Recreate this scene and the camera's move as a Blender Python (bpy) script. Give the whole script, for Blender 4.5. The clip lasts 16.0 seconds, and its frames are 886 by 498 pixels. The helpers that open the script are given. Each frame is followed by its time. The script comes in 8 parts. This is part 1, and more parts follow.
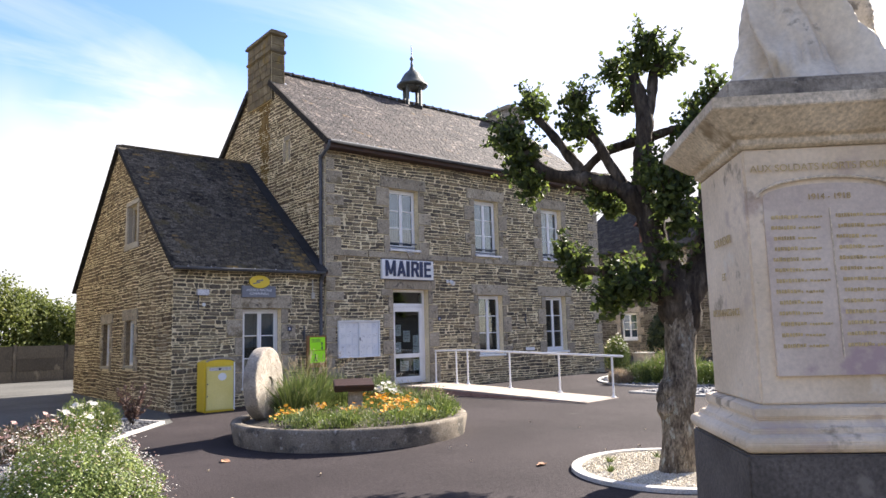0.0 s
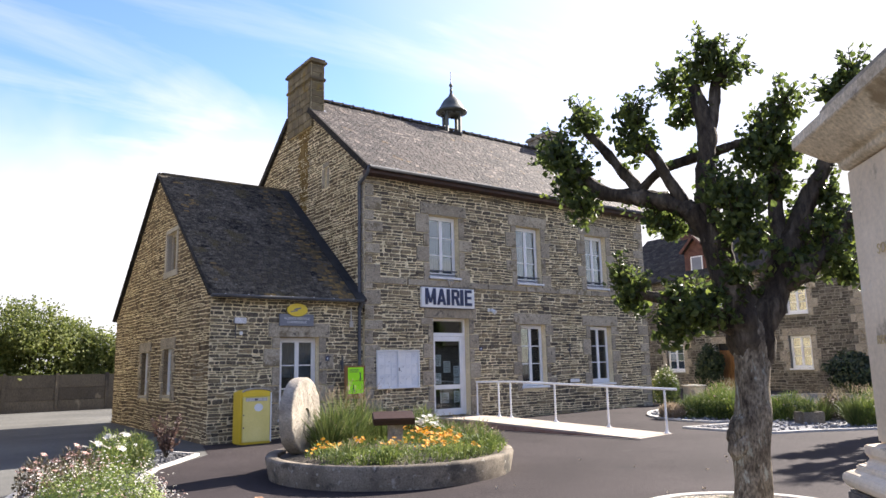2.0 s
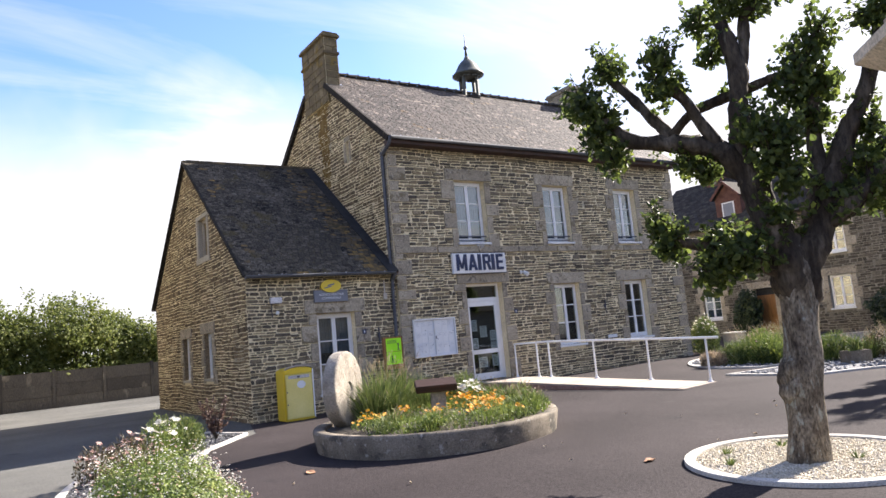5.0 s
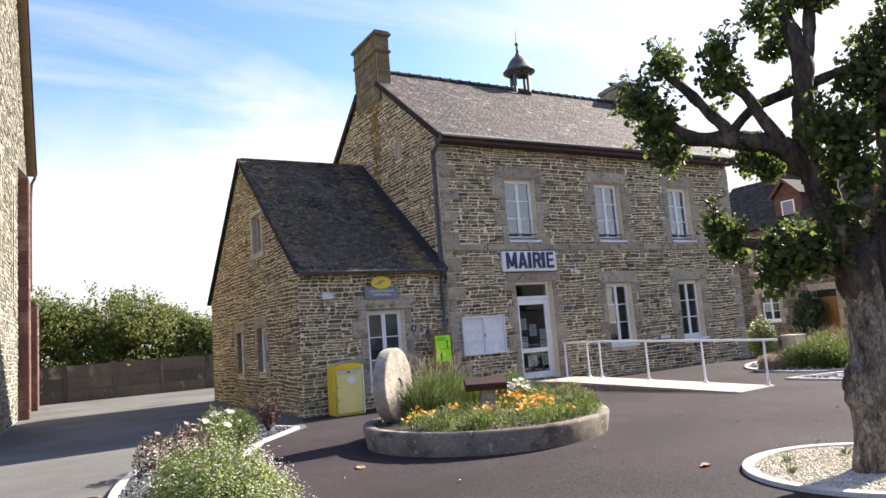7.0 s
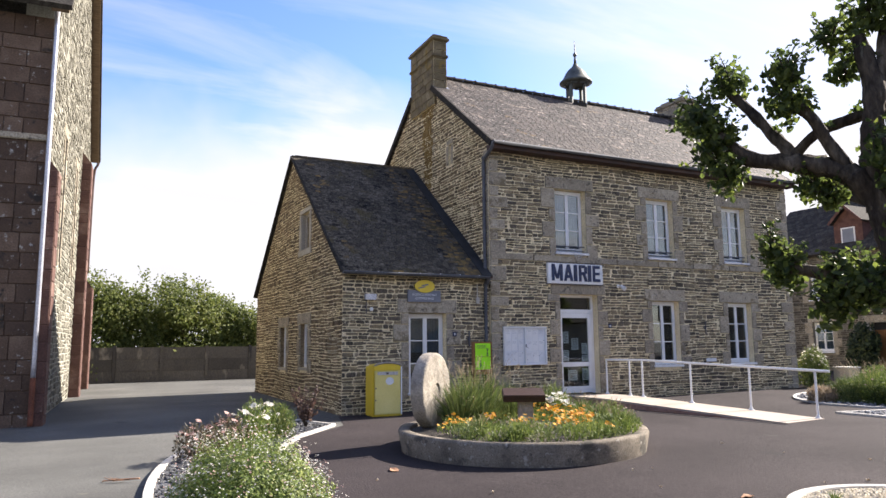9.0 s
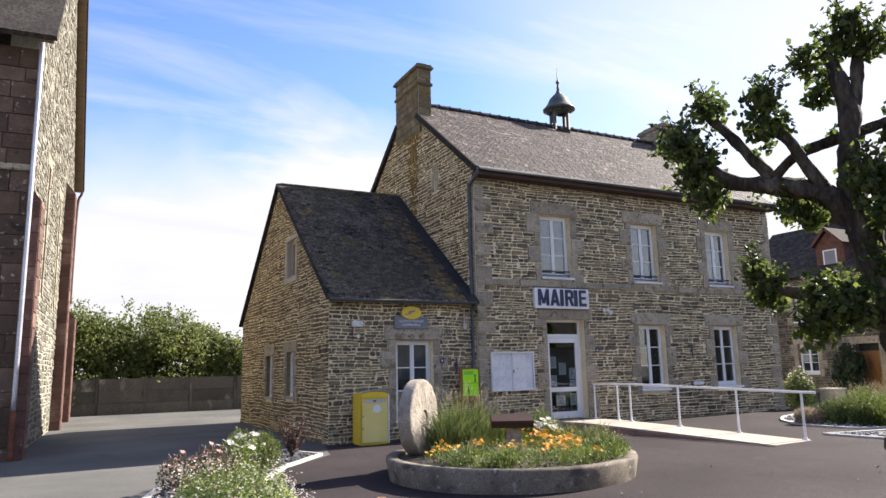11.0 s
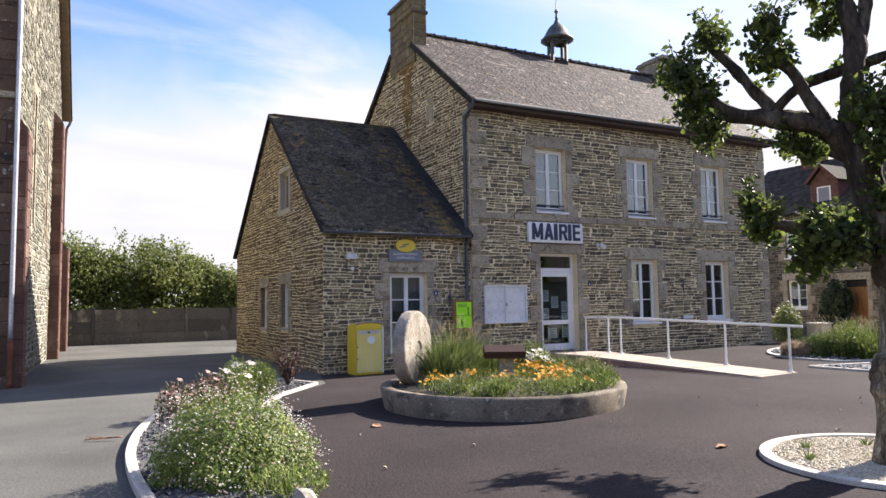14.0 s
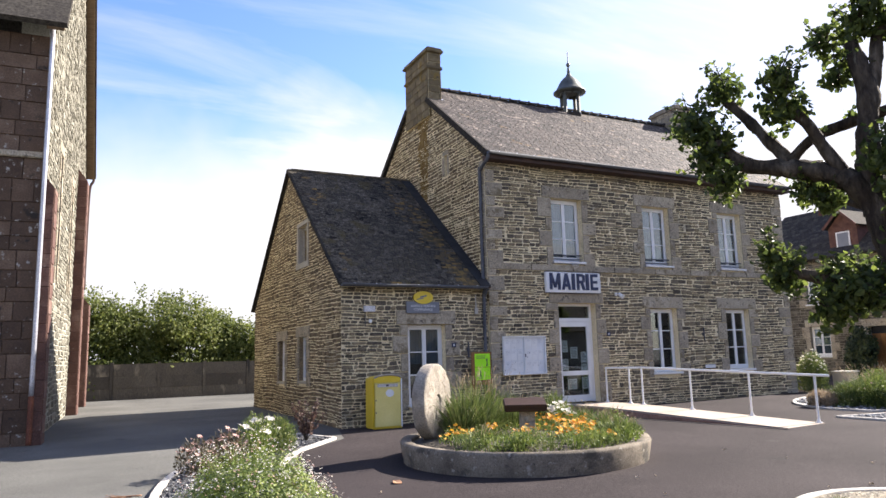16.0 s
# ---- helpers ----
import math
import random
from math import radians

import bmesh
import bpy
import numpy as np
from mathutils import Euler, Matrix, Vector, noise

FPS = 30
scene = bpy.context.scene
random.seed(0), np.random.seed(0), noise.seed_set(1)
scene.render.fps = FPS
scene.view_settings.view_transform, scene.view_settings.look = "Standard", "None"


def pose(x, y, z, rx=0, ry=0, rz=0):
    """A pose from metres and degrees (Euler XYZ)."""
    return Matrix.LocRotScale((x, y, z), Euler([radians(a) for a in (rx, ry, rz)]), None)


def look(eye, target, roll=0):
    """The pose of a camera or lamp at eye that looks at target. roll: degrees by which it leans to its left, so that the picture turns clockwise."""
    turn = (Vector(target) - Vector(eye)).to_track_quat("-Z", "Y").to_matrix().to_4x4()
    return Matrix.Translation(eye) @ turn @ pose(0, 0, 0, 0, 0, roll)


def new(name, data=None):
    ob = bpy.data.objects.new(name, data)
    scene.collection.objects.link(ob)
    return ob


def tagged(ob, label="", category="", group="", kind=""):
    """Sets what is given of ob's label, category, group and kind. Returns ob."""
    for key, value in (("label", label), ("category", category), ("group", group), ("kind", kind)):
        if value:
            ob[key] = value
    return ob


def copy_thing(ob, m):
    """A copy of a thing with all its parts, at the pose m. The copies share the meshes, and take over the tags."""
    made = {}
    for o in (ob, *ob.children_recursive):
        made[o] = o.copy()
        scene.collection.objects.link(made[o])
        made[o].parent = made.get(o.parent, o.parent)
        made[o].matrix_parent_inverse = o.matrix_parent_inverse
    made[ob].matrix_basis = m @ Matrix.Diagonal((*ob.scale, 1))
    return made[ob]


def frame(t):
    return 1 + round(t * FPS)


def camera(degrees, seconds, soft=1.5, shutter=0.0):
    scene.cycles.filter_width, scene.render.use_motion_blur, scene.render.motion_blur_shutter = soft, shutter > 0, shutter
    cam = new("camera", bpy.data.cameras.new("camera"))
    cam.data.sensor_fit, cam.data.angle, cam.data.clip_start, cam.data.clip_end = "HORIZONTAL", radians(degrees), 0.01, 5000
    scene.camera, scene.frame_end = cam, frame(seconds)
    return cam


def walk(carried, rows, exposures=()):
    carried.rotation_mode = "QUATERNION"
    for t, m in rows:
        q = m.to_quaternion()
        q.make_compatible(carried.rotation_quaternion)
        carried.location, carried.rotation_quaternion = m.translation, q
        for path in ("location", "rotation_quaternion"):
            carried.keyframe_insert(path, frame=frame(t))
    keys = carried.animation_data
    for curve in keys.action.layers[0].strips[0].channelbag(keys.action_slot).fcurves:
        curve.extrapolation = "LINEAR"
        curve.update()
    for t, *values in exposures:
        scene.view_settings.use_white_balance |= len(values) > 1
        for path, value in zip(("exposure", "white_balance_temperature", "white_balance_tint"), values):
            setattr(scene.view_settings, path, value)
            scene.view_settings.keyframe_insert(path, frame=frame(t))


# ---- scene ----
cam = camera(64.6, 16.0, 1.5)
PATH = [
    (0, (-8.637, -16.479, 1.548), (-7.374, -14.947, 1.788), -1.5),
    (0.5, (-8.567, -16.282, 1.544), (-7.298, -14.76, 1.815), -2.3),
    (1, (-8.541, -16.114, 1.54), (-7.245, -14.618, 1.821), -3.1),
    (1.5, (-8.457, -16.023, 1.546), (-7.203, -14.489, 1.822), -2.7),
    (2, (-8.38, -16.0, 1.55), (-7.207, -14.413, 1.877), -1.2),
    (2.5, (-8.357, -15.983, 1.536), (-7.177, -14.397, 1.838), -1.7),
    (3, (-8.358, -15.944, 1.534), (-7.172, -14.353, 1.784), -2.7),
    (3.2, (-8.361, -15.914, 1.539), (-7.181, -14.317, 1.777), -3.7),
    (5.5, (-8.373, -15.872, 1.526), (-7.286, -14.21, 1.768), -5.4),
    (6, (-8.375, -15.845, 1.538), (-7.355, -14.141, 1.776), -4.4),
    (6.5, (-8.38, -15.851, 1.531), (-7.37, -14.142, 1.777), -3.9),
    (7, (-8.38, -15.849, 1.536), (-7.384, -14.131, 1.781), -4.4),
    (7.5, (-8.394, -15.864, 1.552), (-7.421, -14.147, 1.874), -3.8),
    (8, (-8.384, -15.84, 1.544), (-7.439, -14.108, 1.871), -2.6),
    (8.5, (-8.391, -15.84, 1.54), (-7.481, -14.085, 1.841), -1.1),
    (9, (-8.386, -15.826, 1.558), (-7.504, -14.05, 1.824), -0.5),
    (9.2, (-8.399, -15.817, 1.557), (-7.51, -14.048, 1.844), -0.7),
    (11.5, (-8.384, -15.846, 1.538), (-7.469, -14.101, 1.878), -1.4),
    (12, (-8.386, -15.835, 1.536), (-7.463, -14.091, 1.864), -1.6),
    (12.5, (-8.372, -15.795, 1.515), (-7.435, -14.054, 1.821), -1.9),
    (13, (-8.371, -15.787, 1.503), (-7.423, -14.043, 1.745), -1.9),
    (13.5, (-8.383, -15.8, 1.513), (-7.446, -14.043, 1.7), -1.5),
    (14, (-8.378, -15.798, 1.513), (-7.443, -14.037, 1.668), -0.9),
    (14.5, (-8.383, -15.789, 1.507), (-7.45, -14.025, 1.634), -0.4),
    (15, (-8.382, -15.783, 1.518), (-7.461, -14.012, 1.64), -0.3),
    (15.5, (-8.388, -15.782, 1.543), (-7.476, -14.013, 1.74), -0.6),
    (16, (-8.437, -15.82, 1.551), (-7.546, -14.054, 1.848), -1.5),
]
# the film brightens and dims a little on the way
walk(cam, [(t, look(eye, target, roll)) for t, eye, target, roll in PATH],
     [(0.0, 1.90, 6600, 14.0), (3.0, 1.89, 6600, 14.0), (7.0, 1.84, 6600, 14.0), (9.0, 1.70, 6600, 14.0), (14.5, 1.63, 6600, 14.0), (16.0, 1.78, 6600, 14.0)])

# ---- light ----
SUN_EL, SUN_AZ = 34.0, math.atan2(0.05, 0.995)   # height in degrees; azimuth from +x
sun = new("sun", bpy.data.lights.new("sun", "SUN"))
sun.data.energy, sun.data.angle, sun.data.color = 4.7, radians(0.6), (1.0, 0.95, 0.86)
to_sun = Vector((math.cos(SUN_AZ) * math.cos(radians(SUN_EL)), math.sin(SUN_AZ) * math.cos(radians(SUN_EL)), math.sin(radians(SUN_EL))))
sun.matrix_world = look(to_sun * 60, (0, 0, 0))

world = bpy.data.worlds.new("sky")
scene.world = world
world.use_nodes = True


def sky():
    nt = world.node_tree
    n, l = nt.nodes, nt.links
    n.clear()
    out, bg = n.new("ShaderNodeOutputWorld"), n.new("ShaderNodeBackground")
    st = n.new("ShaderNodeTexSky")
    st.sky_type, st.sun_disc = "NISHITA", False
    st.sun_elevation, st.sun_rotation = radians(SUN_EL), math.pi / 2 - SUN_AZ
    st.air_density, st.dust_density, st.ozone_density = 1.0, 0.6, 1.6
    tc = n.new("ShaderNodeTexCoord")
    sep = n.new("ShaderNodeSeparateXYZ")
    l.new(tc.outputs["Generated"], sep.inputs[0])
    # cloud layer: directions spread onto a flat sheet overhead
    up = n.new("ShaderNodeMath"); up.operation = "MAXIMUM"; up.inputs[1].default_value = 0.0
    l.new(sep.outputs["Z"], up.inputs[0])
    add = n.new("ShaderNodeMath"); add.operation = "ADD"; add.inputs[1].default_value = 0.18
    l.new(up.outputs[0], add.inputs[0])
    flat = n.new("ShaderNodeVectorMath"); flat.operation = "DIVIDE"
    comb = n.new("ShaderNodeCombineXYZ")
    for k in "XYZ":
        l.new(add.outputs[0], comb.inputs[k])
    l.new(tc.outputs["Generated"], flat.inputs[0]); l.new(comb.outputs[0], flat.inputs[1])
    mp = n.new("ShaderNodeMapping")
    mp.inputs["Rotation"].default_value = (0, 0, radians(38))
    mp.inputs["Location"].default_value = (0.4, 0.9, 0)
    mp.inputs["Scale"].default_value = (0.55, 1.7, 1.0)
    l.new(flat.outputs[0], mp.inputs[0])
    wisp = n.new("ShaderNodeTexNoise")
    wisp.inputs["Scale"].default_value, wisp.inputs["Detail"].default_value, wisp.inputs["Roughness"].default_value = 1.3, 7, 0.58
    wisp.inputs["Distortion"].default_value = 0.6
    l.new(mp.outputs[0], wisp.inputs["Vector"])
    wr = n.new("ShaderNodeMapRange")
    wr.inputs["From Min"].default_value, wr.inputs["From Max"].default_value = 0.50, 0.78
    l.new(wisp.outputs["Fac"], wr.inputs["Value"])
    # a bank of bright cloud low down, thinning upwards
    lowr = n.new("ShaderNodeMapRange")
    lowr.inputs["From Min"].default_value, lowr.inputs["From Max"].default_value = 0.36, 0.24
    wob = n.new("ShaderNodeTexNoise")
    wob.inputs["Scale"].default_value, wob.inputs["Detail"].default_value = 2.6, 5
    l.new(tc.outputs["Generated"], wob.inputs["Vector"])
    wadd = n.new("ShaderNodeMath"); wadd.operation = "MULTIPLY_ADD"; wadd.inputs[1].default_value = -0.35; 
    l.new(wob.outputs["Fac"], wadd.inputs[0]); l.new(sep.outputs["Z"], wadd.inputs[2])
    wad2 = n.new("ShaderNodeMath"); wad2.operation = "ADD"; wad2.inputs[1].default_value = 0.17
    l.new(wadd.outputs[0], wad2.inputs[0]); l.new(wad2.outputs[0], lowr.inputs["Value"])
    # cloud veil thickens on the sun's side
    dot = n.new("ShaderNodeVectorMath"); dot.operation = "DOT_PRODUCT"; dot.inputs[1].default_value = to_sun
    l.new(tc.outputs["Generated"], dot.inputs[0])
    sd = n.new("ShaderNodeMapRange")
    sd.inputs["From Min"].default_value, sd.inputs["From Max"].default_value = 0.62, 0.97
    l.new(dot.outputs["Value"], sd.inputs["Value"])
    # the bank thins out towards the south, which the windows mirror
    south = n.new("ShaderNodeMapRange")
    south.inputs["From Min"].default_value, south.inputs["From Max"].default_value = -0.5, 0.25
    south.inputs["To Min"].default_value = 0.75
    l.new(sep.outputs["Y"], south.inputs["Value"])
    bank = n.new("ShaderNodeMath"); bank.operation = "MULTIPLY"
    l.new(lowr.outputs[0], bank.inputs[0]); l.new(south.outputs[0], bank.inputs[1])
    m1 = n.new("ShaderNodeMath"); m1.operation = "MAXIMUM"
    l.new(bank.outputs[0], m1.inputs[0]); l.new(sd.outputs[0], m1.inputs[1])
    m2 = n.new("ShaderNodeMath"); m2.operation = "MULTIPLY_ADD"; m2.inputs[1].default_value = 0.6; m2.use_clamp = True
    l.new(wr.outputs[0], m2.inputs[0]); l.new(m1.outputs[0], m2.inputs[2])
    hs = n.new("ShaderNodeHueSaturation")
    hs.inputs["Saturation"].default_value, hs.inputs["Value"].default_value = 1.22, 1.23
    hs.inputs["Hue"].default_value = 0.5135
    mix = n.new("ShaderNodeMix"); mix.data_type = "RGBA"
    # thin and thick parts of the cloud
    body = n.new("ShaderNodeMix"); body.data_type = "RGBA"
    body.inputs["A"].default_value, body.inputs["B"].default_value = (3.75, 3.85, 4.1, 1), (4.2, 4.22, 4.3, 1)
    br = n.new("ShaderNodeMapRange")
    br.inputs["From Min"].default_value, br.inputs["From Max"].default_value = 0.35, 0.6
    l.new(wisp.outputs["Fac"], br.inputs["Value"]); l.new(br.outputs[0], body.inputs["Factor"])
    l.new(body.outputs["Result"], mix.inputs["B"])
    l.new(m2.outputs[0], mix.inputs["Factor"]); l.new(st.outputs[0], hs.inputs["Color"]); l.new(hs.outputs[0], mix.inputs["A"])
    l.new(mix.outputs["Result"], bg.inputs["Color"])
    bg.inputs["Strength"].default_value = 0.08
    l.new(bg.outputs[0], out.inputs[0])


sky()

# ---- materials ----


def ramp(n, l, fac, stops):
    r = n.new("ShaderNodeValToRGB")
    e = r.color_ramp.elements
    while len(e) < len(stops):
        e.new(0.5)
    for s, (p, c) in zip(e, stops):
        s.position, s.color = p, (*c, 1)
    l.new(fac, r.inputs[0])
    return r.outputs[0]


def mat(name, stops, rough=0.8, scale=6.0, fine=60.0, bump=0.25, vary=0.0, metal=0.0, spots=None, fine_amt=0.35, coat=0.0, spec=0.4, translucent=0.0, stretch=(1, 1, 1), dist=0.01):
    """A surface: colour stops over coarse noise and, with vary, over a random value a piece; fine grain; bump; spots (colour, size, cover)."""
    m = bpy.data.materials.new(name)
    m.use_nodes = True
    nt = m.node_tree
    n, l = nt.nodes, nt.links
    b = n["Principled BSDF"]
    tc = n.new("ShaderNodeTexCoord")
    mp = n.new("ShaderNodeMapping")
    mp.inputs["Scale"].default_value = stretch
    oi0 = n.new("ShaderNodeObjectInfo")
    shift = n.new("ShaderNodeVectorMath"); shift.operation = "MULTIPLY_ADD"
    shift.inputs[1].default_value = (17, 23, 11)
    l.new(oi0.outputs["Random"], shift.inputs[0]); l.new(tc.outputs["Object"], shift.inputs[2])
    l.new(shift.outputs[0], mp.inputs[0])
    big, small = n.new("ShaderNodeTexNoise"), n.new("ShaderNodeTexNoise")
    big.inputs["Scale"].default_value, big.inputs["Detail"].default_value = scale, 5
    small.inputs["Scale"].default_value, small.inputs["Detail"].default_value, small.inputs["Roughness"].default_value = fine, 4, 0.65
    l.new(mp.outputs[0], big.inputs["Vector"]); l.new(mp.outputs[0], small.inputs["Vector"])
    fac = big.outputs["Fac"]
    wid = n.new("ShaderNodeMapRange")
    wid.inputs["From Min"].default_value, wid.inputs["From Max"].default_value = 0.3, 0.7
    l.new(fac, wid.inputs["Value"])
    fac = wid.outputs[0]
    if vary:
        geo = n.new("ShaderNodeNewGeometry")
        s = n.new("ShaderNodeMath"); s.operation = "ADD"
        l.new(geo.outputs["Random Per Island"], s.inputs[0]); l.new(oi0.outputs["Random"], s.inputs[1])
        f = n.new("ShaderNodeMath"); f.operation = "FRACT"; l.new(s.outputs[0], f.inputs[0])
        mx = n.new("ShaderNodeMix"); mx.inputs["Factor"].default_value = vary
        l.new(fac, mx.inputs["A"]); l.new(f.outputs[0], mx.inputs["B"])
        fac = mx.outputs["Result"]
    col = ramp(n, l, fac, stops)
    if fine_amt:
        mr = n.new("ShaderNodeMapRange")
        mr.inputs["From Min"].default_value, mr.inputs["From Max"].default_value = 0.3, 0.7
        mr.inputs["To Min"].default_value, mr.inputs["To Max"].default_value = 1 - fine_amt, 1 + fine_amt
        l.new(small.outputs["Fac"], mr.inputs["Value"])
        mul = n.new("ShaderNodeVectorMath"); mul.operation = "SCALE"
        l.new(col, mul.inputs[0]); l.new(mr.outputs[0], mul.inputs["Scale"])
        col = mul.outputs[0]
    for colour, size, cover in spots or ():
        sp = n.new("ShaderNodeTexNoise")
        sp.inputs["Scale"].default_value, sp.inputs["Detail"].default_value, sp.inputs["Roughness"].default_value = size, 6, 0.62
        off = n.new("ShaderNodeVectorMath"); off.operation = "ADD"; off.inputs[1].default_value = (size * 3.1, 7.7, size)
        l.new(mp.outputs[0], off.inputs[0]); l.new(off.outputs[0], sp.inputs["Vector"])
        sr = n.new("ShaderNodeMapRange")
        sr.inputs["From Min"].default_value, sr.inputs["From Max"].default_value = 0.72 - cover * 0.4, 0.80 - cover * 0.4
        l.new(sp.outputs["Fac"], sr.inputs["Value"])
        mx = n.new("ShaderNodeMix"); mx.data_type = "RGBA"
        mx.inputs["B"].default_value = (*colour, 1)
        l.new(sr.outputs[0], mx.inputs["Factor"]); l.new(col, mx.inputs["A"])
        col = mx.outputs["Result"]
    l.new(col, b.inputs["Base Color"])
    rr = n.new("ShaderNodeMapRange")
    rr.inputs["To Min"].default_value, rr.inputs["To Max"].default_value = max(rough - 0.12, 0.02), min(rough + 0.12, 1)
    l.new(small.outputs["Fac"], rr.inputs["Value"]); l.new(rr.outputs[0], b.inputs["Roughness"])
    b.inputs["Metallic"].default_value = metal
    b.inputs["Coat Weight"].default_value = coat
    b.inputs["Specular IOR Level"].default_value = spec
    if bump:
        bp = n.new("ShaderNodeBump")
        bp.inputs["Strength"].default_value, bp.inputs["Distance"].default_value = bump, dist
        l.new(small.outputs["Fac"], bp.inputs["Height"]); l.new(bp.outputs[0], b.inputs["Normal"])
    if translucent:
        tr = n.new("ShaderNodeBsdfTranslucent")
        l.new(col, tr.inputs["Color"])
        ms = n.new("ShaderNodeMixShader"); ms.inputs[0].default_value = translucent
        l.new(b.outputs[0], ms.inputs[1]); l.new(tr.outputs[0], ms.inputs[2])
        l.new(ms.outputs[0], n["Material Output"].inputs[0])
    return m


def glass(name, tint=(0.75, 0.8, 0.8), base=0.04):
    m = bpy.data.materials.new(name)
    m.use_nodes = True
    n, l = m.node_tree.nodes, m.node_tree.links
    n.remove(n["Principled BSDF"])
    lw = n.new("ShaderNodeLayerWeight")
    pw = n.new("ShaderNodeMath"); pw.operation = "POWER"; pw.inputs[1].default_value = 4.0
    l.new(lw.outputs["Facing"], pw.inputs[0])
    fr = n.new("ShaderNodeMapRange")
    fr.inputs["To Min"].default_value, fr.inputs["To Max"].default_value = base, 1.0
    l.new(pw.outputs[0], fr.inputs["Value"])
    gl, tr, ms = n.new("ShaderNodeBsdfGlossy"), n.new("ShaderNodeBsdfTransparent"), n.new("ShaderNodeMixShader")
    gl.inputs["Roughness"].default_value = 0.015
    tr.inputs["Color"].default_value = (*tint, 1)
    l.new(fr.outputs[0], ms.inputs[0]); l.new(tr.outputs[0], ms.inputs[1]); l.new(gl.outputs[0], ms.inputs[2])
    l.new(ms.outputs[0], n["Material Output"].inputs[0])
    return m


M_MORTAR = mat("lime_mortar", [(0.0, (0.617, 0.519, 0.328)), (1.0, (0.843, 0.728, 0.488))], 0.95, 1.2, 30, 0.5, spec=0.15, spots=[((0.38, 0.34, 0.26), 0.7, 0.28), ((0.17, 0.15, 0.125), 4, 0.18)])
# mortar with the shade of west- and north-facing fronts put into its colour
M_MORTAR_D = mat("shade_toned_mortar", [(0.0, (0.173, 0.158, 0.13)), (1.0, (0.274, 0.252, 0.202))], 0.95, 1.2, 30, 0.5, spec=0.15, spots=[((0.16, 0.145, 0.12), 0.9, 0.3)])
M_STONE = mat("schist_stone", [(0.0, (0.0492, 0.0415, 0.035)), (0.3, (0.114, 0.0947, 0.071)), (0.55, (0.192, 0.155, 0.105)), (0.75, (0.251, 0.195, 0.118)), (0.9, (0.285, 0.234, 0.158)), (1.0, (0.382, 0.334, 0.246))], 0.85, 3.0, 22, 0.9, spec=0.25, fine_amt=0.5, vary=0.7,
              spots=[((0.32, 0.31, 0.28), 9, 0.12)])
# darker copy of the schist: the far front's shade is in the colour
M_STONE_F = mat("shade_toned_rubble", [(0.0, (0.04, 0.035, 0.03)), (0.5, (0.10, 0.086, 0.066)), (1.0, (0.20, 0.175, 0.135))], 0.9, 3.0, 22, 0.8, spec=0.15, fine_amt=0.5, vary=0.65)
M_STONE_W = mat("brown_schist_stone", [(0.0, (0.0747, 0.0552, 0.0368)), (0.4, (0.155, 0.115, 0.0713)), (0.8, (0.253, 0.19, 0.115)), (1.0, (0.38, 0.299, 0.184))], 0.88, 3.0, 22, 0.9, spec=0.2, fine_amt=0.5, vary=0.75)
M_GRANITE = mat("granite", [(0.0, (0.209, 0.176, 0.13)), (1.0, (0.429, 0.369, 0.275))], 0.85, 2.5, 30, 0.6, spec=0.2, vary=0.5, fine_amt=0.45, spots=[((0.11, 0.096, 0.078), 9, 0.36), ((0.18, 0.145, 0.092), 2.5, 0.40), ((0.46, 0.43, 0.37), 22, 0.32)])
M_GRANITE_L = mat("pale_granite", [(0.0, (0.30, 0.27, 0.22)), (1.0, (0.46, 0.42, 0.35))], 0.85, 2.5, 90, 0.3, vary=0.3)
M_SLATE = mat("weathered_slate", [(0.0, (0.0289, 0.0244, 0.0244)), (0.5, (0.0535, 0.0451, 0.0421)), (1.0, (0.105, 0.0869, 0.0762))], 0.8, 1.2, 18, 0.6, spec=0.2, fine_amt=0.6, vary=0.55, spots=[((0.20, 0.16, 0.135), 3, 0.34), ((0.30, 0.25, 0.215), 7, 0.28), ((0.045, 0.04, 0.04), 1.3, 0.26), ((0.16, 0.105, 0.05), 2.2, 0.24), ((0.36, 0.315, 0.275), 9, 0.31)])
M_SLATE_A = mat("mossy_dark_slate", [(0.0, (0.0374, 0.0319, 0.0264)), (0.5, (0.0726, 0.0627, 0.0495)), (1.0, (0.149, 0.128, 0.099))], 0.9, 1.5, 16, 0.9, spec=0.06, fine_amt=0.65, vary=0.5, spots=[((0.085, 0.068, 0.036), 1.6, 0.40), ((0.022, 0.02, 0.018), 3, 0.38), ((0.20, 0.185, 0.15), 15, 0.30)])
M_RIDGE = mat("mossy_ridge_tile", [(0.0, (0.035, 0.033, 0.032)), (0.5, (0.10, 0.08, 0.05)), (1.0, (0.24, 0.17, 0.08))], 0.85, 5, 30, 0.5, vary=0.4)
M_SLATE_D = mat("dark_slate", [(0.0, (0.028, 0.026, 0.024)), (0.5, (0.048, 0.043, 0.038)), (1.0, (0.09, 0.08, 0.066))], 0.92, 1.2, 14, 0.5, spec=0.07, fine_amt=0.55, vary=0.6, spots=[((0.11, 0.09, 0.06), 5, 0.2), ((0.09, 0.065, 0.03), 1.6, 0.16)])
M_MOSS = mat("moss_on_slate", [(0.0, (0.0455, 0.039, 0.0286)), (0.5, (0.111, 0.0754, 0.0312)), (1.0, (0.273, 0.163, 0.039))], 0.9, 6, 40, 0.6, vary=0.4, fine_amt=0.5, spots=[((0.03, 0.028, 0.026), 7, 0.24)])
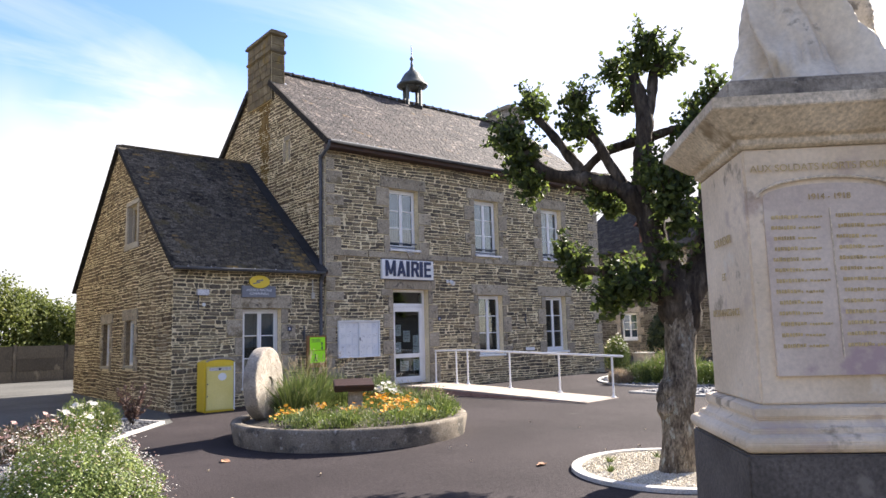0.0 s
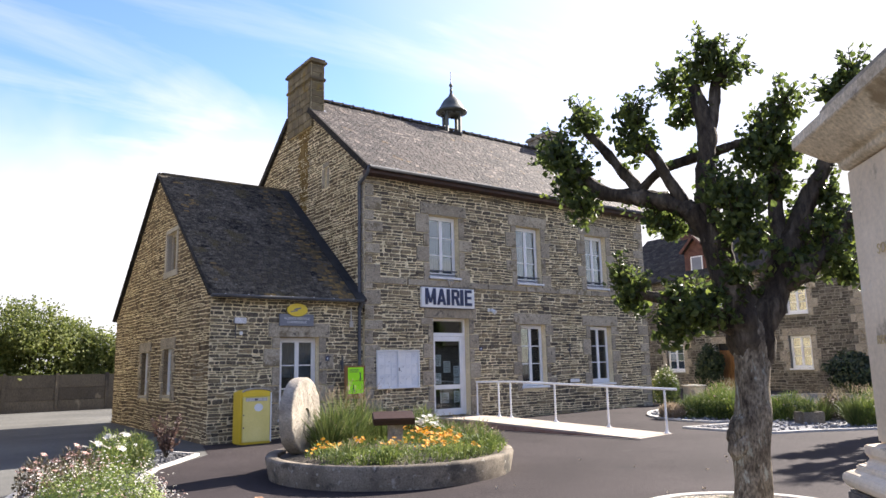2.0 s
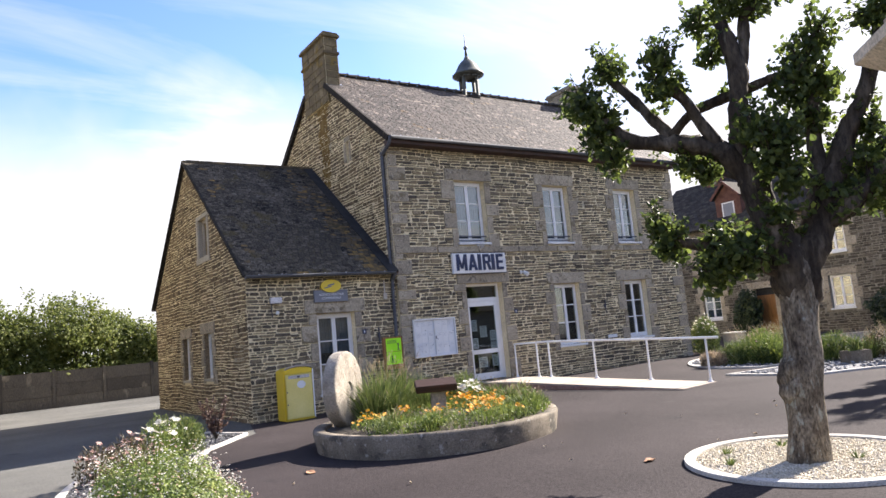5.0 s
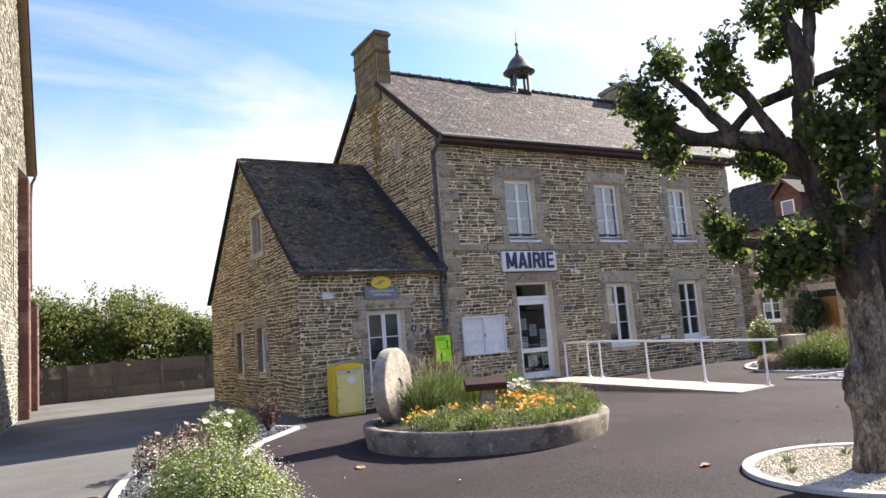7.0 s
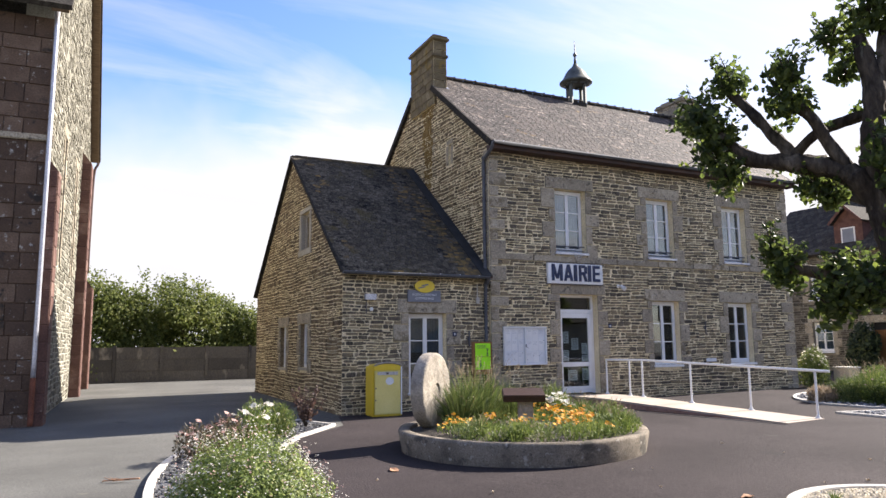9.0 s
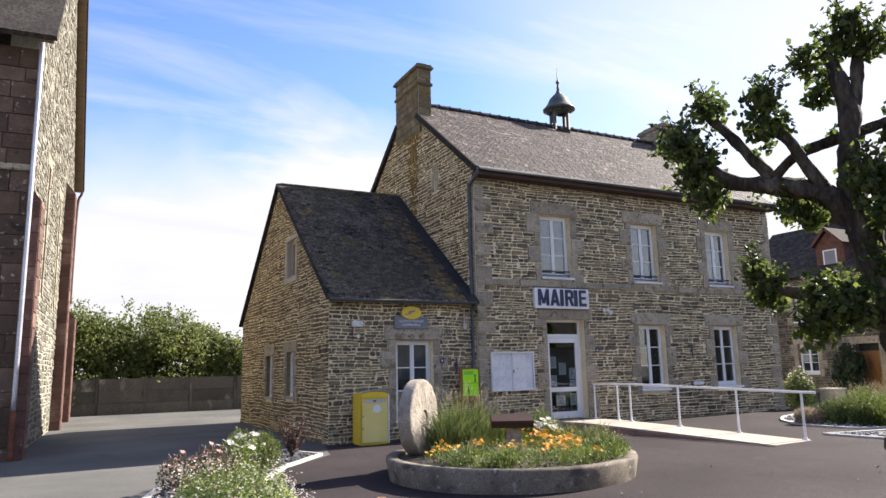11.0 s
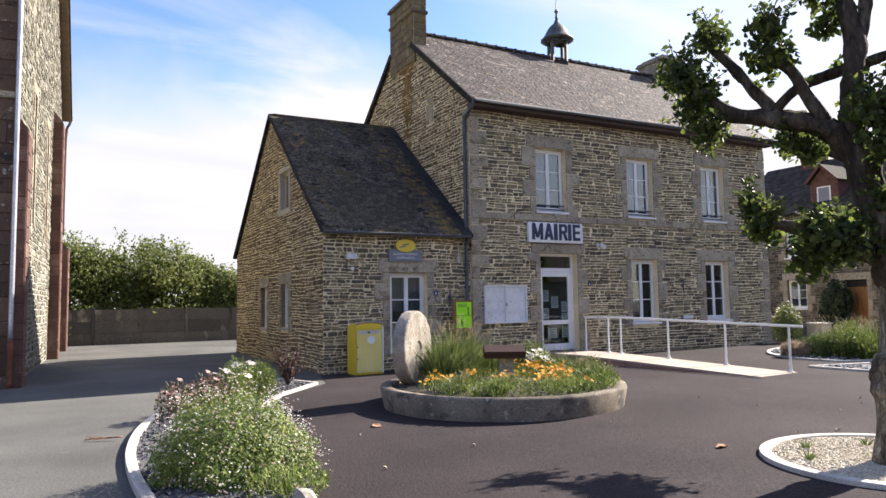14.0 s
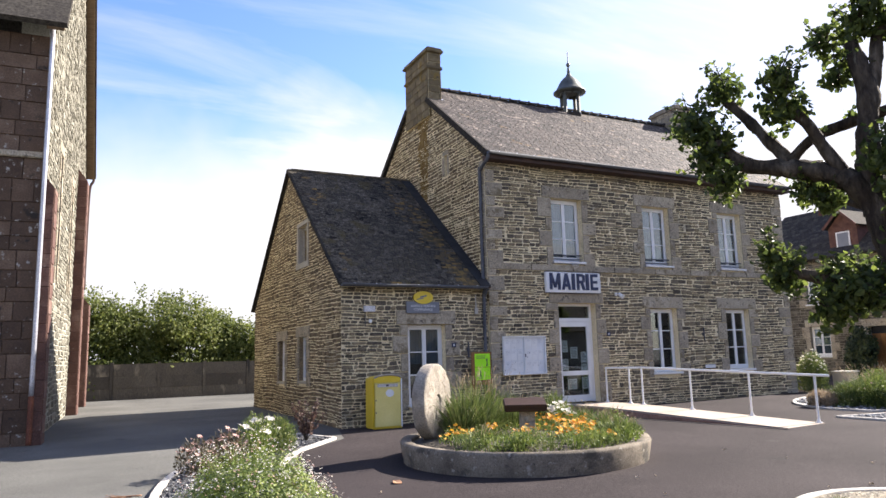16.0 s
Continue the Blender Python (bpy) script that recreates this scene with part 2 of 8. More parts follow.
M_LICHEN = mat("lichen_stone", [(0.0, (0.085, 0.066, 0.042)), (0.6, (0.15, 0.115, 0.06)), (1.0, (0.25, 0.2, 0.12))], 0.9, 2.5, 40, 0.5, vary=0.4, spots=[((0.19, 0.13, 0.035), 1.8, 0.40), ((0.07, 0.06, 0.045), 5, 0.30), ((0.33, 0.31, 0.24), 14, 0.24)])
M_ASPHALT = mat("new_asphalt", [(0.0, (0.028, 0.0225, 0.023)), (1.0, (0.045, 0.0365, 0.037))], 0.9, 0.6, 38, 0.8, spec=0.12, fine_amt=0.6, dist=0.012, spots=[((0.062, 0.055, 0.053), 1.3, 0.12), ((0.024, 0.022, 0.022), 0.7, 0.15), ((0.13, 0.12, 0.108), 110, 0.19)])
M_ROAD = mat("old_asphalt", [(0.0, (0.085, 0.083, 0.076)), (1.0, (0.14, 0.137, 0.125))], 0.92, 0.5, 45, 0.6, spec=0.15, fine_amt=0.45, dist=0.01, spots=[((0.18, 0.165, 0.13), 1.5, 0.12), ((0.065, 0.063, 0.06), 0.9, 0.14), ((0.28, 0.26, 0.225), 80, 0.20)])
M_WHITE = mat("white_paint", [(0.0, (0.72, 0.72, 0.71)), (1.0, (0.80, 0.80, 0.79))], 0.4, 3, 40, 0.03, fine_amt=0.03)
# net curtain; its blue paints the sky mirrored in the upper panes
M_CURTAIN = mat("sky_tinted_curtain", [(0.0, (0.08, 0.115, 0.165)), (1.0, (0.12, 0.165, 0.225))], 0.9, 2, 30, 0.1, fine_amt=0.05, stretch=(8, 1, 0.6))
# near-black colour that paints the shade of interiors behind glazing
M_DARK = mat("unlit_interior_black", [(0.0, (0.015, 0.015, 0.016)), (1.0, (0.045, 0.043, 0.04))], 0.9, 1.5, 20, 0.0)
M_ZINC = mat("zinc", [(0.0, (0.075, 0.078, 0.088)), (1.0, (0.12, 0.124, 0.135))], 0.75, 3, 40, 0.05, spec=0.2)
M_ZINC_L = mat("bright_zinc", [(0.0, (0.42, 0.42, 0.46)), (1.0, (0.58, 0.58, 0.62))], 0.35, 3, 40, 0.05, metal=0.5)
M_FASCIA = mat("brown_painted_wood", [(0.0, (0.035, 0.018, 0.014)), (1.0, (0.07, 0.035, 0.026))], 0.6, 3, 40, 0.1)
M_BRONZE = mat("verdigris_lead", [(0.0, (0.055, 0.058, 0.055)), (1.0, (0.12, 0.13, 0.115))], 0.55, 4, 40, 0.1, metal=0.3)
M_YELLOW = mat("yellow_enamel", [(0.0, (0.68, 0.48, 0.03)), (1.0, (0.76, 0.56, 0.05))], 0.35, 2, 30, 0.02, fine_amt=0.05, coat=0.3)
# paler copy of the yellow, with the front's brighter light in its colour
M_YELLOW_P = mat("lit_yellow_enamel", [(0.0, (0.66, 0.56, 0.17)), (1.0, (0.74, 0.64, 0.24))], 0.45, 2, 30, 0.02, fine_amt=0.05, coat=0.2)
M_BLUE = mat("blue_enamel", [(0.0, (0.009, 0.018, 0.06)), (1.0, (0.0132, 0.0252, 0.084))], 0.35, 3, 30, 0.02, fine_amt=0.1, coat=0.05)
M_GREEN_P = mat("fluorescent_green_paper", [(0.0, (0.36, 0.86, 0.02)), (1.0, (0.42, 0.92, 0.03))], 0.8, 3, 30, 0.02, fine_amt=0.03)
M_PAPER = mat("paper", [(0.0, (0.62, 0.64, 0.66)), (1.0, (0.78, 0.79, 0.80))], 0.8, 3, 30, 0.02, fine_amt=0.05)
M_INK = mat("ink", [(0.0, (0.06, 0.06, 0.07)), (1.0, (0.10, 0.10, 0.11))], 0.8, 3, 30, 0.0)
M_FAINT = mat("faint_print", [(0.0, (0.46, 0.48, 0.52)), (1.0, (0.56, 0.58, 0.60))], 0.8, 3, 30, 0.0)
M_GREY_SIGN = mat("grey_sign_panel", [(0.0, (0.16, 0.17, 0.20)), (1.0, (0.20, 0.21, 0.24))], 0.5, 3, 30, 0.02, fine_amt=0.05)
M_WOOD = mat("varnished_wood", [(0.0, (0.16, 0.07, 0.02)), (1.0, (0.30, 0.14, 0.045))], 0.5, 3, 40, 0.15, stretch=(8, 8, 0.6))
M_WOOD_D = mat("dark_reddish_wood", [(0.0, (0.0224, 0.0096, 0.0072)), (1.0, (0.048, 0.0208, 0.0144))], 0.5, 3, 40, 0.2, stretch=(0.6, 8, 8))
M_CONCRETE = mat("white_concrete_kerb", [(0.0, (0.38, 0.355, 0.315)), (1.0, (0.54, 0.505, 0.455))], 0.85, 2, 60, 0.25, spots=[((0.36, 0.34, 0.3), 4, 0.12)])
M_RAMP = mat("beige_concrete", [(0.0, (0.32, 0.265, 0.215)), (1.0, (0.40, 0.34, 0.28))], 0.85, 1.2, 90, 0.2, fine_amt=0.15)
M_MILL = mat("millstone_granite", [(0.0, (0.118, 0.0998, 0.0771)), (1.0, (0.246, 0.208, 0.162))], 0.9, 3, 42, 0.7, spec=0.2, fine_amt=0.35, spots=[((0.08, 0.072, 0.06), 2.5, 0.42), ((0.36, 0.335, 0.29), 10, 0.28), ((0.05, 0.046, 0.04), 22, 0.26)])
M_MILL_L = mat("pale_millstone", [(0.0, (0.248, 0.216, 0.179)), (1.0, (0.396, 0.35, 0.285))], 0.9, 4, 34, 0.9, fine_amt=0.3, dist=0.02, spots=[((0.24, 0.205, 0.16), 5, 0.36), ((0.14, 0.12, 0.097), 16, 0.27)])
M_PANEL = mat("concrete_panel", [(0.0, (0.06, 0.052, 0.042)), (1.0, (0.15, 0.13, 0.10))], 0.9, 0.8, 30, 0.3, vary=0.45, spots=[((0.34, 0.29, 0.21), 0.9, 0.36), ((0.05, 0.045, 0.04), 1.3, 0.28)], stretch=(1, 1, 0.4))
M_MONU = mat("weathered_limestone", [(0.0, (0.554, 0.438, 0.296)), (1.0, (0.777, 0.64, 0.469))], 0.75, 2.2, 50, 0.12, fine_amt=0.10, spots=[((0.50, 0.385, 0.30), 2.6, 0.36), ((0.70, 0.61, 0.48), 5, 0.3), ((0.33, 0.26, 0.18), 6, 0.27)])
M_MONU_D = mat("stained_limestone", [(0.0, (0.472, 0.378, 0.254)), (1.0, (0.708, 0.602, 0.448))], 0.85, 4, 60, 0.3, spots=[((0.29, 0.215, 0.13), 3.5, 0.24), ((0.16, 0.13, 0.10), 6, 0.20)])
M_STATUE = mat("lichened_statue_stone", [(0.0, (0.588, 0.493, 0.367)), (1.0, (0.798, 0.704, 0.546))], 0.85, 3, 40, 0.3, fine_amt=0.12, spots=[((0.36, 0.30, 0.22), 5, 0.27), ((0.22, 0.19, 0.15), 9, 0.2)])
M_TOPSLAB = mat("blackened_limestone", [(0.0, (0.182, 0.154, 0.119)), (1.0, (0.504, 0.434, 0.336))], 0.9, 6, 60, 0.4, spots=[((0.07, 0.06, 0.05), 5, 0.26), ((0.45, 0.41, 0.34), 14, 0.18)])
M_SLAB = mat("mauve_stained_limestone", [(0.0, (0.497, 0.394, 0.313)), (1.0, (0.648, 0.54, 0.427))], 0.6, 3, 60, 0.08, fine_amt=0.1, spots=[((0.40, 0.29, 0.275), 3, 0.42), ((0.62, 0.52, 0.41), 6, 0.28)])
M_GILT = mat("faded_gilt", [(0.0, (0.448, 0.319, 0.138)), (1.0, (0.582, 0.448, 0.223))], 0.6, 8, 60, 0.1)
M_PLINTH = mat("grey_granite_plinth", [(0.0, (0.075, 0.064, 0.054)), (1.0, (0.135, 0.117, 0.10))], 0.8, 3, 60, 0.35, fine_amt=0.4, spots=[((0.17, 0.15, 0.125), 5, 0.16)])
# bark for wood among leaves, toned dark to carry the crown's shade
M_BARK = mat("shade_toned_bark", [(0.0, (0.03, 0.023, 0.018)), (0.55, (0.065, 0.052, 0.038)), (1.0, (0.13, 0.108, 0.082))], 0.95, 6, 22, 1.0, spec=0.15, fine_amt=0.6, spots=[((0.20, 0.20, 0.155), 4, 0.2), ((0.02, 0.017, 0.014), 4, 0.1)], stretch=(1, 1, 0.3), dist=0.03)
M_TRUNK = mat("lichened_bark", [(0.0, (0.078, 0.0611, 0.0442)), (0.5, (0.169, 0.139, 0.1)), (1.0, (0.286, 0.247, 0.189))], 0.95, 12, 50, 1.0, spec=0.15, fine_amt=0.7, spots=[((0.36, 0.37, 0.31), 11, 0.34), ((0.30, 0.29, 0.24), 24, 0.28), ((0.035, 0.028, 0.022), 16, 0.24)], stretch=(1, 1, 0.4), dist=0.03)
M_BARBERRY = mat("barberry_leaf", [(0.0, (0.06, 0.034, 0.03)), (0.6, (0.12, 0.07, 0.055)), (1.0, (0.21, 0.135, 0.10))], 0.6, 2, 10, 0.0, vary=0.8, translucent=0.3)
M_EVERGREEN = mat("evergreen_leaf", [(0.0, (0.018, 0.028, 0.012)), (0.6, (0.035, 0.05, 0.02)), (1.0, (0.06, 0.085, 0.03))], 0.6, 2, 10, 0.0, vary=0.8, translucent=0.1)
M_LEAF = mat("lime_leaf", [(0.0, (0.0378, 0.0576, 0.018)), (0.6, (0.09, 0.122, 0.0315)), (0.9, (0.153, 0.189, 0.0405)), (1.0, (0.324, 0.351, 0.054))], 0.45, 2, 20, 0.1, vary=0.8, translucent=0.6)
M_LEAF_FAR = mat("hedge_leaf", [(0.0, (0.0533, 0.0738, 0.0197)), (0.6, (0.156, 0.189, 0.0451)), (1.0, (0.295, 0.303, 0.0984))], 0.6, 1, 10, 0.1, vary=0.7, translucent=0.45)
M_GRASS = mat("grass_blade", [(0.0, (0.046, 0.0782, 0.0207)), (0.6, (0.121, 0.161, 0.0437)), (0.92, (0.23, 0.253, 0.0805)), (1.0, (0.414, 0.38, 0.172))], 0.6, 2, 10, 0.0, vary=0.8, translucent=0.3)
M_PLUME = mat("grass_plume", [(0.0, (0.26, 0.19, 0.12)), (1.0, (0.44, 0.36, 0.26))], 0.9, 2, 10, 0.0, vary=0.6, translucent=0.3)
M_HERB = mat("herb_leaf", [(0.0, (0.06, 0.10, 0.02)), (0.6, (0.155, 0.21, 0.042)), (1.0, (0.33, 0.36, 0.10))], 0.55, 2, 10, 0.0, vary=0.8, translucent=0.3)
M_PURPLE = mat("purple_leaf", [(0.0, (0.05, 0.042, 0.024)), (0.6, (0.10, 0.082, 0.042)), (1.0, (0.17, 0.09, 0.06))], 0.55, 2, 10, 0.0, vary=0.8, translucent=0.2)
M_PETAL_W = mat("white_petal", [(0.0, (0.68, 0.63, 0.55)), (1.0, (0.84, 0.81, 0.74))], 0.6, 2, 10, 0.0, vary=0.6, translucent=0.3)
M_PETAL_P = mat("pink_petal", [(0.0, (0.38, 0.19, 0.16)), (1.0, (0.64, 0.47, 0.40))], 0.6, 2, 10, 0.0, vary=0.8, translucent=0.3)
M_PETAL_O = mat("orange_petal", [(0.0, (0.62, 0.20, 0.008)), (1.0, (0.82, 0.46, 0.02))], 0.6, 2, 10, 0.0, vary=0.9, translucent=0.25)
M_SOIL = mat("bark_mulch_soil", [(0.0, (0.035, 0.028, 0.022)), (1.0, (0.10, 0.085, 0.065))], 0.95, 6, 40, 0.9, dist=0.03)
M_GRAVEL = mat("pale_gravel", [(0.0, (0.42, 0.36, 0.26)), (0.5, (0.56, 0.49, 0.37)), (1.0, (0.72, 0.66, 0.54))], 0.9, 5, 60, 0.8, vary=0.7, dist=0.02)
M_CHIPS_D = mat("dark_slate_chips", [(0.0, (0.035, 0.035, 0.04)), (0.6, (0.08, 0.08, 0.085)), (1.0, (0.26, 0.26, 0.25))], 0.9, 5, 60, 0.8, vary=0.7, dist=0.02)
M_GRAVEL_G = mat("slate_chips", [(0.0, (0.10, 0.10, 0.11)), (0.5, (0.20, 0.20, 0.21)), (1.0, (0.50, 0.49, 0.47))], 0.9, 5, 60, 0.8, vary=0.7, dist=0.02)
M_BRICK = mat("red_brick", [(0.0, (0.075, 0.035, 0.027)), (1.0, (0.14, 0.068, 0.052))], 0.9, 4, 40, 0.3)
M_EDGE = mat("red_coated_edge", [(0.0, (0.26, 0.14, 0.10)), (1.0, (0.36, 0.22, 0.17))], 0.85, 3, 40, 0.2)
M_OCHRE = mat("ochre_rubble", [(0.0, (0.18, 0.12, 0.06)), (0.5, (0.28, 0.20, 0.11)), (1.0, (0.42, 0.33, 0.20))], 0.9, 4, 30, 0.6, vary=0.6)
M_GLASS = glass("window_glass", base=0.13)
M_GLASS_UP = glass("sky_facing_window_glass", base=0.14)
M_RUST = mat("rusty_iron", [(0.0, (0.10, 0.035, 0.02)), (1.0, (0.2, 0.07, 0.04))], 0.8, 5, 40, 0.2)

# ---- building helpers ----


def ground_z(x, y=0.0):
    return 0.006 * (min(max(x, -15.0), 12.5) - 12.5)


def mesh_of(name, verts, faces, material, smooth=False):
    me = bpy.data.meshes.new(name)
    me.from_pydata([tuple(v) for v in verts], [], faces)
    me.materials.append(material)
    if smooth:
        me.polygons.foreach_set("use_smooth", [True] * len(me.polygons))
    me.update()
    return me


def add(name, me, parent=None, m=None, label=""):
    ob = new(name, me)
    if parent is not None:
        ob.parent = parent
    if m is not None:
        ob.matrix_basis = m
    return tagged(ob, label)


def part(name, bm, material, parent, label="", smooth=False):
    me = bpy.data.meshes.new(name)
    bm.normal_update()
    bm.to_mesh(me)
    bm.free()
    me.materials.append(material)
    if smooth:
        me.polygons.foreach_set("use_smooth", [True] * len(me.polygons))
    return add(name, me, parent, None, label)


def thing(name, m, label, category, group="", kind=""):
    ob = new(name)
    ob.empty_display_size = 0.2
    ob.matrix_basis = m
    return tagged(ob, label, category, group, kind)


def box(bm, x0, x1, y0, y1, z0, z1, bevel=0.0, m=None):
    r = bmesh.ops.create_cube(bm, size=1.0)
    bmesh.ops.transform(bm, verts=r["verts"], matrix=Matrix.Translation(((x0 + x1) / 2, (y0 + y1) / 2, (z0 + z1) / 2)) @ Matrix.Diagonal((x1 - x0, y1 - y0, z1 - z0, 1)))
    vs = r["verts"]
    if bevel:
        es = list({e for v in vs for e in v.link_edges})
        g = bmesh.ops.bevel(bm, geom=es, offset=bevel, segments=2, affect="EDGES")
        vs = list({v for f in g["faces"] for v in f.verts} | {v for v in vs if v.is_valid})
    if m is not None:
        bmesh.ops.transform(bm, verts=vs, matrix=m)
    return vs


def boxes(*specs, bevel=0.0):
    bm = bmesh.new()
    for s in specs:
        box(bm, *s, bevel=bevel)
    return bm


def cyl(bm, a, b, r0, r1=None, seg=12, cap=True):
    a, b = Vector(a), Vector(b)
    d = b - a
    r = bmesh.ops.create_cone(bm, cap_ends=cap, segments=seg, radius1=r0, radius2=r0 if r1 is None else r1, depth=d.length)
    bmesh.ops.transform(bm, verts=r["verts"], matrix=Matrix.Translation((a + b) / 2) @ d.to_track_quat("Z", "Y").to_matrix().to_4x4())
    return r["verts"]


def lathe(profile, seg=24, wob=0.0):
    """Verts and faces of a turned form: profile of (radius, height)."""
    vs, fs = [], []
    for r, z in profile:
        for i in range(seg):
            a = 2 * math.pi * i / seg
            k = 1 + wob * noise.noise(Vector((math.cos(a) * 2, math.sin(a) * 2, z * 3)))
            vs.append((r * k * math.cos(a), r * k * math.sin(a), z))
    for j in range(len(profile) - 1):
        for i in range(seg):
            k = (i + 1) % seg
            fs.append((j * seg + i, j * seg + k, (j + 1) * seg + k, (j + 1) * seg + i))
    fs.append(tuple(range((len(profile) - 1) * seg, len(profile) * seg)))
    fs.append(tuple(reversed(range(seg))))
    return vs, fs


def tube(points, radii, seg=10, rough=0.0):
    """Verts and faces of a tapering limb along points."""
    vs, fs = [], []
    pts = [Vector(p) for p in points]
    for j, (p, r) in enumerate(zip(pts, radii)):
        d = (pts[min(j + 1, len(pts) - 1)] - pts[max(j - 1, 0)]).normalized()
        s = d.cross(Vector((0.3, 0.9, 0.1))).normalized()
        t = d.cross(s)
        for i in range(seg):
            a = 2 * math.pi * i / seg
            k = r * (1 + rough * noise.noise(p * 2.3 + Vector((math.cos(a), math.sin(a), 0)) * 1.4))
            vs.append(p + (s * math.cos(a) + t * math.sin(a)) * k)
    for j in range(len(pts) - 1):
        for i in range(seg):
            k = (i + 1) % seg
            fs.append((j * seg + i, j * seg + k, (j + 1) * seg + k, (j + 1) * seg + i))
    fs.append(tuple(range((len(pts) - 1) * seg, len(pts) * seg)))
    return vs, fs


def smooth_line(points, radii, n=5):
    """More points along a bent line (Catmull-Rom)."""
    P = [Vector(p) for p in points]
    out, rr = [], []
    for i in range(len(P) - 1):
        p0, p1, p2, p3 = P[max(i - 1, 0)], P[i], P[i + 1], P[min(i + 2, len(P) - 1)]
        for k in range(n):
            t = k / n
            out.append(0.5 * ((2 * p1) + (p2 - p0) * t + (2 * p0 - 5 * p1 + 4 * p2 - p3) * t * t + (3 * p1 - p0 - 3 * p2 + p3) * t ** 3))
            rr.append(radii[i] * (1 - t) + radii[i + 1] * t)
    return out + [P[-1]], rr + [radii[-1]]


class Heap:
    """Collects geometry for one joined mesh."""

    def __init__(self):
        self.v, self.f, self.k = [], [], 0

    def put(self, vs, fs):
        self.v.extend(vs)
        self.f.extend([tuple(i + self.k for i in f) for f in fs])
        self.k += len(vs)

    def mesh(self, name, material, smooth=False):
        return mesh_of(name, self.v, self.f, material, smooth)


def stone_shapes(count=6, seed=3, jx=0.05, jz=0.10, ix=0.05, iz=0.14):
    """Unit pieces, front towards -y: back outline at y=0, front at y=-1."""
    r = random.Random(seed)
    out = []
    for _ in range(count):
        base = [(-0.5, -0.5), (0.5, -0.5), (0.5, 0.5), (-0.5, 0.5)]
        o = [(x * (1 - 2 * jx * r.random()), z * (1 - 2 * jz * r.random())) for x, z in base]
        vs = [(x, 0.0, z) for x, z in o] + [(x * (1 - 2 * ix), -1.0 + 0.3 * r.random(), z * (1 - 2 * iz)) for x, z in o]
        fs = [(4, 5, 6, 7)] + [(i, (i + 1) % 4, 4 + (i + 1) % 4, 4 + i) for i in range(4)]
        out.append((vs, fs))
    return out


BLOCKS = stone_shapes(4, 9, 0.004, 0.006, 0.012, 0.02)
SLATES = stone_shapes(5, 21, 0.02, 0.03, 0.01, 0.0)


def lay(parent, name, material, places, shapes, near=None, limit=300):
    """Pieces at (x, y, z, width, depth, height) in the parent's space: those nearest to a spot of the plan as parts, the rest joined."""
    meshes = {}
    order = list(range(len(places)))
    if near is not None:
        order.sort(key=lambda i: (places[i][0] - near[0]) ** 2 + (places[i][2] - near[1]) ** 2)
    heap = Heap()
    for k, i in enumerate(order):
        x, y, z, w, d, h = places[i]
        s = (i * 7 + 3) % len(shapes)
        if k < limit and shapes is BLOCKS:
            vs, fs = shapes[s]
            add(name, mesh_of(name, [(a * w, b * d, c * h) for a, b, c in vs], fs, material), parent).location = (x, y, z)
        elif k < limit:
            if s not in meshes:
                meshes[s] = mesh_of(name, *shapes[s], material)
            o = add(name, meshes[s], parent)
            o.location, o.scale = (x, y, z), (w, d, h)
        else:
            vs, fs = shapes[s]
            heap.put([(x + a * w, y + b * d, z + c * h) for a, b, c in vs], fs)
    if heap.k:
        tagged(add(name + "_infill", heap.mesh(name + "_infill", material), parent), kind="stuff")


def wall(name, parent, m, u0, u1, z0, top, openings, material, thick=0.5, cuts=(), label=""):
    """A wall with thickness and real openings; outer face at y=0 towards -y. top: height as a function of u."""
    us = sorted({u0, u1, *cuts, *[o[0] for o in openings], *[o[1] for o in openings]})
    us = [u for u in us if u0 <= u <= u1]
    hp = Heap()

    def quad(a, b, c, d):
        hp.put([a, b, c, d], [(0, 1, 2, 3)])
    for a, b in zip(us, us[1:]):
        gaps = sorted((o[2], o[3]) for o in openings if o[0] < (a + b) / 2 < o[1])
        lo = [z0, z0]
        spans = []
        for g0, g1 in gaps:
            spans.append((lo, [g0, g0]))
            lo = [g1, g1]
        spans.append((lo, [top(a), top(b)]))
        for (la, lb), (ha, hb) in spans:
            if ha - la < 1e-4 and hb - lb < 1e-4:
                continue
            quad((a, 0, la), (b, 0, lb), (b, 0, hb), (a, 0, ha))
            quad((b, thick, lb), (a, thick, la), (a, thick, ha), (b, thick, hb))
        quad((a, 0, top(a)), (b, 0, top(b)), (b, thick, top(b)), (a, thick, top(a)))
        quad((b, 0, z0), (a, 0, z0), (a, thick, z0), (b, thick, z0))
    for a, b, c, d in openings:
        quad((a, 0, c), (a, thick, c), (a, thick, d), (a, 0, d))
        quad((b, thick, c), (b, 0, c), (b, 0, d), (b, thick, d))
        if c > z0 + 0.01:
            quad((a, thick, c), (a, 0, c), (b, 0, c), (b, thick, c))
        quad((a, 0, d), (a, thick, d), (b, thick, d), (b, 0, d))
    for u in (u0, u1):
        vs = [(u, 0, z0), (u, thick, z0), (u, thick, top(u)), (u, 0, top(u))]
        quad(*(vs[::-1] if u == u0 else vs))
    return add(name, hp.mesh(name, material), parent, m, label)


def clip(poly, nx, nz, c):
    """The part of a convex outline where nx * x + nz * z <= c."""
    out = []
    n = len(poly)
    for i in range(n):
        (ax, az), (bx, bz) = poly[i], poly[(i + 1) % n]
        da, db = nx * ax + nz * az - c, nx * bx + nz * bz - c
        if da <= 0:
            out.append((ax, az))
        if (da < 0 < db) or (db < 0 < da):
            k = da / (da - db)
            out.append((ax + (bx - ax) * k, az + (bz - az) * k))
    return out


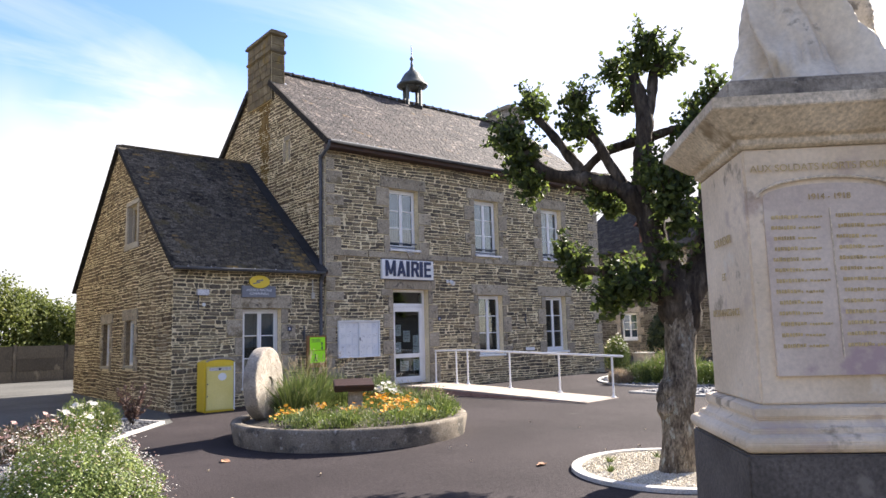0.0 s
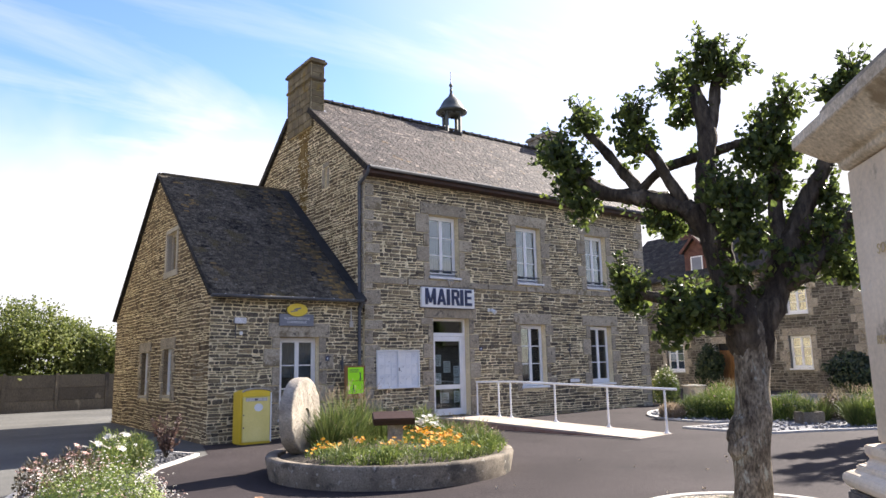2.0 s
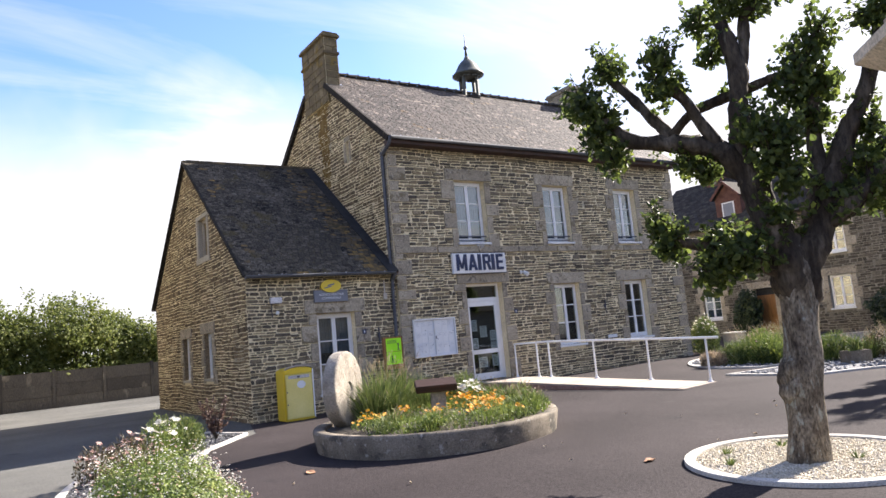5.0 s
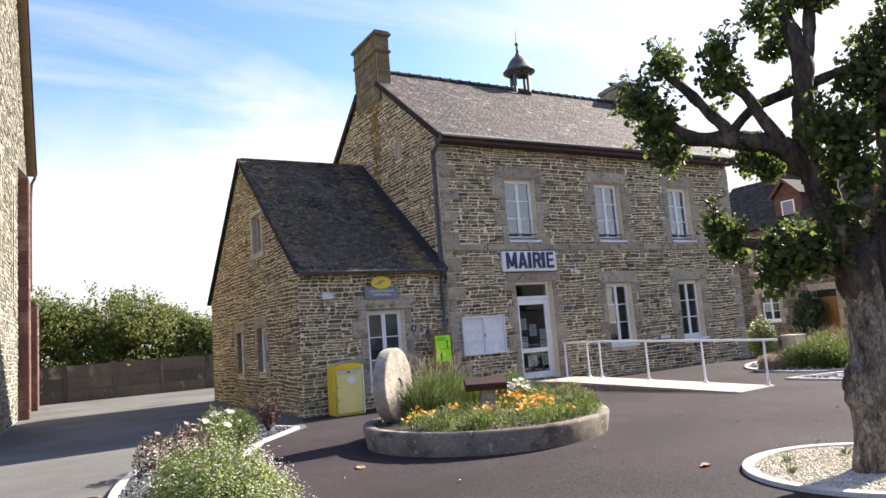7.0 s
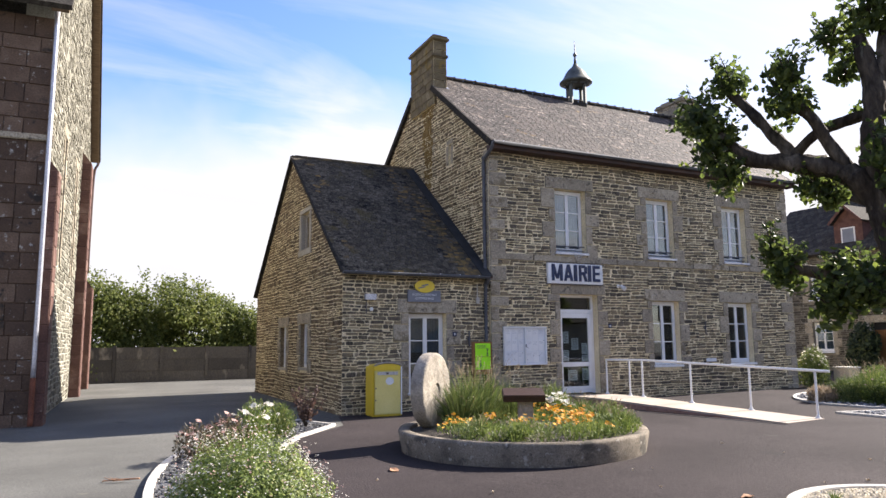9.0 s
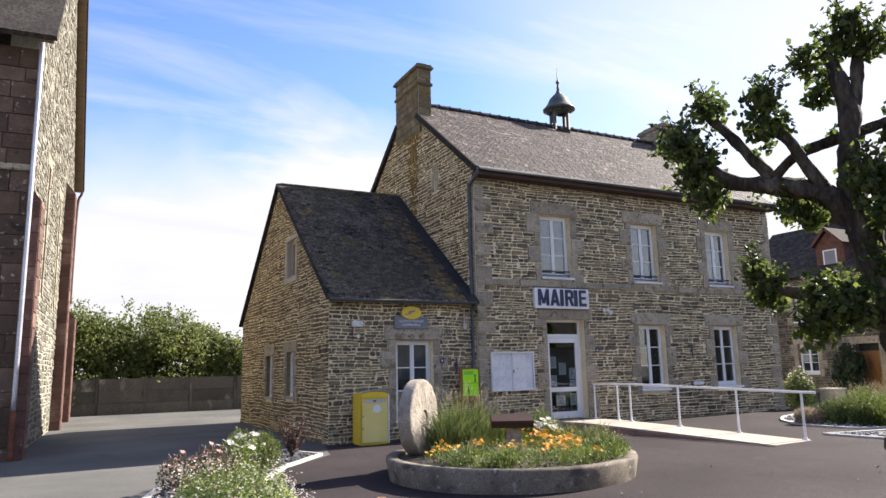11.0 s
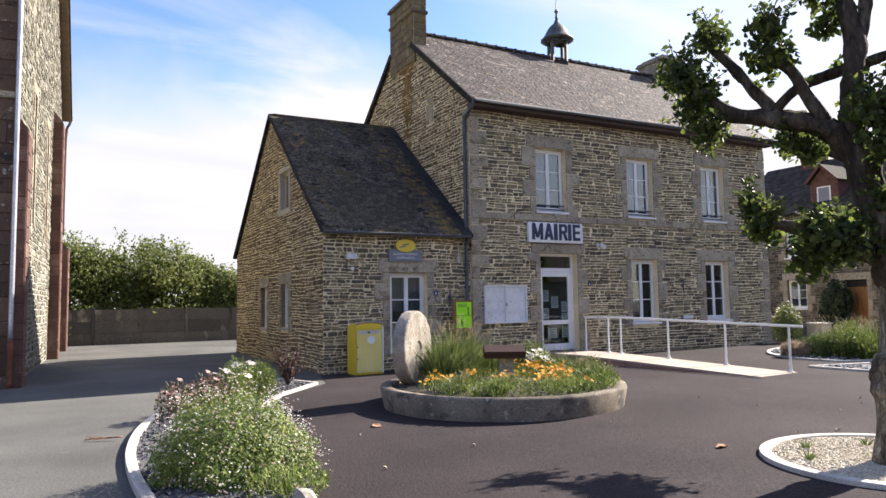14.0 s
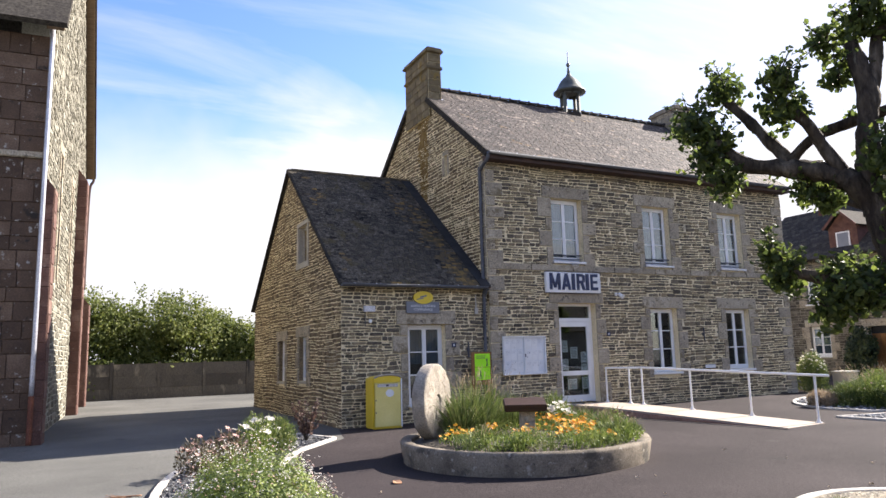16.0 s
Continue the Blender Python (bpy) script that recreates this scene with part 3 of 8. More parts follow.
def area_of(poly):
    return 0.5 * abs(sum(a[0] * b[1] - b[0] * a[1] for a, b in zip(poly, poly[1:] + poly[:1])))


def beds(u0, u1, z0, zmax, course, length, r, seed):
    """Outlines of roughly squared stones in wavy lifts, each lift broken into two to four thinner courses."""
    def line(u, z):
        return z + 0.05 * noise.noise(Vector((u * 0.5, z * 0.9, seed))) + 0.022 * noise.noise(Vector((u * 2.1, z * 5.0, seed + 3)))
    mean = (course[0] + course[1]) / 2
    out, z = [], z0 - 0.04
    while z < zmax:
        lift = mean * r.uniform(2.2, 3.8)
        u = u0 - r.uniform(0, 0.5)
        while u < u1:
            seg = r.uniform(0.5, 1.3)
            n = max(1, round(lift / r.uniform(course[0] * 1.15, course[1])))
            cuts = sorted(min(max((k + r.uniform(-0.28, 0.28)) / n, 0), 1) for k in range(1, n))
            for c, d in zip([0.0] + cuts, cuts + [1.0]):
                x, xe = u + r.uniform(-0.08, 0.08), u + seg
                lean = r.uniform(-0.3, 0.3)
                while x < xe - 0.05:
                    w = r.uniform(*length) * (1.0 if r.random() < 0.8 else 0.6)
                    if xe - x - w < 0.09:
                        w = xe - x
                    e = x + w
                    h = (d - c) * lift
                    nxt = r.uniform(-0.35, 0.35)
                    q = [(x - lean * h / 2, line(x, z + c * lift)), (e - nxt * h / 2, line(e, z + c * lift)), (e + nxt * h / 2, line(e, z + d * lift)), (x + lean * h / 2, line(x, z + d * lift))]
                    q = [(a + r.uniform(-0.012, 0.012), b + r.uniform(-0.010, 0.010)) for a, b in q]
                    out.append(q)
                    lean, x = nxt, e
            u += seg
        z += lift
    return out


def rubble(u0, u1, z0, top, holes, course=(0.055, 0.115), length=(0.12, 0.42), joint=0.023, seed=1, depth=(0.010, 0.027)):
    """Field stones of a wall: (x, z, outline about the centre, depth), clear of the holes (ua, ub, za, zb)."""
    r = random.Random(seed)
    zmax = max(top(u0 + (u1 - u0) * i / 40) for i in range(41))
    polys = beds(u0, u1, z0, zmax, course, length, r, seed)
    out = []
    for poly in polys:
        if len(poly) < 3:
            continue
        x, z = sum(q[0] for q in poly) / len(poly), sum(q[1] for q in poly) / len(poly)
        if not u0 - 0.3 < x < u1 + 0.3 or z > top(min(max(x, u0), u1)) + 0.05:
            continue
        # half the joint off each side
        half, n, whole = joint * r.uniform(0.35, 0.68), len(poly), poly
        for i in range(n):
            (ax, az), (bx, bz) = whole[i], whole[(i + 1) % n]
            ln = math.hypot(bx - ax, bz - az)
            if ln > 1e-5 and len(poly) > 2:
                nx, nz = (bz - az) / ln, -(bx - ax) / ln
                poly = clip(poly, nx, nz, nx * ax + nz * az - half)
        poly = clip(clip(poly, -1, 0, -u0), 1, 0, u1)
        x = min(max(x, u0 + 0.1), u1 - 0.1)
        ta, tb = top(x - 0.1), top(x + 0.1)
        sl = (tb - ta) / 0.2
        ln = math.hypot(sl, 1)
        poly = clip(poly, -sl / ln, 1 / ln, (-sl * x + (ta + tb) / 2) / ln - 0.015)
        poly = clip(poly, 0, -1, -z0)
        for ha, hb, hc, hd in holes:
            if len(poly) < 3:
                break
            xs, zs = [q[0] for q in poly], [q[1] for q in poly]
            if min(xs) < hb and max(xs) > ha and min(zs) < hd and max(zs) > hc:
                poly = max((clip(poly, 1, 0, ha - 0.008), clip(poly, -1, 0, -hb - 0.008), clip(poly, 0, 1, hc - 0.008), clip(poly, 0, -1, -hd - 0.008)), key=lambda q: area_of(q) if len(q) > 2 else 0)
        if len(poly) < 3 or area_of(poly) < 0.0016:
            continue
        n = len(poly)
        cx, cz = sum(q[0] for q in poly) / n, sum(q[1] for q in poly) / n
        ring = []
        for i in range(n):
            (ax, az), (bx, bz), (ex, ez) = poly[i - 1], poly[i], poly[(i + 1) % n]
            la, lb = math.hypot(ax - bx, az - bz), math.hypot(ex - bx, ez - bz)
            if la < 0.012 or lb < 0.012:
                ring.append((bx - cx, bz - cz))
                continue
            ka, kb = min(r.uniform(0.05, 0.30), 0.03 / la), min(r.uniform(0.05, 0.36), 0.022 / lb)
            ring += [(bx + (ax - bx) * ka - cx + r.uniform(-0.004, 0.004), bz + (az - bz) * ka - cz), (bx + (ex - bx) * kb - cx, bz + (ez - bz) * kb - cz + r.uniform(-0.004, 0.004))]
        out.append((cx, cz, ring, r.uniform(*depth)))
    return out


def lay_rubble(parent, name, material, stones, near, limit=300, seed=1):
    """Stones of rubble() on a wall: those nearest to a spot of the plan as parts, the rest joined."""
    r = random.Random(seed)
    order = sorted(stones, key=lambda q: (q[0] - near[0]) ** 2 + (q[1] - near[1]) ** 2)
    heap = Heap()
    for k, (cx, cz, ring, d) in enumerate(order):
        n = len(ring)
        tx, tz = r.uniform(-0.05, 0.05), r.uniform(-0.09, 0.09)
        vs = [(x, 0.004, z) for x, z in ring] + [(x * 0.95, min(-d + tx * x + tz * z, -0.006), z * 0.90) for x, z in ring]
        fs = [tuple(range(n, 2 * n))] + [(i, (i + 1) % n, n + (i + 1) % n, n + i) for i in range(n)]
        if k < limit:
            add(name, mesh_of(name, vs, fs, material), parent).location = (cx, 0, cz)
        else:
            heap.put([(x + cx, y, z + cz) for x, y, z in vs], fs)
    if heap.k:
        tagged(add(name + "_infill", heap.mesh(name + "_infill", material), parent), kind="stuff")


def dressings(a, b, c, d, seed, lintel=0.32, jamb=(0.16, 0.36), sill=True):
    """Granite surround of an opening: blocks (x, y, z, w, depth, h) and the holes that they take."""
    r = random.Random(seed)
    out, holes = [], []
    over = r.uniform(0.26, 0.36)
    out.append(((a + b) / 2, 0.006, d + lintel / 2, b - a + 2 * over, 0.045, lintel))
    holes.append((a - over, b + over, d, d + lintel))
    for side in (-1, 1):
        z, k = c - (0.14 if sill else 0), r.random() < 0.5
        while z < d - 0.02:
            h = min(r.uniform(0.34, 0.56), d - z)
            if d - z - h < 0.15:
                h = d - z
            w = (jamb[1] if k else jamb[0]) * r.uniform(0.9, 1.15)
            k = not k
            x = a - w / 2 if side < 0 else b + w / 2
            out.append((x, 0.006, z + h / 2, w - 0.008, 0.045, h - 0.012))
            holes.append((x - w / 2, x + w / 2, z, z + h))
            z += h
    holes.append((a, b, c - 0.14, d))
    return out, holes


def quoins(u, side, z0, z1, seed, wide=(0.24, 0.46)):
    r = random.Random(seed)
    out, holes, z, k = [], [], z0, True
    while z < z1 - 0.05:
        h = min(r.uniform(0.26, 0.42), z1 - z)
        w = (wide[1] if k else wide[0]) * r.uniform(0.9, 1.1)
        k = not k
        x = u + side * w / 2
        out.append((x, 0.006, z + h / 2, w, 0.04, h - 0.014))
        holes.append((x - w / 2, x + w / 2, z, z + h))
        z += h
    return out, holes


def casement(parent, m, w, h, rows=3, curtain="", sill=True, rail=False, label="white two-leaf casement window"):
    """A two-leaf window in the space of its parent; origin at the lower left of the opening's outer edge, y inwards."""
    bm = boxes((0, w, 0, 0.07, 0, 0.06), (0, w, 0, 0.07, h - 0.06, h), (0, 0.06, 0, 0.07, 0.06, h - 0.06), (w - 0.06, w, 0, 0.07, 0.06, h - 0.06), bevel=0.006)
    win = part("window", bm, M_WHITE, parent, label)
    win.matrix_basis = m
    half = w / 2
    for a, b in ((0.062, half - 0.002), (half + 0.002, w - 0.062)):
        s = 0.05
        spec = [(a, b, -0.014, 0.04, 0.062, 0.062 + s + 0.02), (a, b, -0.014, 0.04, h - 0.062 - s, h - 0.062), (a, a + s, -0.014, 0.04, 0.13, h - 0.11), (b - s, b, -0.014, 0.04, 0.13, h - 0.11)]
        z0, z1 = 0.132, h - 0.112
        for k in range(1, rows):
            z = z0 + (z1 - z0) * k / rows
            spec.append((a + s, b - s, -0.004, 0.03, z - 0.014, z + 0.014))
        part("sash", boxes(*spec, bevel=0.004), M_WHITE, win)
        for k in range(rows):
            za, zb = z0 + (z1 - z0) * k / rows, z0 + (z1 - z0) * (k + 1) / rows
            p = part("pane", boxes((a + s - 0.005, b - s + 0.005, 0.012, 0.018, za + 0.01, zb - 0.01)), M_GLASS_UP if rail else M_GLASS, win)
            p.visible_shadow = False
    if sill:
        part("sill", boxes((-0.05, w + 0.05, -0.26, -0.002, -0.07, -0.006), bevel=0.012), M_WHITE if rail is False else M_ZINC_L, win)
    if curtain:
        hp = Heap()
        n = 40
        for a, b in ((0.08, half - 0.03), (half + 0.03, w - 0.08)):
            zb = 0.08 if curtain == "full" else h * 0.5
            vs = []
            for i in range(n + 1):
                x = a + (b - a) * i / n
                y = 0.075 + 0.018 * math.sin(i * 1.3) + 0.01 * math.sin(i * 0.47)
                vs += [(x, y, zb), (x, y, h - 0.05), (x, y + 0.004, h - 0.05), (x, y + 0.004, zb)]
            fs = []
            for i in range(n):
                o, q = i * 4, i * 4 + 4
                fs += [(o, q, q + 1, o + 1), (o + 2, q + 2, q + 3, o + 3), (o + 1, q + 1, q + 2, o + 2)]
            hp.put(vs, fs)
        add("curtain", hp.mesh("curtain", M_CURTAIN, True), win)
    if rail:
        part("guard_bar", boxes((-0.0, w, -0.10, -0.075, 0.17, 0.205), (-0.0, w, -0.10, -0.075, 0.06, 0.085), bevel=0.005), M_ZINC, win, "grey metal guard bar")
    return win


def slates_on(parent, width, length, material, tile=0.22, gauge=0.125, near=None, limit=300, seed=1, odd=None):
    """Slates in courses on a slope: parent's x along the eave, y up the slope (as -z of nothing), z out."""
    r = random.Random(seed)
    a_list, b_list = [], []
    rows = int(length / gauge)
    for j in range(rows):
        off = -tile / 2 if j % 2 else 0.0
        u = off
        while u < width - 0.02:
            w = tile * r.uniform(0.9, 1.08)
            a, b = max(u, 0), min(u + w, width)
            u += w
            if b - a < 0.04:
                continue
            rec = ((a + b) / 2, -0.004 + r.uniform(-0.003, 0.002), j * gauge + gauge * 0.58, b - a - 0.006, 0.012 + r.random() * 0.007, gauge * 1.12 + r.uniform(-0.012, 0.012))
            if odd and odd(rec[0], rec[2], r):
                b_list.append(rec)
            else:
                a_list.append(rec)
    lay(parent, "slate", material, a_list, SLATES, near, limit)
    if b_list:
        lay(parent, "mossy_slate", M_MOSS, b_list, SLATES, None, 0)


def leaf_heap(hp, c, size, nrm, r):
    """One pointed leaf, folded along its midrib."""
    n = Vector(nrm).normalized()
    s = n.cross(Vector((r.uniform(-1, 1), r.uniform(-1, 1), r.uniform(-1, 1)))).normalized()
    t = n.cross(s)
    c = Vector(c)
    k = size * 0.5
    f = n * (-k * 0.25)
    hp.put([c - t * k, c + t * k * 1.1, c + s * k * 0.75 + f - t * k * 0.25, c + s * k * 0.5 + f + t * k * 0.5, c - s * k * 0.75 + f - t * k * 0.25, c - s * k * 0.5 + f + t * k * 0.5], [(0, 2, 3, 1), (0, 1, 5, 4)])


def clump(hp, c, rad, count, size, r, squash=1.0, hollow=0.35, droop=0.2):
    """Leaves scattered in an uneven lump."""
    c = Vector(c)
    seedv = Vector((r.uniform(0, 50), r.uniform(0, 50), r.uniform(0, 50)))
    for _ in range(count):
        d = Vector((r.gauss(0, 1), r.gauss(0, 1), r.gauss(0, 1))).normalized()
        k = rad * (hollow + (1 - hollow) * r.random() ** 0.6) * (1 + 0.55 * noise.noise(d * 1.7 + seedv))
        p = c + Vector((d.x * k, d.y * k, d.z * k * squash))
        nn = d * 0.6 + Vector((r.uniform(-1, 1), r.uniform(-1, 1), r.uniform(-0.3, 1) - droop))
        leaf_heap(hp, p, size * r.uniform(0.6, 1.25), nn, r)


def blade(hp, base, tip, w, r, seg=3):
    base, tip = Vector(base), Vector(tip)
    side = Vector((r.uniform(-1, 1), r.uniform(-1, 1), 0)).normalized() * w
    vs = []
    for i in range(seg):
        t = i / seg
        p = base.lerp(tip, t)
        p.z += (tip.z - base.z) * 0.35 * math.sin(math.pi * t)
        vs += [p - side * (1 - t * 0.8), p + side * (1 - t * 0.8)]
    vs.append(tip)
    fs = [(2 * i, 2 * i + 1, 2 * i + 3, 2 * i + 2) for i in range(seg - 1)] + [(2 * seg - 2, 2 * seg - 1, 2 * seg)]
    hp.put(vs, fs)

# ---- ground ----


def sheet(name, outline, dz, material, label, parent=None, kind="structure", category="ground"):
    """A flat area following the ground, from its outline."""
    bm = bmesh.new()
    vs = [bm.verts.new((x, y, ground_z(x) + dz)) for x, y in outline]
    f = bm.faces.new(vs)
    if f.normal.z < 0:
        f.normal_flip()
    bm.normal_update()
    if bm.faces[:][0].normal.z < 0:
        bmesh.ops.reverse_faces(bm, faces=bm.faces[:])
    bmesh.ops.triangulate(bm, faces=bm.faces[:])
    ob = part(name, bm, material, parent, label)
    return tagged(ob, label, category, "", kind)


def ground():
    xs = [-900, -200, -60, -30, -15, -10, -5, 0, 5, 12.5, 30, 60, 200, 900]
    ys = [-900, -200, -60, -20, 0, 20, 60, 200, 900]
    vs = [(x, y, ground_z(x)) for y in ys for x in xs]
    n = len(xs)
    fs = [(j * n + i, j * n + i + 1, (j + 1) * n + i + 1, (j + 1) * n + i) for j in range(len(ys) - 1) for i in range(n - 1)]
    tagged(add("ground", mesh_of("ground", vs, fs, M_ROAD)), "worn grey asphalt of the old road", "ground", "", "structure")


ground()
PLAZA_LEFT = [(-3.25, 0.0), (-3.7, -1.75), (-5.0, -3.2), (-5.9, -5.6), (-6.2, -8.2), (-6.45, -9.6), (-6.75, -11.0), (-7.0, -12.5), (-7.8, -60)]
sheet("pavement", PLAZA_LEFT + [(60, -60), (60, 30), (12.6, 30), (12.6, -0.01)], 0.006, M_ASPHALT, "smooth dark new asphalt of the square", category="pavement")

# ---- town hall ----
X0, X1, DEPTH, EAVE = 0.85, 12.48, 8.3, 6.85
RIDGE_Y, RIDGE_Z = 4.15, 10.25
hall = thing("town_hall", pose(0, 0, 0), "two-storey schist rubble town hall with slate roof", "building")
UP_Z, UP_H, WIN_W, LO_Z, LO_H = 4.02, 1.80, 1.06, 0.86, 1.88
UP_X, LO_X = (2.95, 6.27, 9.40), (6.33, 9.44)
DOOR = (3.03, 4.32, 0.14, 2.86)


def hall_front():
    ops = [(x, x + WIN_W, UP_Z, UP_Z + UP_H) for x in UP_X] + [(x, x + WIN_W, LO_Z, LO_Z + LO_H) for x in LO_X] + [DOOR]
    w = wall("wall", hall, pose(0, 0, 0), X0 + 0.5, X1 - 0.5, -0.25, lambda u: EAVE, ops, M_MORTAR, 0.32, label="dark schist rubble front with pale mortar and granite dressings")
    blocks, holes = [], []
    for k, (a, b, c, d) in enumerate(ops):
        bl, ho = dressings(a, b, c, d, 11 + k, 0.34 if d > 2 else 0.32, (0.2, 0.42) if k < 3 else (0.17, 0.36), sill=k < 5)
        blocks += bl
        holes += ho
    for u, s in ((X0, 1), (X1, -1)):
        bl, ho = quoins(u, s, -0.2, EAVE - 0.3, 31 + s, (0.26, 0.52))
        blocks += bl
        holes += ho
    # flat string course between the storeys
    u, r = X0, random.Random(5)
    while u < X1 - 0.01:
        l = min(r.uniform(0.9, 1.6), X1 - u)
        blocks.append((u + l / 2, 0.006, 3.83, l - 0.012, 0.065, 0.17))
        u += l
    holes.append((X0, X1, 3.74, 3.92))
    lay(w, "granite_block", M_GRANITE, blocks, BLOCKS, None, 400)
    pl = rubble(X0, X1, -0.2, lambda u: EAVE - 0.05, holes, seed=2)
    lay_rubble(w, "stone", M_STONE, pl, (2.6, 1.2), 300)
    for x in UP_X:
        casement(hall, pose(x + 0.01, 0.17, UP_Z + 0.01), WIN_W - 0.02, UP_H - 0.02, curtain="full", rail=True, label="white two-leaf window with net curtains and guard bar")
    for x in LO_X:
        casement(hall, pose(x + 0.01, 0.17, LO_Z + 0.01), WIN_W - 0.02, LO_H - 0.02, curtain="")
    # near-black boards behind the glass: the rooms' shade is in their colour
    part("room_back", boxes((X0 + 0.5, X1 - 0.5, 2.6, 2.65, 0.1, EAVE), (X0 + 0.5, X1 - 0.5, 0.33, 2.6, 3.4, 3.6), (X0 + 0.5, X1 - 0.5, 0.33, 2.6, 6.6, 6.7), (X0 + 0.5, X1 - 0.5, 0.33, 2.6, 0.05, 0.13)), M_DARK, hall, "near-black boards coloured as the unlit room behind the windows")


def hall_gable(name, x, facing, seed):
    """A gable wall; facing -1 looks towards -x."""
    m = pose(x, 0, 0, 0, 0, -90) if facing < 0 else pose(x, 0, 0, 0, 0, 90)
    s = -1 if facing < 0 else 1
    ua, ub = sorted((0.0, s * DEPTH))
    top = lambda u: EAVE + 0.05 + (RIDGE_Z - EAVE - 0.12) * (1 - abs(abs(u) - RIDGE_Y) / RIDGE_Y)
    ops = [(-2.34, -2.16, 6.78, 7.42)] if facing < 0 else []
    w = wall("wall", hall, m, ua, ub, -0.25, top, ops, M_MORTAR, cuts=(s * RIDGE_Y,), label="brown schist rubble gable")
    if facing < 0:
        blocks = [(-2.25, 0.006, 7.50, 0.40, 0.03, 0.14), (-2.42, 0.006, 7.1, 0.14, 0.03, 0.6), (-2.10, 0.006, 7.1, 0.1, 0.03, 0.6)]
        holes = [(-2.5, -2.02, 6.75, 7.58)]
        bl, ho = quoins(-0.02, -1, 3.2, EAVE - 0.1, seed, (0.22, 0.3))
        lay(w, "granite_block", M_GRANITE, blocks + bl, BLOCKS, None, 60)
        pl = rubble(ua, ub, 2.9, top, holes + ho, (0.05, 0.11), (0.07, 0.22), 0.030, seed)
        # rain stains with yellow lichen below the chimney
        stain = [p for p in pl if abs(abs(p[0]) - 3.75 + 0.10 * noise.noise(Vector((0, p[1] * 1.3, 2)))) < 0.42 - 0.07 * (9.2 - p[1]) and p[1] > 5.6]
        ids = {id(p) for p in stain}
        lay_rubble(w, "stone", M_STONE_W, [p for p in pl if id(p) not in ids], (-1.8, 6.0), 200)
        lay_rubble(w, "lichen_stone", M_STREAK, [(x, z, [(a * 1.22, c * 1.4) for a, c in ring], d) for x, z, ring, d in stain], (-3.75, 8.0), 0)
        part("slit_back", boxes((-2.36, -2.14, 0.25, 0.28, 6.7, 7.5)), M_GRANITE_L, w, "pale blocked slit")


def slope_pose(x, y0, z0, y1, z1):
    """Space of a roof slope: x along the eave, z up the slope, -y outwards."""
    a = math.degrees(math.atan2(z1 - z0, y1 - y0))
    return pose(x, y0, z0, -(90 - a), 0, 0)


def hall_roof():
    y0, z0 = -0.36, EAVE - 0.02
    ln = math.hypot(RIDGE_Y - y0, RIDGE_Z - z0)
    wid = X1 - X0 + 0.2
    roof = part("roof", boxes((0, wid, 0, 0.12, 0, ln)), M_FASCIA, hall, "weathered purplish slate roof slope")
    roof.matrix_basis = slope_pose(X0 - 0.08, y0, z0, RIDGE_Y, RIDGE_Z)
    slates_on(roof, wid, ln - 0.05, M_SLATE, 0.17, 0.105, (3.0, 1.5), 300, 4)
    back = part("roof", boxes((0, wid, 0, 0.12, 0, ln)), M_SLATE, hall, "rear slate roof slope")
    back.matrix_basis = pose(X1 + 0.12, 2 * RIDGE_Y - y0, z0, 0, 0, 180) @ slope_pose(0, 0, 0, RIDGE_Y - y0, RIDGE_Z - z0)
    ridge = part("ridge", boxes((X0 - 0.05, X1 + 0.05, RIDGE_Y - 0.05, RIDGE_Y + 0.05, RIDGE_Z - 0.1, RIDGE_Z + 0.02)), M_SLATE_D, hall)
    vs, fs = [], []
    for i in range(9):
        a = math.pi * i / 8
        vs += [(0, -0.11 * math.cos(a), 0.10 * math.sin(a)), (0.36, -0.125 * math.cos(a), 0.115 * math.sin(a)), (0.4, -0.135 * math.cos(a), 0.14 * math.sin(a))]
    for i in range(8):
        o = i * 3
        fs += [(o, o + 1, o + 4, o + 3), (o + 1, o + 2, o + 5, o + 4)]
    me = mesh_of("ridge_tile", vs, fs, M_SLATE_D)
    x = X0 + 0.75
    while x < X1 - 1.0:
        add("ridge_tile", me, ridge, pose(x, RIDGE_Y, RIDGE_Z + 0.01))
        x += 0.4
    # brown board under the eave and zinc gutter
    part("fascia", boxes((X0 - 0.06, X1 + 0.1, -0.36, -0.02, EAVE - 0.20, EAVE - 0.05), bevel=0.01), M_FASCIA, hall, "dark brown painted eaves board")
    gutter_along(hall, (X0 - 0.12, -0.44, EAVE - 0.03), X1 - X0 + 0.26)
    # dark edge along the gable
    bm = boxes((0, 0.06, -0.03, 0.14, 0, ln * 0.805))
    v = part("verge", bm, M_SLATE_D, hall)
    v.matrix_basis = slope_pose(X0 - 0.13, y0, z0, RIDGE_Y, RIDGE_Z)
    v = part("verge", boxes((0, 0.06, -0.03, 0.14, 0, ln * 0.84)), M_SLATE_D, hall)
    v.matrix_basis = pose(X0 - 0.07, 2 * RIDGE_Y - y0, z0, 0, 0, 180) @ slope_pose(0, 0, 0, RIDGE_Y - y0, RIDGE_Z - z0)


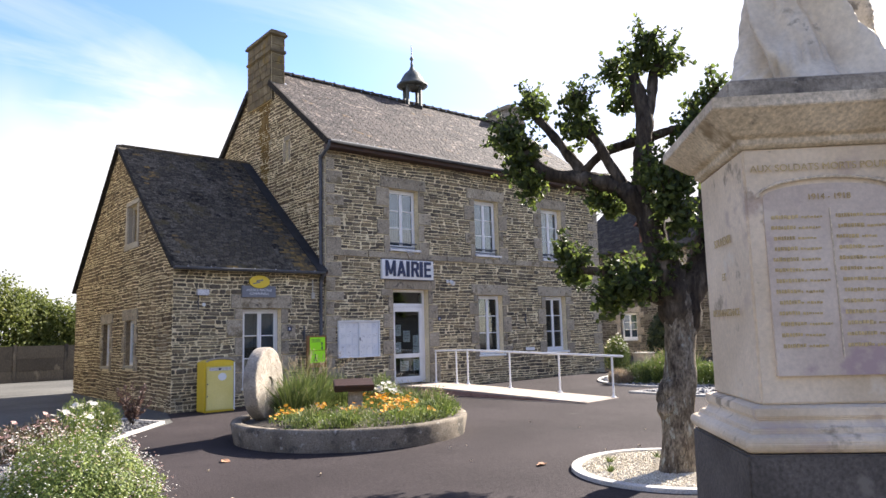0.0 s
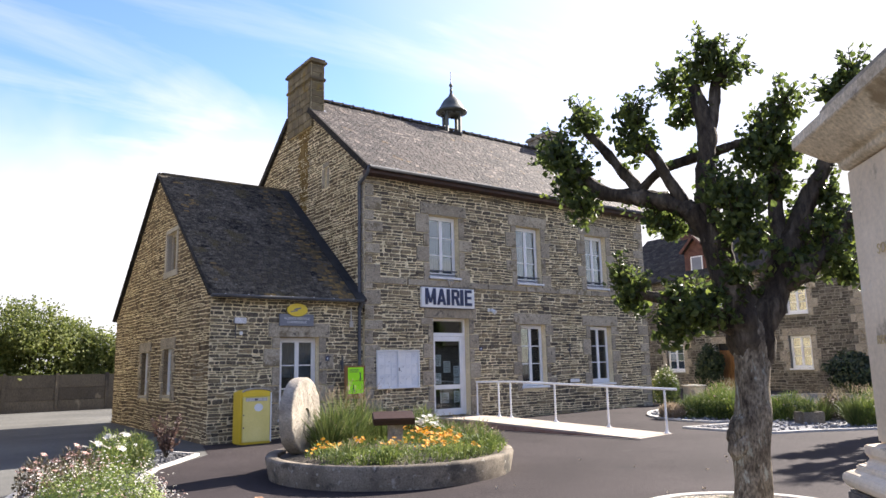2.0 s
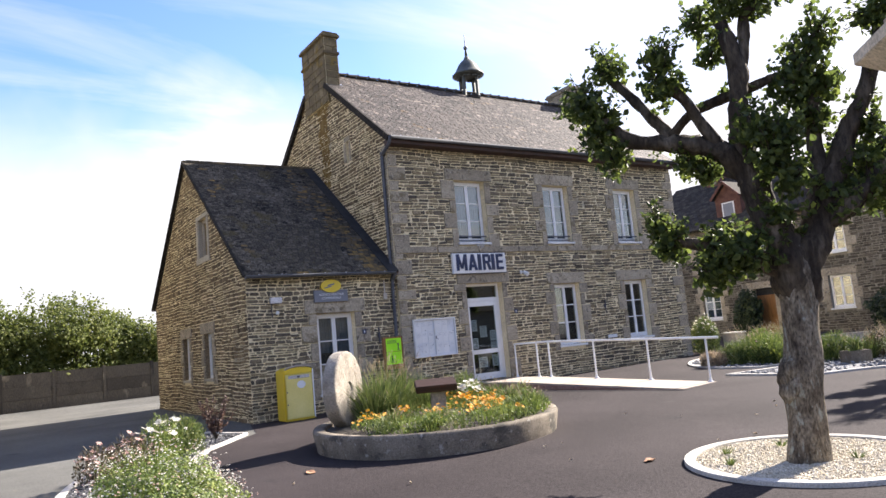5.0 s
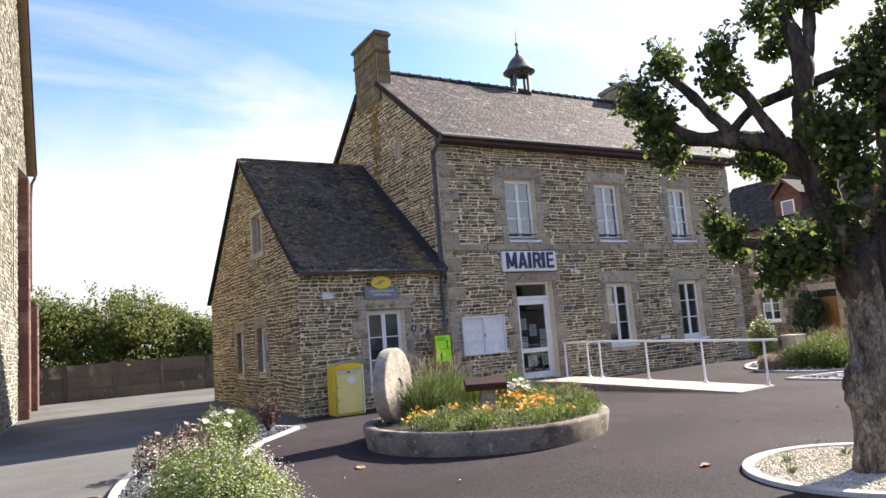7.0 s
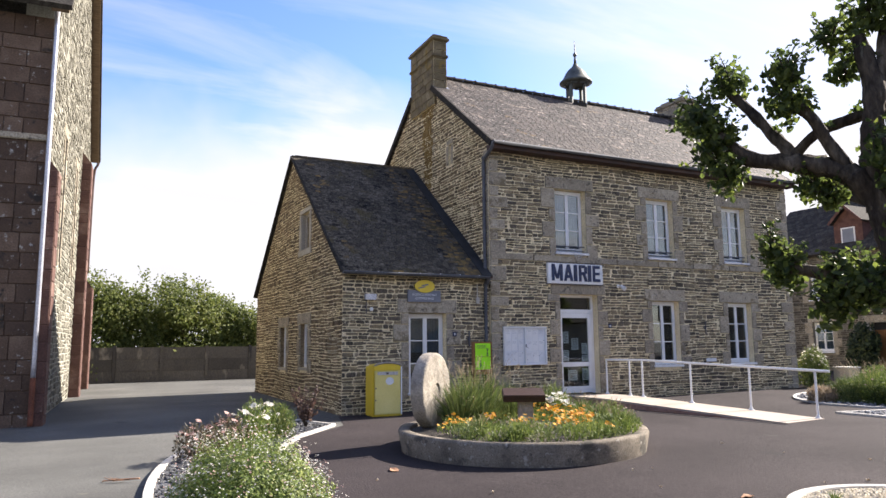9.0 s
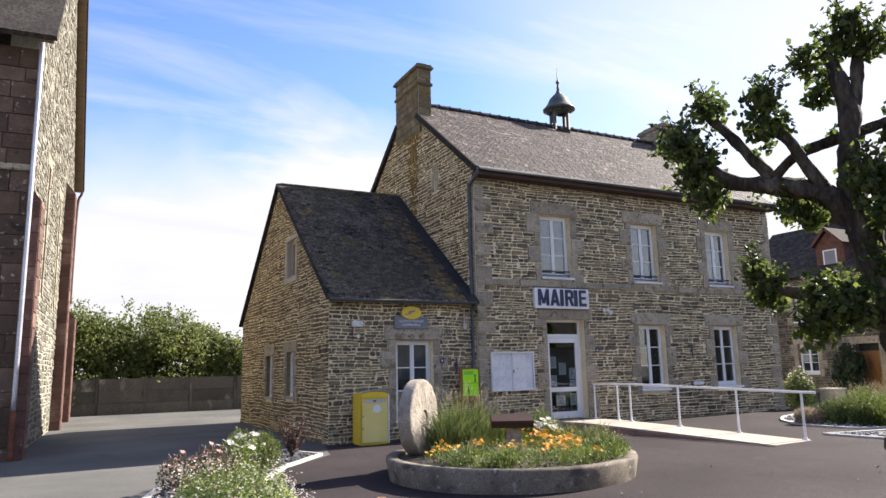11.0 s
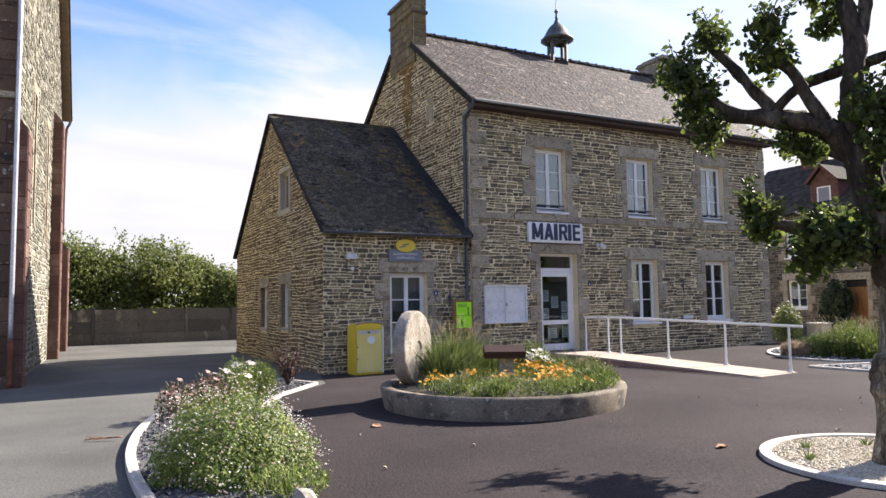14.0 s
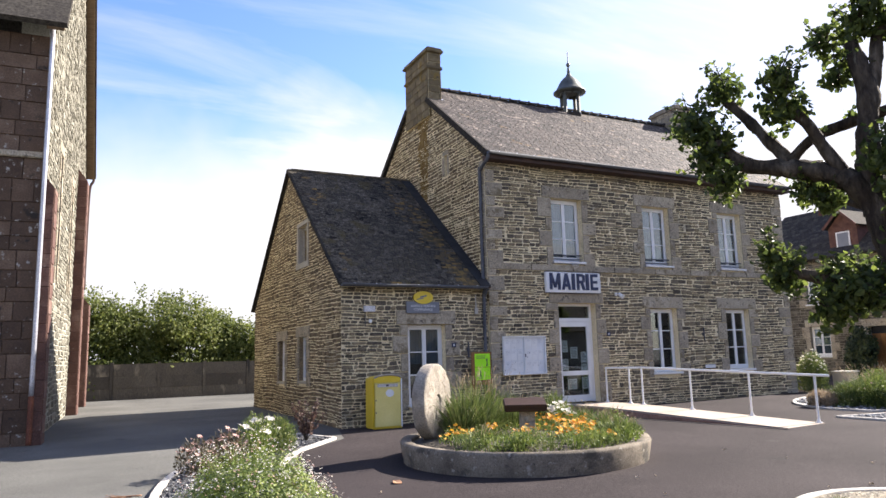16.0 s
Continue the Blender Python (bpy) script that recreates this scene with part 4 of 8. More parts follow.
def gutter_along(parent, start, length):
    """A half-round gutter with brackets, along x."""
    vs, fs = [], []
    n = 9
    for x in (0, length):
        for i in range(n):
            a = math.pi * i / (n - 1)
            vs.append((x, -0.075 * math.cos(a), -0.075 * math.sin(a)))
        for i in range(n):
            a = math.pi * i / (n - 1)
            vs.append((x, -0.068 * math.cos(a), -0.068 * math.sin(a)))
    for i in range(n - 1):
        fs.append((i, i + 1, 2 * n + i + 1, 2 * n + i))
        fs.append((n + i + 1, n + i, 3 * n + i, 3 * n + i + 1))
    fs += [(0, 2 * n, 3 * n, n), (n - 1, 2 * n - 1, 4 * n - 1, 3 * n - 1), tuple(range(n)), tuple(range(3 * n - 1, 2 * n - 1, -1))]
    g = add("gutter", mesh_of("gutter", vs, fs, M_ZINC, True), parent, pose(*start), "dark zinc half-round gutter")
    me = None
    x = 0.3
    while x < length:
        if me is None:
            o = part("bracket", boxes((-0.015, 0.015, -0.082, 0.09, -0.005, 0.006)), M_ZINC_L, g)
            me = o.data
            o.location = (x, 0, 0)
        else:
            add("bracket", me, g).location = (x, 0, 0)
        x += 0.55
    return g


def downpipe(parent, points, r=0.045, material=None, label="zinc downpipe"):
    p, q = smooth_line(points, [r] * len(points), 4)
    vs, fs = tube(p, q, 10)
    return add("downpipe", mesh_of("downpipe", vs, fs, material or M_ZINC, True), parent, None, label)


def chimney(x0, x1, y0, y1, z0, z1, material):
    ch = part("chimney", boxes((x0, x1, y0, y1, z0, z1 - 0.12)), M_MORTAR, hall, "tall lichen-stained granite chimney stack")
    for za, zb, o in ((z1 - 0.16, z1 - 0.07, 0.09), (z1 - 0.07, z1, 0.05), (z1 - 0.72, z1 - 0.62, 0.06)):
        part("cap", boxes((x0 - o, x1 + o, y0 - o, y1 + o, za, zb), bevel=0.02), material, ch)
    part("cap", boxes((x0 + 0.06, x1 - 0.06, y0 + 0.1, y1 - 0.1, z1 - 0.01, z1 + 0.09), bevel=0.03), material, ch)
    r = random.Random(8)
    hp = Heap()
    z = z0
    while z < z1 - 0.2:
        h = min(r.uniform(0.2, 0.34), z1 - 0.16 - z)
        for face in range(4):
            ln = (y1 - y0) if face % 2 == 0 else (x1 - x0)
            u = 0
            while u < ln - 0.01:
                w = min(r.uniform(0.28, 0.6), ln - u)
                s = BLOCKS[r.randrange(4)]
                mm = {0: pose(x0, y1, 0, 0, 0, -90), 1: pose(x0, y0, 0), 2: pose(x1, y0, 0, 0, 0, 90), 3: pose(x1, y1, 0, 0, 0, 180)}[face]
                hp.put([mm @ Vector((u + w / 2 + a * (w - 0.012), b * 0.03, z + h / 2 + c * (h - 0.012))) for a, b, c in s[0]], s[1])
                u += w
        z += h
    tagged(add("block_infill", hp.mesh("block_infill", material), ch), kind="stuff")


def cupola(x, y, z):
    c = add("cupola", mesh_of("cupola", *lathe([(0.42, -0.55), (0.42, -0.14), (0.38, -0.12)], 8), M_SLATE_D), hall, pose(x, y, z, 0, 0, 22.5), "small octagonal bell turret with lead dome")
    for i in range(8):
        if i % 2 == 0:
            a = 2 * math.pi * i / 8
            part("post", boxes((0.30, 0.40, -0.055, 0.055, -0.16, 0.72), bevel=0.01), M_BRONZE, c).matrix_basis = Matrix.Rotation(a, 4, "Z")
            bm = bmesh.new()
            for sgn in (-1, 1):
                box(bm, 0.31, 0.38, sgn * 0.05, sgn * 0.27, 0.60, 0.70)
            bmesh.ops.recalc_face_normals(bm, faces=bm.faces[:])
            part("arch", bm, M_BRONZE, c).matrix_basis = Matrix.Rotation(a + math.pi / 4, 4, "Z")
    add("dome", mesh_of("dome", *lathe([(0.44, 0.66), (0.60, 0.70), (0.60, 0.74), (0.52, 0.80), (0.44, 0.92), (0.38, 1.04), (0.31, 1.16), (0.20, 1.28), (0.11, 1.36), (0.07, 1.46)], 16), M_BRONZE, True), c)
    add("finial", mesh_of("finial", *lathe([(0.055, 1.44), (0.05, 1.62), (0.03, 1.72), (0.075, 1.78), (0.075, 1.83), (0.02, 1.9), (0.012, 2.35)], 10), M_BRONZE, True), c)


def entrance():
    a, b, c, d = DOOR
    y = 0.2
    fr = part("door", boxes((a, a + 0.07, y, y + 0.08, c, d), (b - 0.07, b, y, y + 0.08, c, d), (a + 0.07, b - 0.07, y, y + 0.08, d - 0.07, d), (a + 0.07, b - 0.07, y, y + 0.08, 2.36, 2.46), bevel=0.006), M_WHITE, hall, "white glazed entrance door with papers taped inside")
    la, lb = a + 0.075, b - 0.075
    part("leaf", boxes((la, la + 0.13, y - 0.01, y + 0.05, c + 0.02, 2.355), (lb - 0.13, lb, y - 0.01, y + 0.05, c + 0.02, 2.355), (la + 0.13, lb - 0.13, y - 0.01, y + 0.05, 2.22, 2.355), (la + 0.13, lb - 0.13, y - 0.01, y + 0.05, 0.88, 1.0), (la + 0.13, lb - 0.13, y - 0.01, y + 0.05, c + 0.02, c + 0.2), bevel=0.006), M_WHITE, fr)
    for za, zb in ((1.0, 2.22), (c + 0.2, 0.88)):
        part("pane", boxes((la + 0.125, lb - 0.125, y + 0.018, y + 0.026, za, zb)), M_GLASS, fr).visible_shadow = False
    part("pane", boxes((a + 0.065, b - 0.065, y + 0.03, y + 0.038, 2.46, d - 0.07)), M_GLASS, fr).visible_shadow = False
    bm = bmesh.new()
    box(bm, la + 0.04, la + 0.09, y - 0.025, y - 0.008, 1.02, 1.26, 0.006)
    cyl(bm, (la + 0.065, y - 0.06, 1.16), (la + 0.20, y - 0.06, 1.16), 0.012)
    cyl(bm, (la + 0.065, y - 0.06, 1.16), (la + 0.065, y, 1.16), 0.012)
    part("handle", bm, M_ZINC_L, fr, "metal lever handle")
    for x, z, w, h in ((3.26, 1.52, 0.2, 0.32), (3.55, 1.34, 0.24, 0.32), (3.9, 1.22, 0.2, 0.30), (3.9, 1.02, 0.22, 0.17), (3.27, 1.03, 0.19, 0.3), (3.42, 0.50, 0.3, 0.28), (3.9, 0.5, 0.2, 0.32)):
        p = part("paper", boxes((x, x + w, y + 0.030, y + 0.034, z, z + h)), M_PAPER, fr, "white paper notice behind the glass")
        part("text_block", boxes(*[(x + 0.025, x + w - 0.03 - 0.03 * (k % 2), y + 0.0275, y + 0.0295, z + h - 0.05 - k * 0.045, z + h - 0.035 - k * 0.045) for k in range(int((h - 0.05) / 0.045))]), M_INK, p)
    part("threshold", boxes((a - 0.02, b + 0.02, -0.18, 0.45, -0.1, c), bevel=0.015), M_GRANITE_L, hall)


M_DARK_STRIP = mat("near_black_strip", [(0.0, (0.014, 0.014, 0.015)), (1.0, (0.035, 0.034, 0.034))], 0.8, 3, 30, 0.4, spots=[((0.06, 0.05, 0.03), 4, 0.14)])
M_STREAK = mat("ochre_lichen_streak", [(0.0, (0.12, 0.075, 0.025)), (0.6, (0.20, 0.125, 0.035)), (1.0, (0.27, 0.19, 0.08))], 0.95, 3, 40, 0.6, vary=0.4)
hall_front()
hall_gable("west", X0, -1, 51)
hall_gable("east", X1, 1, 52)
wall("wall", hall, pose(X1, DEPTH, 0, 0, 0, 180), 0.5, X1 - X0 - 0.5, -0.25, lambda u: EAVE, [], M_MORTAR, label="rear wall")
hall_roof()
chimney(X0 - 0.085, X0 + 0.35, 3.15, 4.88, 8.95, 11.23, M_LICHEN)
chimney(X1 - 0.85, X1, 3.5, 4.85, 8.9, 10.95, M_GRANITE)
cupola(7.05, RIDGE_Y, RIDGE_Z + 0.02)
entrance()
downpipe(hall, [(X0 - 0.1, -0.42, EAVE - 0.1), (X0 - 0.1, -0.30, EAVE - 0.25), (X0 - 0.09, 0.08, EAVE - 0.42), (X0 - 0.08, 0.12, EAVE - 0.6), (X0 - 0.08, 0.12, 3.45), (X0 - 0.06, -0.06, 3.2)])
part("flashing", boxes((0, 0.55, -0.03, 0.0, 0, 0.12)), M_ZINC_L, hall, "bright zinc flashing").matrix_basis = slope_pose(X0 - 0.1, 3.15, RIDGE_Z - 0.75, RIDGE_Y, RIDGE_Z)

# ---- annex ----
AX0, AX1, AY, AD, AE, AR = -3.15, 0.85, 0.08, 9.75, 3.23, 7.25
AMID = (AY + AD) / 2
annex = thing("annex", pose(0, 0, 0), "low schist rubble wing with steep dark slate roof", "building")


def annex_walls():
    op = (-1.45, -0.42, 0.36, 2.30)
    w = wall("wall", annex, pose(0, AY, 0), AX0 + 0.5, AX1 - 0.01, -0.3, lambda u: AE, [op], M_MORTAR, 0.32, label="dark schist rubble front wall")
    blocks, holes = dressings(*op, 61, 0.34, (0.2, 0.42))
    pl = rubble(AX0, AX1 - 0.02, -0.2, lambda u: AE - 0.02, holes, (0.048, 0.110), (0.10, 0.38), 0.021, 63)
    lay(w, "granite_block", M_GRANITE, blocks, BLOCKS, None, 60)
    lay_rubble(w, "stone", M_STONE, pl, (-2.2, 1.5), 300)
    casement(annex, pose(op[0] + 0.01, AY + 0.17, op[2] + 0.01), op[1] - op[0] - 0.02, op[3] - op[2] - 0.02, curtain="half", label="white two-leaf window with short curtain")
    # backing painted near-black for the shade inside the annex
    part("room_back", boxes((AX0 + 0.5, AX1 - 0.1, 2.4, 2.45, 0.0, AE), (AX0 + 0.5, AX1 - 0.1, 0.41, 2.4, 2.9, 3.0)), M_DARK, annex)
    # gable towards the road
    top = lambda u: AE + 0.02 + (AR - AE - 0.1) * (1 - abs(-u - AMID) / (AMID - AY))
    ops = [(-3.86, -2.98, 4.2, 5.26), (-6.15, -5.35, 0.86, 2.08), (-3.80, -3.0, 0.92, 2.12)]
    g = wall("wall", annex, pose(AX0, 0, 0, 0, 0, -90), -AD, -AY, -0.3, top, ops, M_MORTAR, cuts=(-AMID,), label="brown schist rubble gable with small windows")
    blocks, pale, holes = [], [], []
    for k, o in enumerate(ops):
        if k == 0:
            a, b, c, d = o
            bl = [((a + b) / 2, 0.006, d + 0.06, b - a + 0.3, 0.045, 0.12), (a - 0.085, 0.006, (c + d) / 2, 0.16, 0.045, d - c), (b + 0.085, 0.006, (c + d) / 2, 0.16, 0.045, d - c)]
            ho = [(a - 0.17, b + 0.17, c, d + 0.12)]
        else:
            bl, ho = dressings(*o, 71 + k, 0.30, (0.16, 0.3))
        (blocks if k else pale).extend(bl)
        holes += ho
    pale.append((-3.42, 0.006, 4.12, 1.3, 0.06, 0.16))
    lay(g, "granite_block", M_GRANITE, blocks, BLOCKS, None, 60)
    lay(g, "pale_block", M_GRANITE_L, pale, BLOCKS, None, 60)
    pl = rubble(-AD, -AY - 0.01, -0.2, top, holes, (0.048, 0.108), (0.08, 0.26), 0.023, 75)
    lay_rubble(g, "stone", M_STONE_W, pl, (-2.0, 1.4), 300)
    for k, (a, b, c, d) in enumerate(ops):
        wd = b - a
        fr = part("window", boxes((a, b, 0.11, 0.19, c, c + 0.08), (a, b, 0.11, 0.19, d - 0.08, d), (a + 0.02, a + 0.10, 0.11, 0.19, c + 0.08, d - 0.08), (b - 0.10, b, 0.11, 0.19, c + 0.08, d - 0.08), bevel=0.006), M_GRANITE_L if k == 0 else M_WHITE, annex, "small window in the gable")
        fr.matrix_basis = pose(AX0, 0, 0, 0, 0, -90)
        part("pane", boxes((a + 0.095, b - 0.095, 0.15, 0.156, c + 0.075, d - 0.075)), M_GLASS if k else M_LICHEN, fr).visible_shadow = k == 0
        part("sill", boxes((a - 0.03, b + 0.03, -0.05, 0.105, c - 0.07, c - 0.004), bevel=0.01), M_GRANITE_L, fr)
        part("reveal", boxes((a + 0.002, a + 0.018, 0.0, 0.108, c, d)), M_STONE_W if k else M_GRANITE_L, fr)
    wall("wall", annex, pose(AX1, AD, 0, 0, 0, 180), 0.02, AX1 - AX0 - 0.5, -0.3, lambda u: AE, [], M_MORTAR, label="rear wall")


def annex_roof():
    y0, z0 = AY - 0.22, AE + 0.02
    ln = math.hypot(AMID - y0, AR - z0)
    wid = AX1 - AX0 + 0.06
    for k in range(2):
        roof = part("roof", boxes((0, wid, 0, 0.04, 0, ln)), M_FASCIA if k == 0 else M_SLATE_D, annex, "dark slate roof slope with ochre moss")
        if k == 0:
            roof.matrix_basis = slope_pose(AX0 - 0.06, y0, z0, AMID, AR)
            slates_on(roof, wid, ln - 0.05, M_SLATE_A, 0.155, 0.095, (1.8, 1.4), 300, 6,
                      odd=lambda u, v, r: r.random() < math.exp(-((wid - u - 0.62 - 0.06 * v) / 0.30) ** 2) * (0.85 - 0.11 * v) + 0.4 * max(0.0, noise.noise(Vector((u * 1.1, v * 0.8, 4.0))) - 0.25))
        else:
            roof.matrix_basis = pose(AX1, 2 * AMID - y0, z0, 0, 0, 180) @ slope_pose(0, 0, 0, AMID - y0, AR - z0)
        v = part("verge", boxes((0, 0.05, -0.03, 0.035, 0, ln)), M_SLATE_D, annex)
        v.matrix_basis = slope_pose(AX0 - 0.12, y0, z0, AMID, AR) if k == 0 else pose(AX0 - 0.06, 2 * AMID - y0, z0, 0, 0, 180) @ slope_pose(0, 0, 0, AMID - y0, AR - z0)
    # near-black strip where the slope meets the taller gable
    part("soaker", boxes((0, 0.30, -0.045, 0.0, 0, ln)), M_DARK_STRIP, annex, "near-black strip along the taller gable").matrix_basis = slope_pose(AX1 - 0.32, y0, z0, AMID, AR)
    ridge = part("ridge", boxes((AX0 - 0.1, AX1, AMID - 0.07, AMID + 0.07, AR - 0.06, AR + 0.03), bevel=0.02), M_RIDGE, annex)
    x = AX0
    while x < AX1 - 0.4:
        part("ridge_tile", boxes((x, x + 0.385, AMID - 0.085, AMID + 0.085, AR - 0.05, AR + 0.045), (x + 0.35, x + 0.39, AMID - 0.095, AMID + 0.095, AR - 0.05, AR + 0.06), bevel=0.018), M_RIDGE, ridge)
        x += 0.4
    gutter_along(annex, (AX0 - 0.08, y0 - 0.05, AE + 0.03), AX1 - AX0 - 0.06)


annex_walls()
annex_roof()
downpipe(annex, [(AX1 - 0.14, AY - 0.24, AE), (AX1 - 0.14, AY - 0.14, AE - 0.15), (AX1 - 0.14, AY - 0.06, AE - 0.3), (AX1 - 0.14, AY - 0.06, 0.4), (AX1 - 0.14, AY - 0.06, -0.06)])

# ---- church ----
CH = pose(-9.52, 1.75, -0.1, 0, 0, 90 - 2.9)     # x along the nave wall, -y outwards to the road
church = thing("church", CH, "tall lime-mortared rubble church with granite buttresses", "church")


def church_build():
    H, RAKE = 8.9, math.degrees(math.atan(1.17))

    def gable(u):
        return max(9.1, 9.25 + 1.17 * (6.64 - abs(u - 6.36))) if u < 13.0 else 9.1
    ops = [(3.4, 3.85, 3.9, 7.3), (7.2, 7.65, 3.9, 7.3)]
    w = wall("wall", church, pose(0, 0, 0), 0.0, 14.6, -0.2, gable, ops, M_MORTAR_P, 0.6, (6.36, 13.0), label="pale lime-washed rubble nave wall with tall lancets")
    blocks, holes = [], []
    for k, o in enumerate(ops):
        bl, ho = dressings(*o, 81 + k, 0.3, (0.14, 0.22))
        blocks += bl
        holes += ho
    lay(w, "granite_block", M_GRANITE, blocks, BLOCKS, None, 80)
    pl = rubble(0, 14.6, 0, lambda u: gable(u) - 0.05, holes, (0.09, 0.18), (0.16, 0.5), 0.03, 85)
    lay_rubble(w, "stone", M_CHURCH, pl, (3, 2), 100)
    for a, b, c, d in ops:
        part("pane", boxes((a, b, 0.3, 0.33, c, d)), M_ZINC, church, "leaded church glass")
    # stepped buttress, rainwater pipe and the taller block towards the square
    def buttress(u0, u1, out, z1, name="buttress"):
        bm = boxes((u0, u1, -out, 0.02, -0.2, z1))
        for v in bm.verts:
            if v.co.z > z1 - 0.01 and v.co.y < -0.02:
                v.co.z -= out * 1.4
        b = part(name, bm, M_REDGRAN, church, "reddish granite ashlar buttress with sloping top")
        z, r = -0.15, random.Random(int(u0 * 10) + 3)
        pls = []
        while z < z1 - out * 1.4 - 0.1:
            h = r.uniform(0.3, 0.45)
            h = min(h, z1 - out * 1.4 - z)
            pls.append(((u0 + u1) / 2, -out + 0.004, z + h / 2, u1 - u0 - 0.01, 0.025, h - 0.014))
            z += h
        lay(b, "granite_block", M_REDGRAN, pls, BLOCKS, None, 60)
        hp = Heap()
        z = -0.15
        while z < z1 - out * 1.4 - 0.1:
            h = r.uniform(0.3, 0.45)
            h = min(h, z1 - out * 1.4 - z)
            s = BLOCKS[r.randrange(4)]
            mm = pose(u0, 0, 0, 0, 0, -90)
            hp.put([mm @ Vector((out / 2 + a * (out - 0.01), b2 * 0.02, z + h / 2 + c * (h - 0.014))) for a, b2, c in s[0]], s[1])
            z += h
        tagged(add("side_infill", hp.mesh("side_infill", M_REDGRAN), b), kind="stuff")
    buttress(9.2, 9.9, 0.32, 8.4)
    buttress(13.9, 14.7, 0.30, 4.4)
    # front block: faces the square
    HB = 9.1
    fb = part("front_block", boxes((0.0, 2.6, 0.62, 9.0, -0.2, HB)), M_PLINTH, church, "dark granite ashlar block of the church")
    r = random.Random(88)
    pls, z = [], -0.15
    while z < HB - 0.1:
        h = min(r.uniform(0.30, 0.52), HB - z)
        u = 0.02
        while u < 2.98:
            wd = min(r.uniform(0.35, 0.9), 3.0 - u)
            wd = 3.0 - u if 3.0 - u - wd < 0.2 else wd
            pls.append((u + wd / 2, 0.0, z + h / 2, wd - 0.012, 0.03, h - 0.014))
            u += wd
        z += h
    face = part("ashlar_face", boxes((0.0, 3.0, 0.0, 0.01, -0.2, HB)), M_DARKGRAN, church)
    face.matrix_basis = pose(-0.004, -0.04, 0, 0, 0, -90) @ pose(-3.0, 0, 0)
    lay(face, "granite_block", M_DARKGRAN, [(x, y, z2, w2, d2, h2) for x, y, z2, w2, d2, h2 in pls if w2 > 0.05], BLOCKS, None, 200)
    part("ledge", boxes((-0.10, 0.0, -0.12, 3.0, 6.2, 6.34), bevel=0.02), M_GRANITE, church, "lichen-covered granite drip ledge")
    buttress(0.0, 0.6, 0.24, 5.9)
    # slate roof edge over the block, nave eave with boarded soffit
    for start, turn, up in (((13.3, 0, HB - 0.13), -180 + RAKE, -1), ((-0.45, 0, HB + 0.0), -RAKE, 1)):
        m = pose(start[0], start[1], start[2], 0, turn, 0)
        for name, zs, ys, mt, lb in (("soffit", (0.0, 0.07), (-0.30, 0.05), M_SOFFIT, "brown boarded verge soffit"), ("roof", (0.075, 0.20), (-0.36, 9.0), M_SLATE_D, "weathered slate roof slope")):
            q = sorted(z * up for z in zs)
            part(name, boxes((0, 10.45, ys[0], ys[1], q[0], q[1])), mt, church, lb).matrix_basis = m
    downpipe(church, [(-0.16, -0.02, HB), (-0.16, -0.04, HB - 0.3), (-0.16, -0.04, 3.0), (-0.16, -0.04, 1.0)], 0.05, M_ZINC_L, "bright zinc rainwater pipe")
    downpipe(church, [(-0.16, -0.04, 1.0), (-0.16, -0.04, 0.5), (-0.16, -0.04, 0.0)], 0.055, M_RUST, "rusty cast-iron pipe foot")
    downpipe(church, [(14.2, -0.28, H + 0.5), (14.2, -0.22, H + 0.2), (14.2, -0.1, H - 0.3), (14.2, -0.08, 6.0), (14.2, -0.08, 4.6)], 0.05, M_FASCIA, "brown downpipe")
    part("rear_wall", boxes((14.3, 14.6, 0.62, 9, -0.2, 9.0), (2.6, 14.3, 8.4, 9, -0.2, 9.0)), M_MORTAR, church)



M_MORTAR_P = mat("greyish_lime_mortar", [(0.0, (0.292, 0.288, 0.241)), (1.0, (0.404, 0.396, 0.335))], 0.95, 1.5, 30, 0.5, spec=0.15)
M_CHURCH = mat("mixed_church_rubble", [(0.0, (0.0765, 0.0693, 0.054)), (0.5, (0.18, 0.167, 0.131)), (1.0, (0.342, 0.324, 0.266))], 0.9, 3, 22, 0.8, spec=0.2, fine_amt=0.4, vary=0.7)
M_REDGRAN = mat("reddish_granite", [(0.0, (0.07, 0.034, 0.027)), (0.6, (0.12, 0.062, 0.048)), (1.0, (0.22, 0.14, 0.11))], 0.9, 2.5, 30, 0.5, vary=0.5, spots=[((0.40, 0.36, 0.31), 9, 0.12), ((0.07, 0.05, 0.04), 3, 0.2)])
M_DARKGRAN = mat("dark_lichened_granite", [(0.0, (0.055, 0.034, 0.023)), (0.6, (0.115, 0.073, 0.048)), (1.0, (0.19, 0.13, 0.09))], 0.9, 2.5, 40, 0.6, vary=0.7, spots=[((0.38, 0.36, 0.32), 7, 0.27), ((0.03, 0.025, 0.02), 3, 0.32)])
M_SOFFIT = mat("boarded_soffit", [(0.0, (0.10, 0.065, 0.035)), (1.0, (0.18, 0.12, 0.07))], 0.8, 3, 40, 0.2, stretch=(9, 1, 1))
church_build()

# ---- far house across the yard ----
far = thing("stone_house", pose(25, 0, 0, 0, 0, -90), "grey rubble house with dark slate roof and dormers", "house")


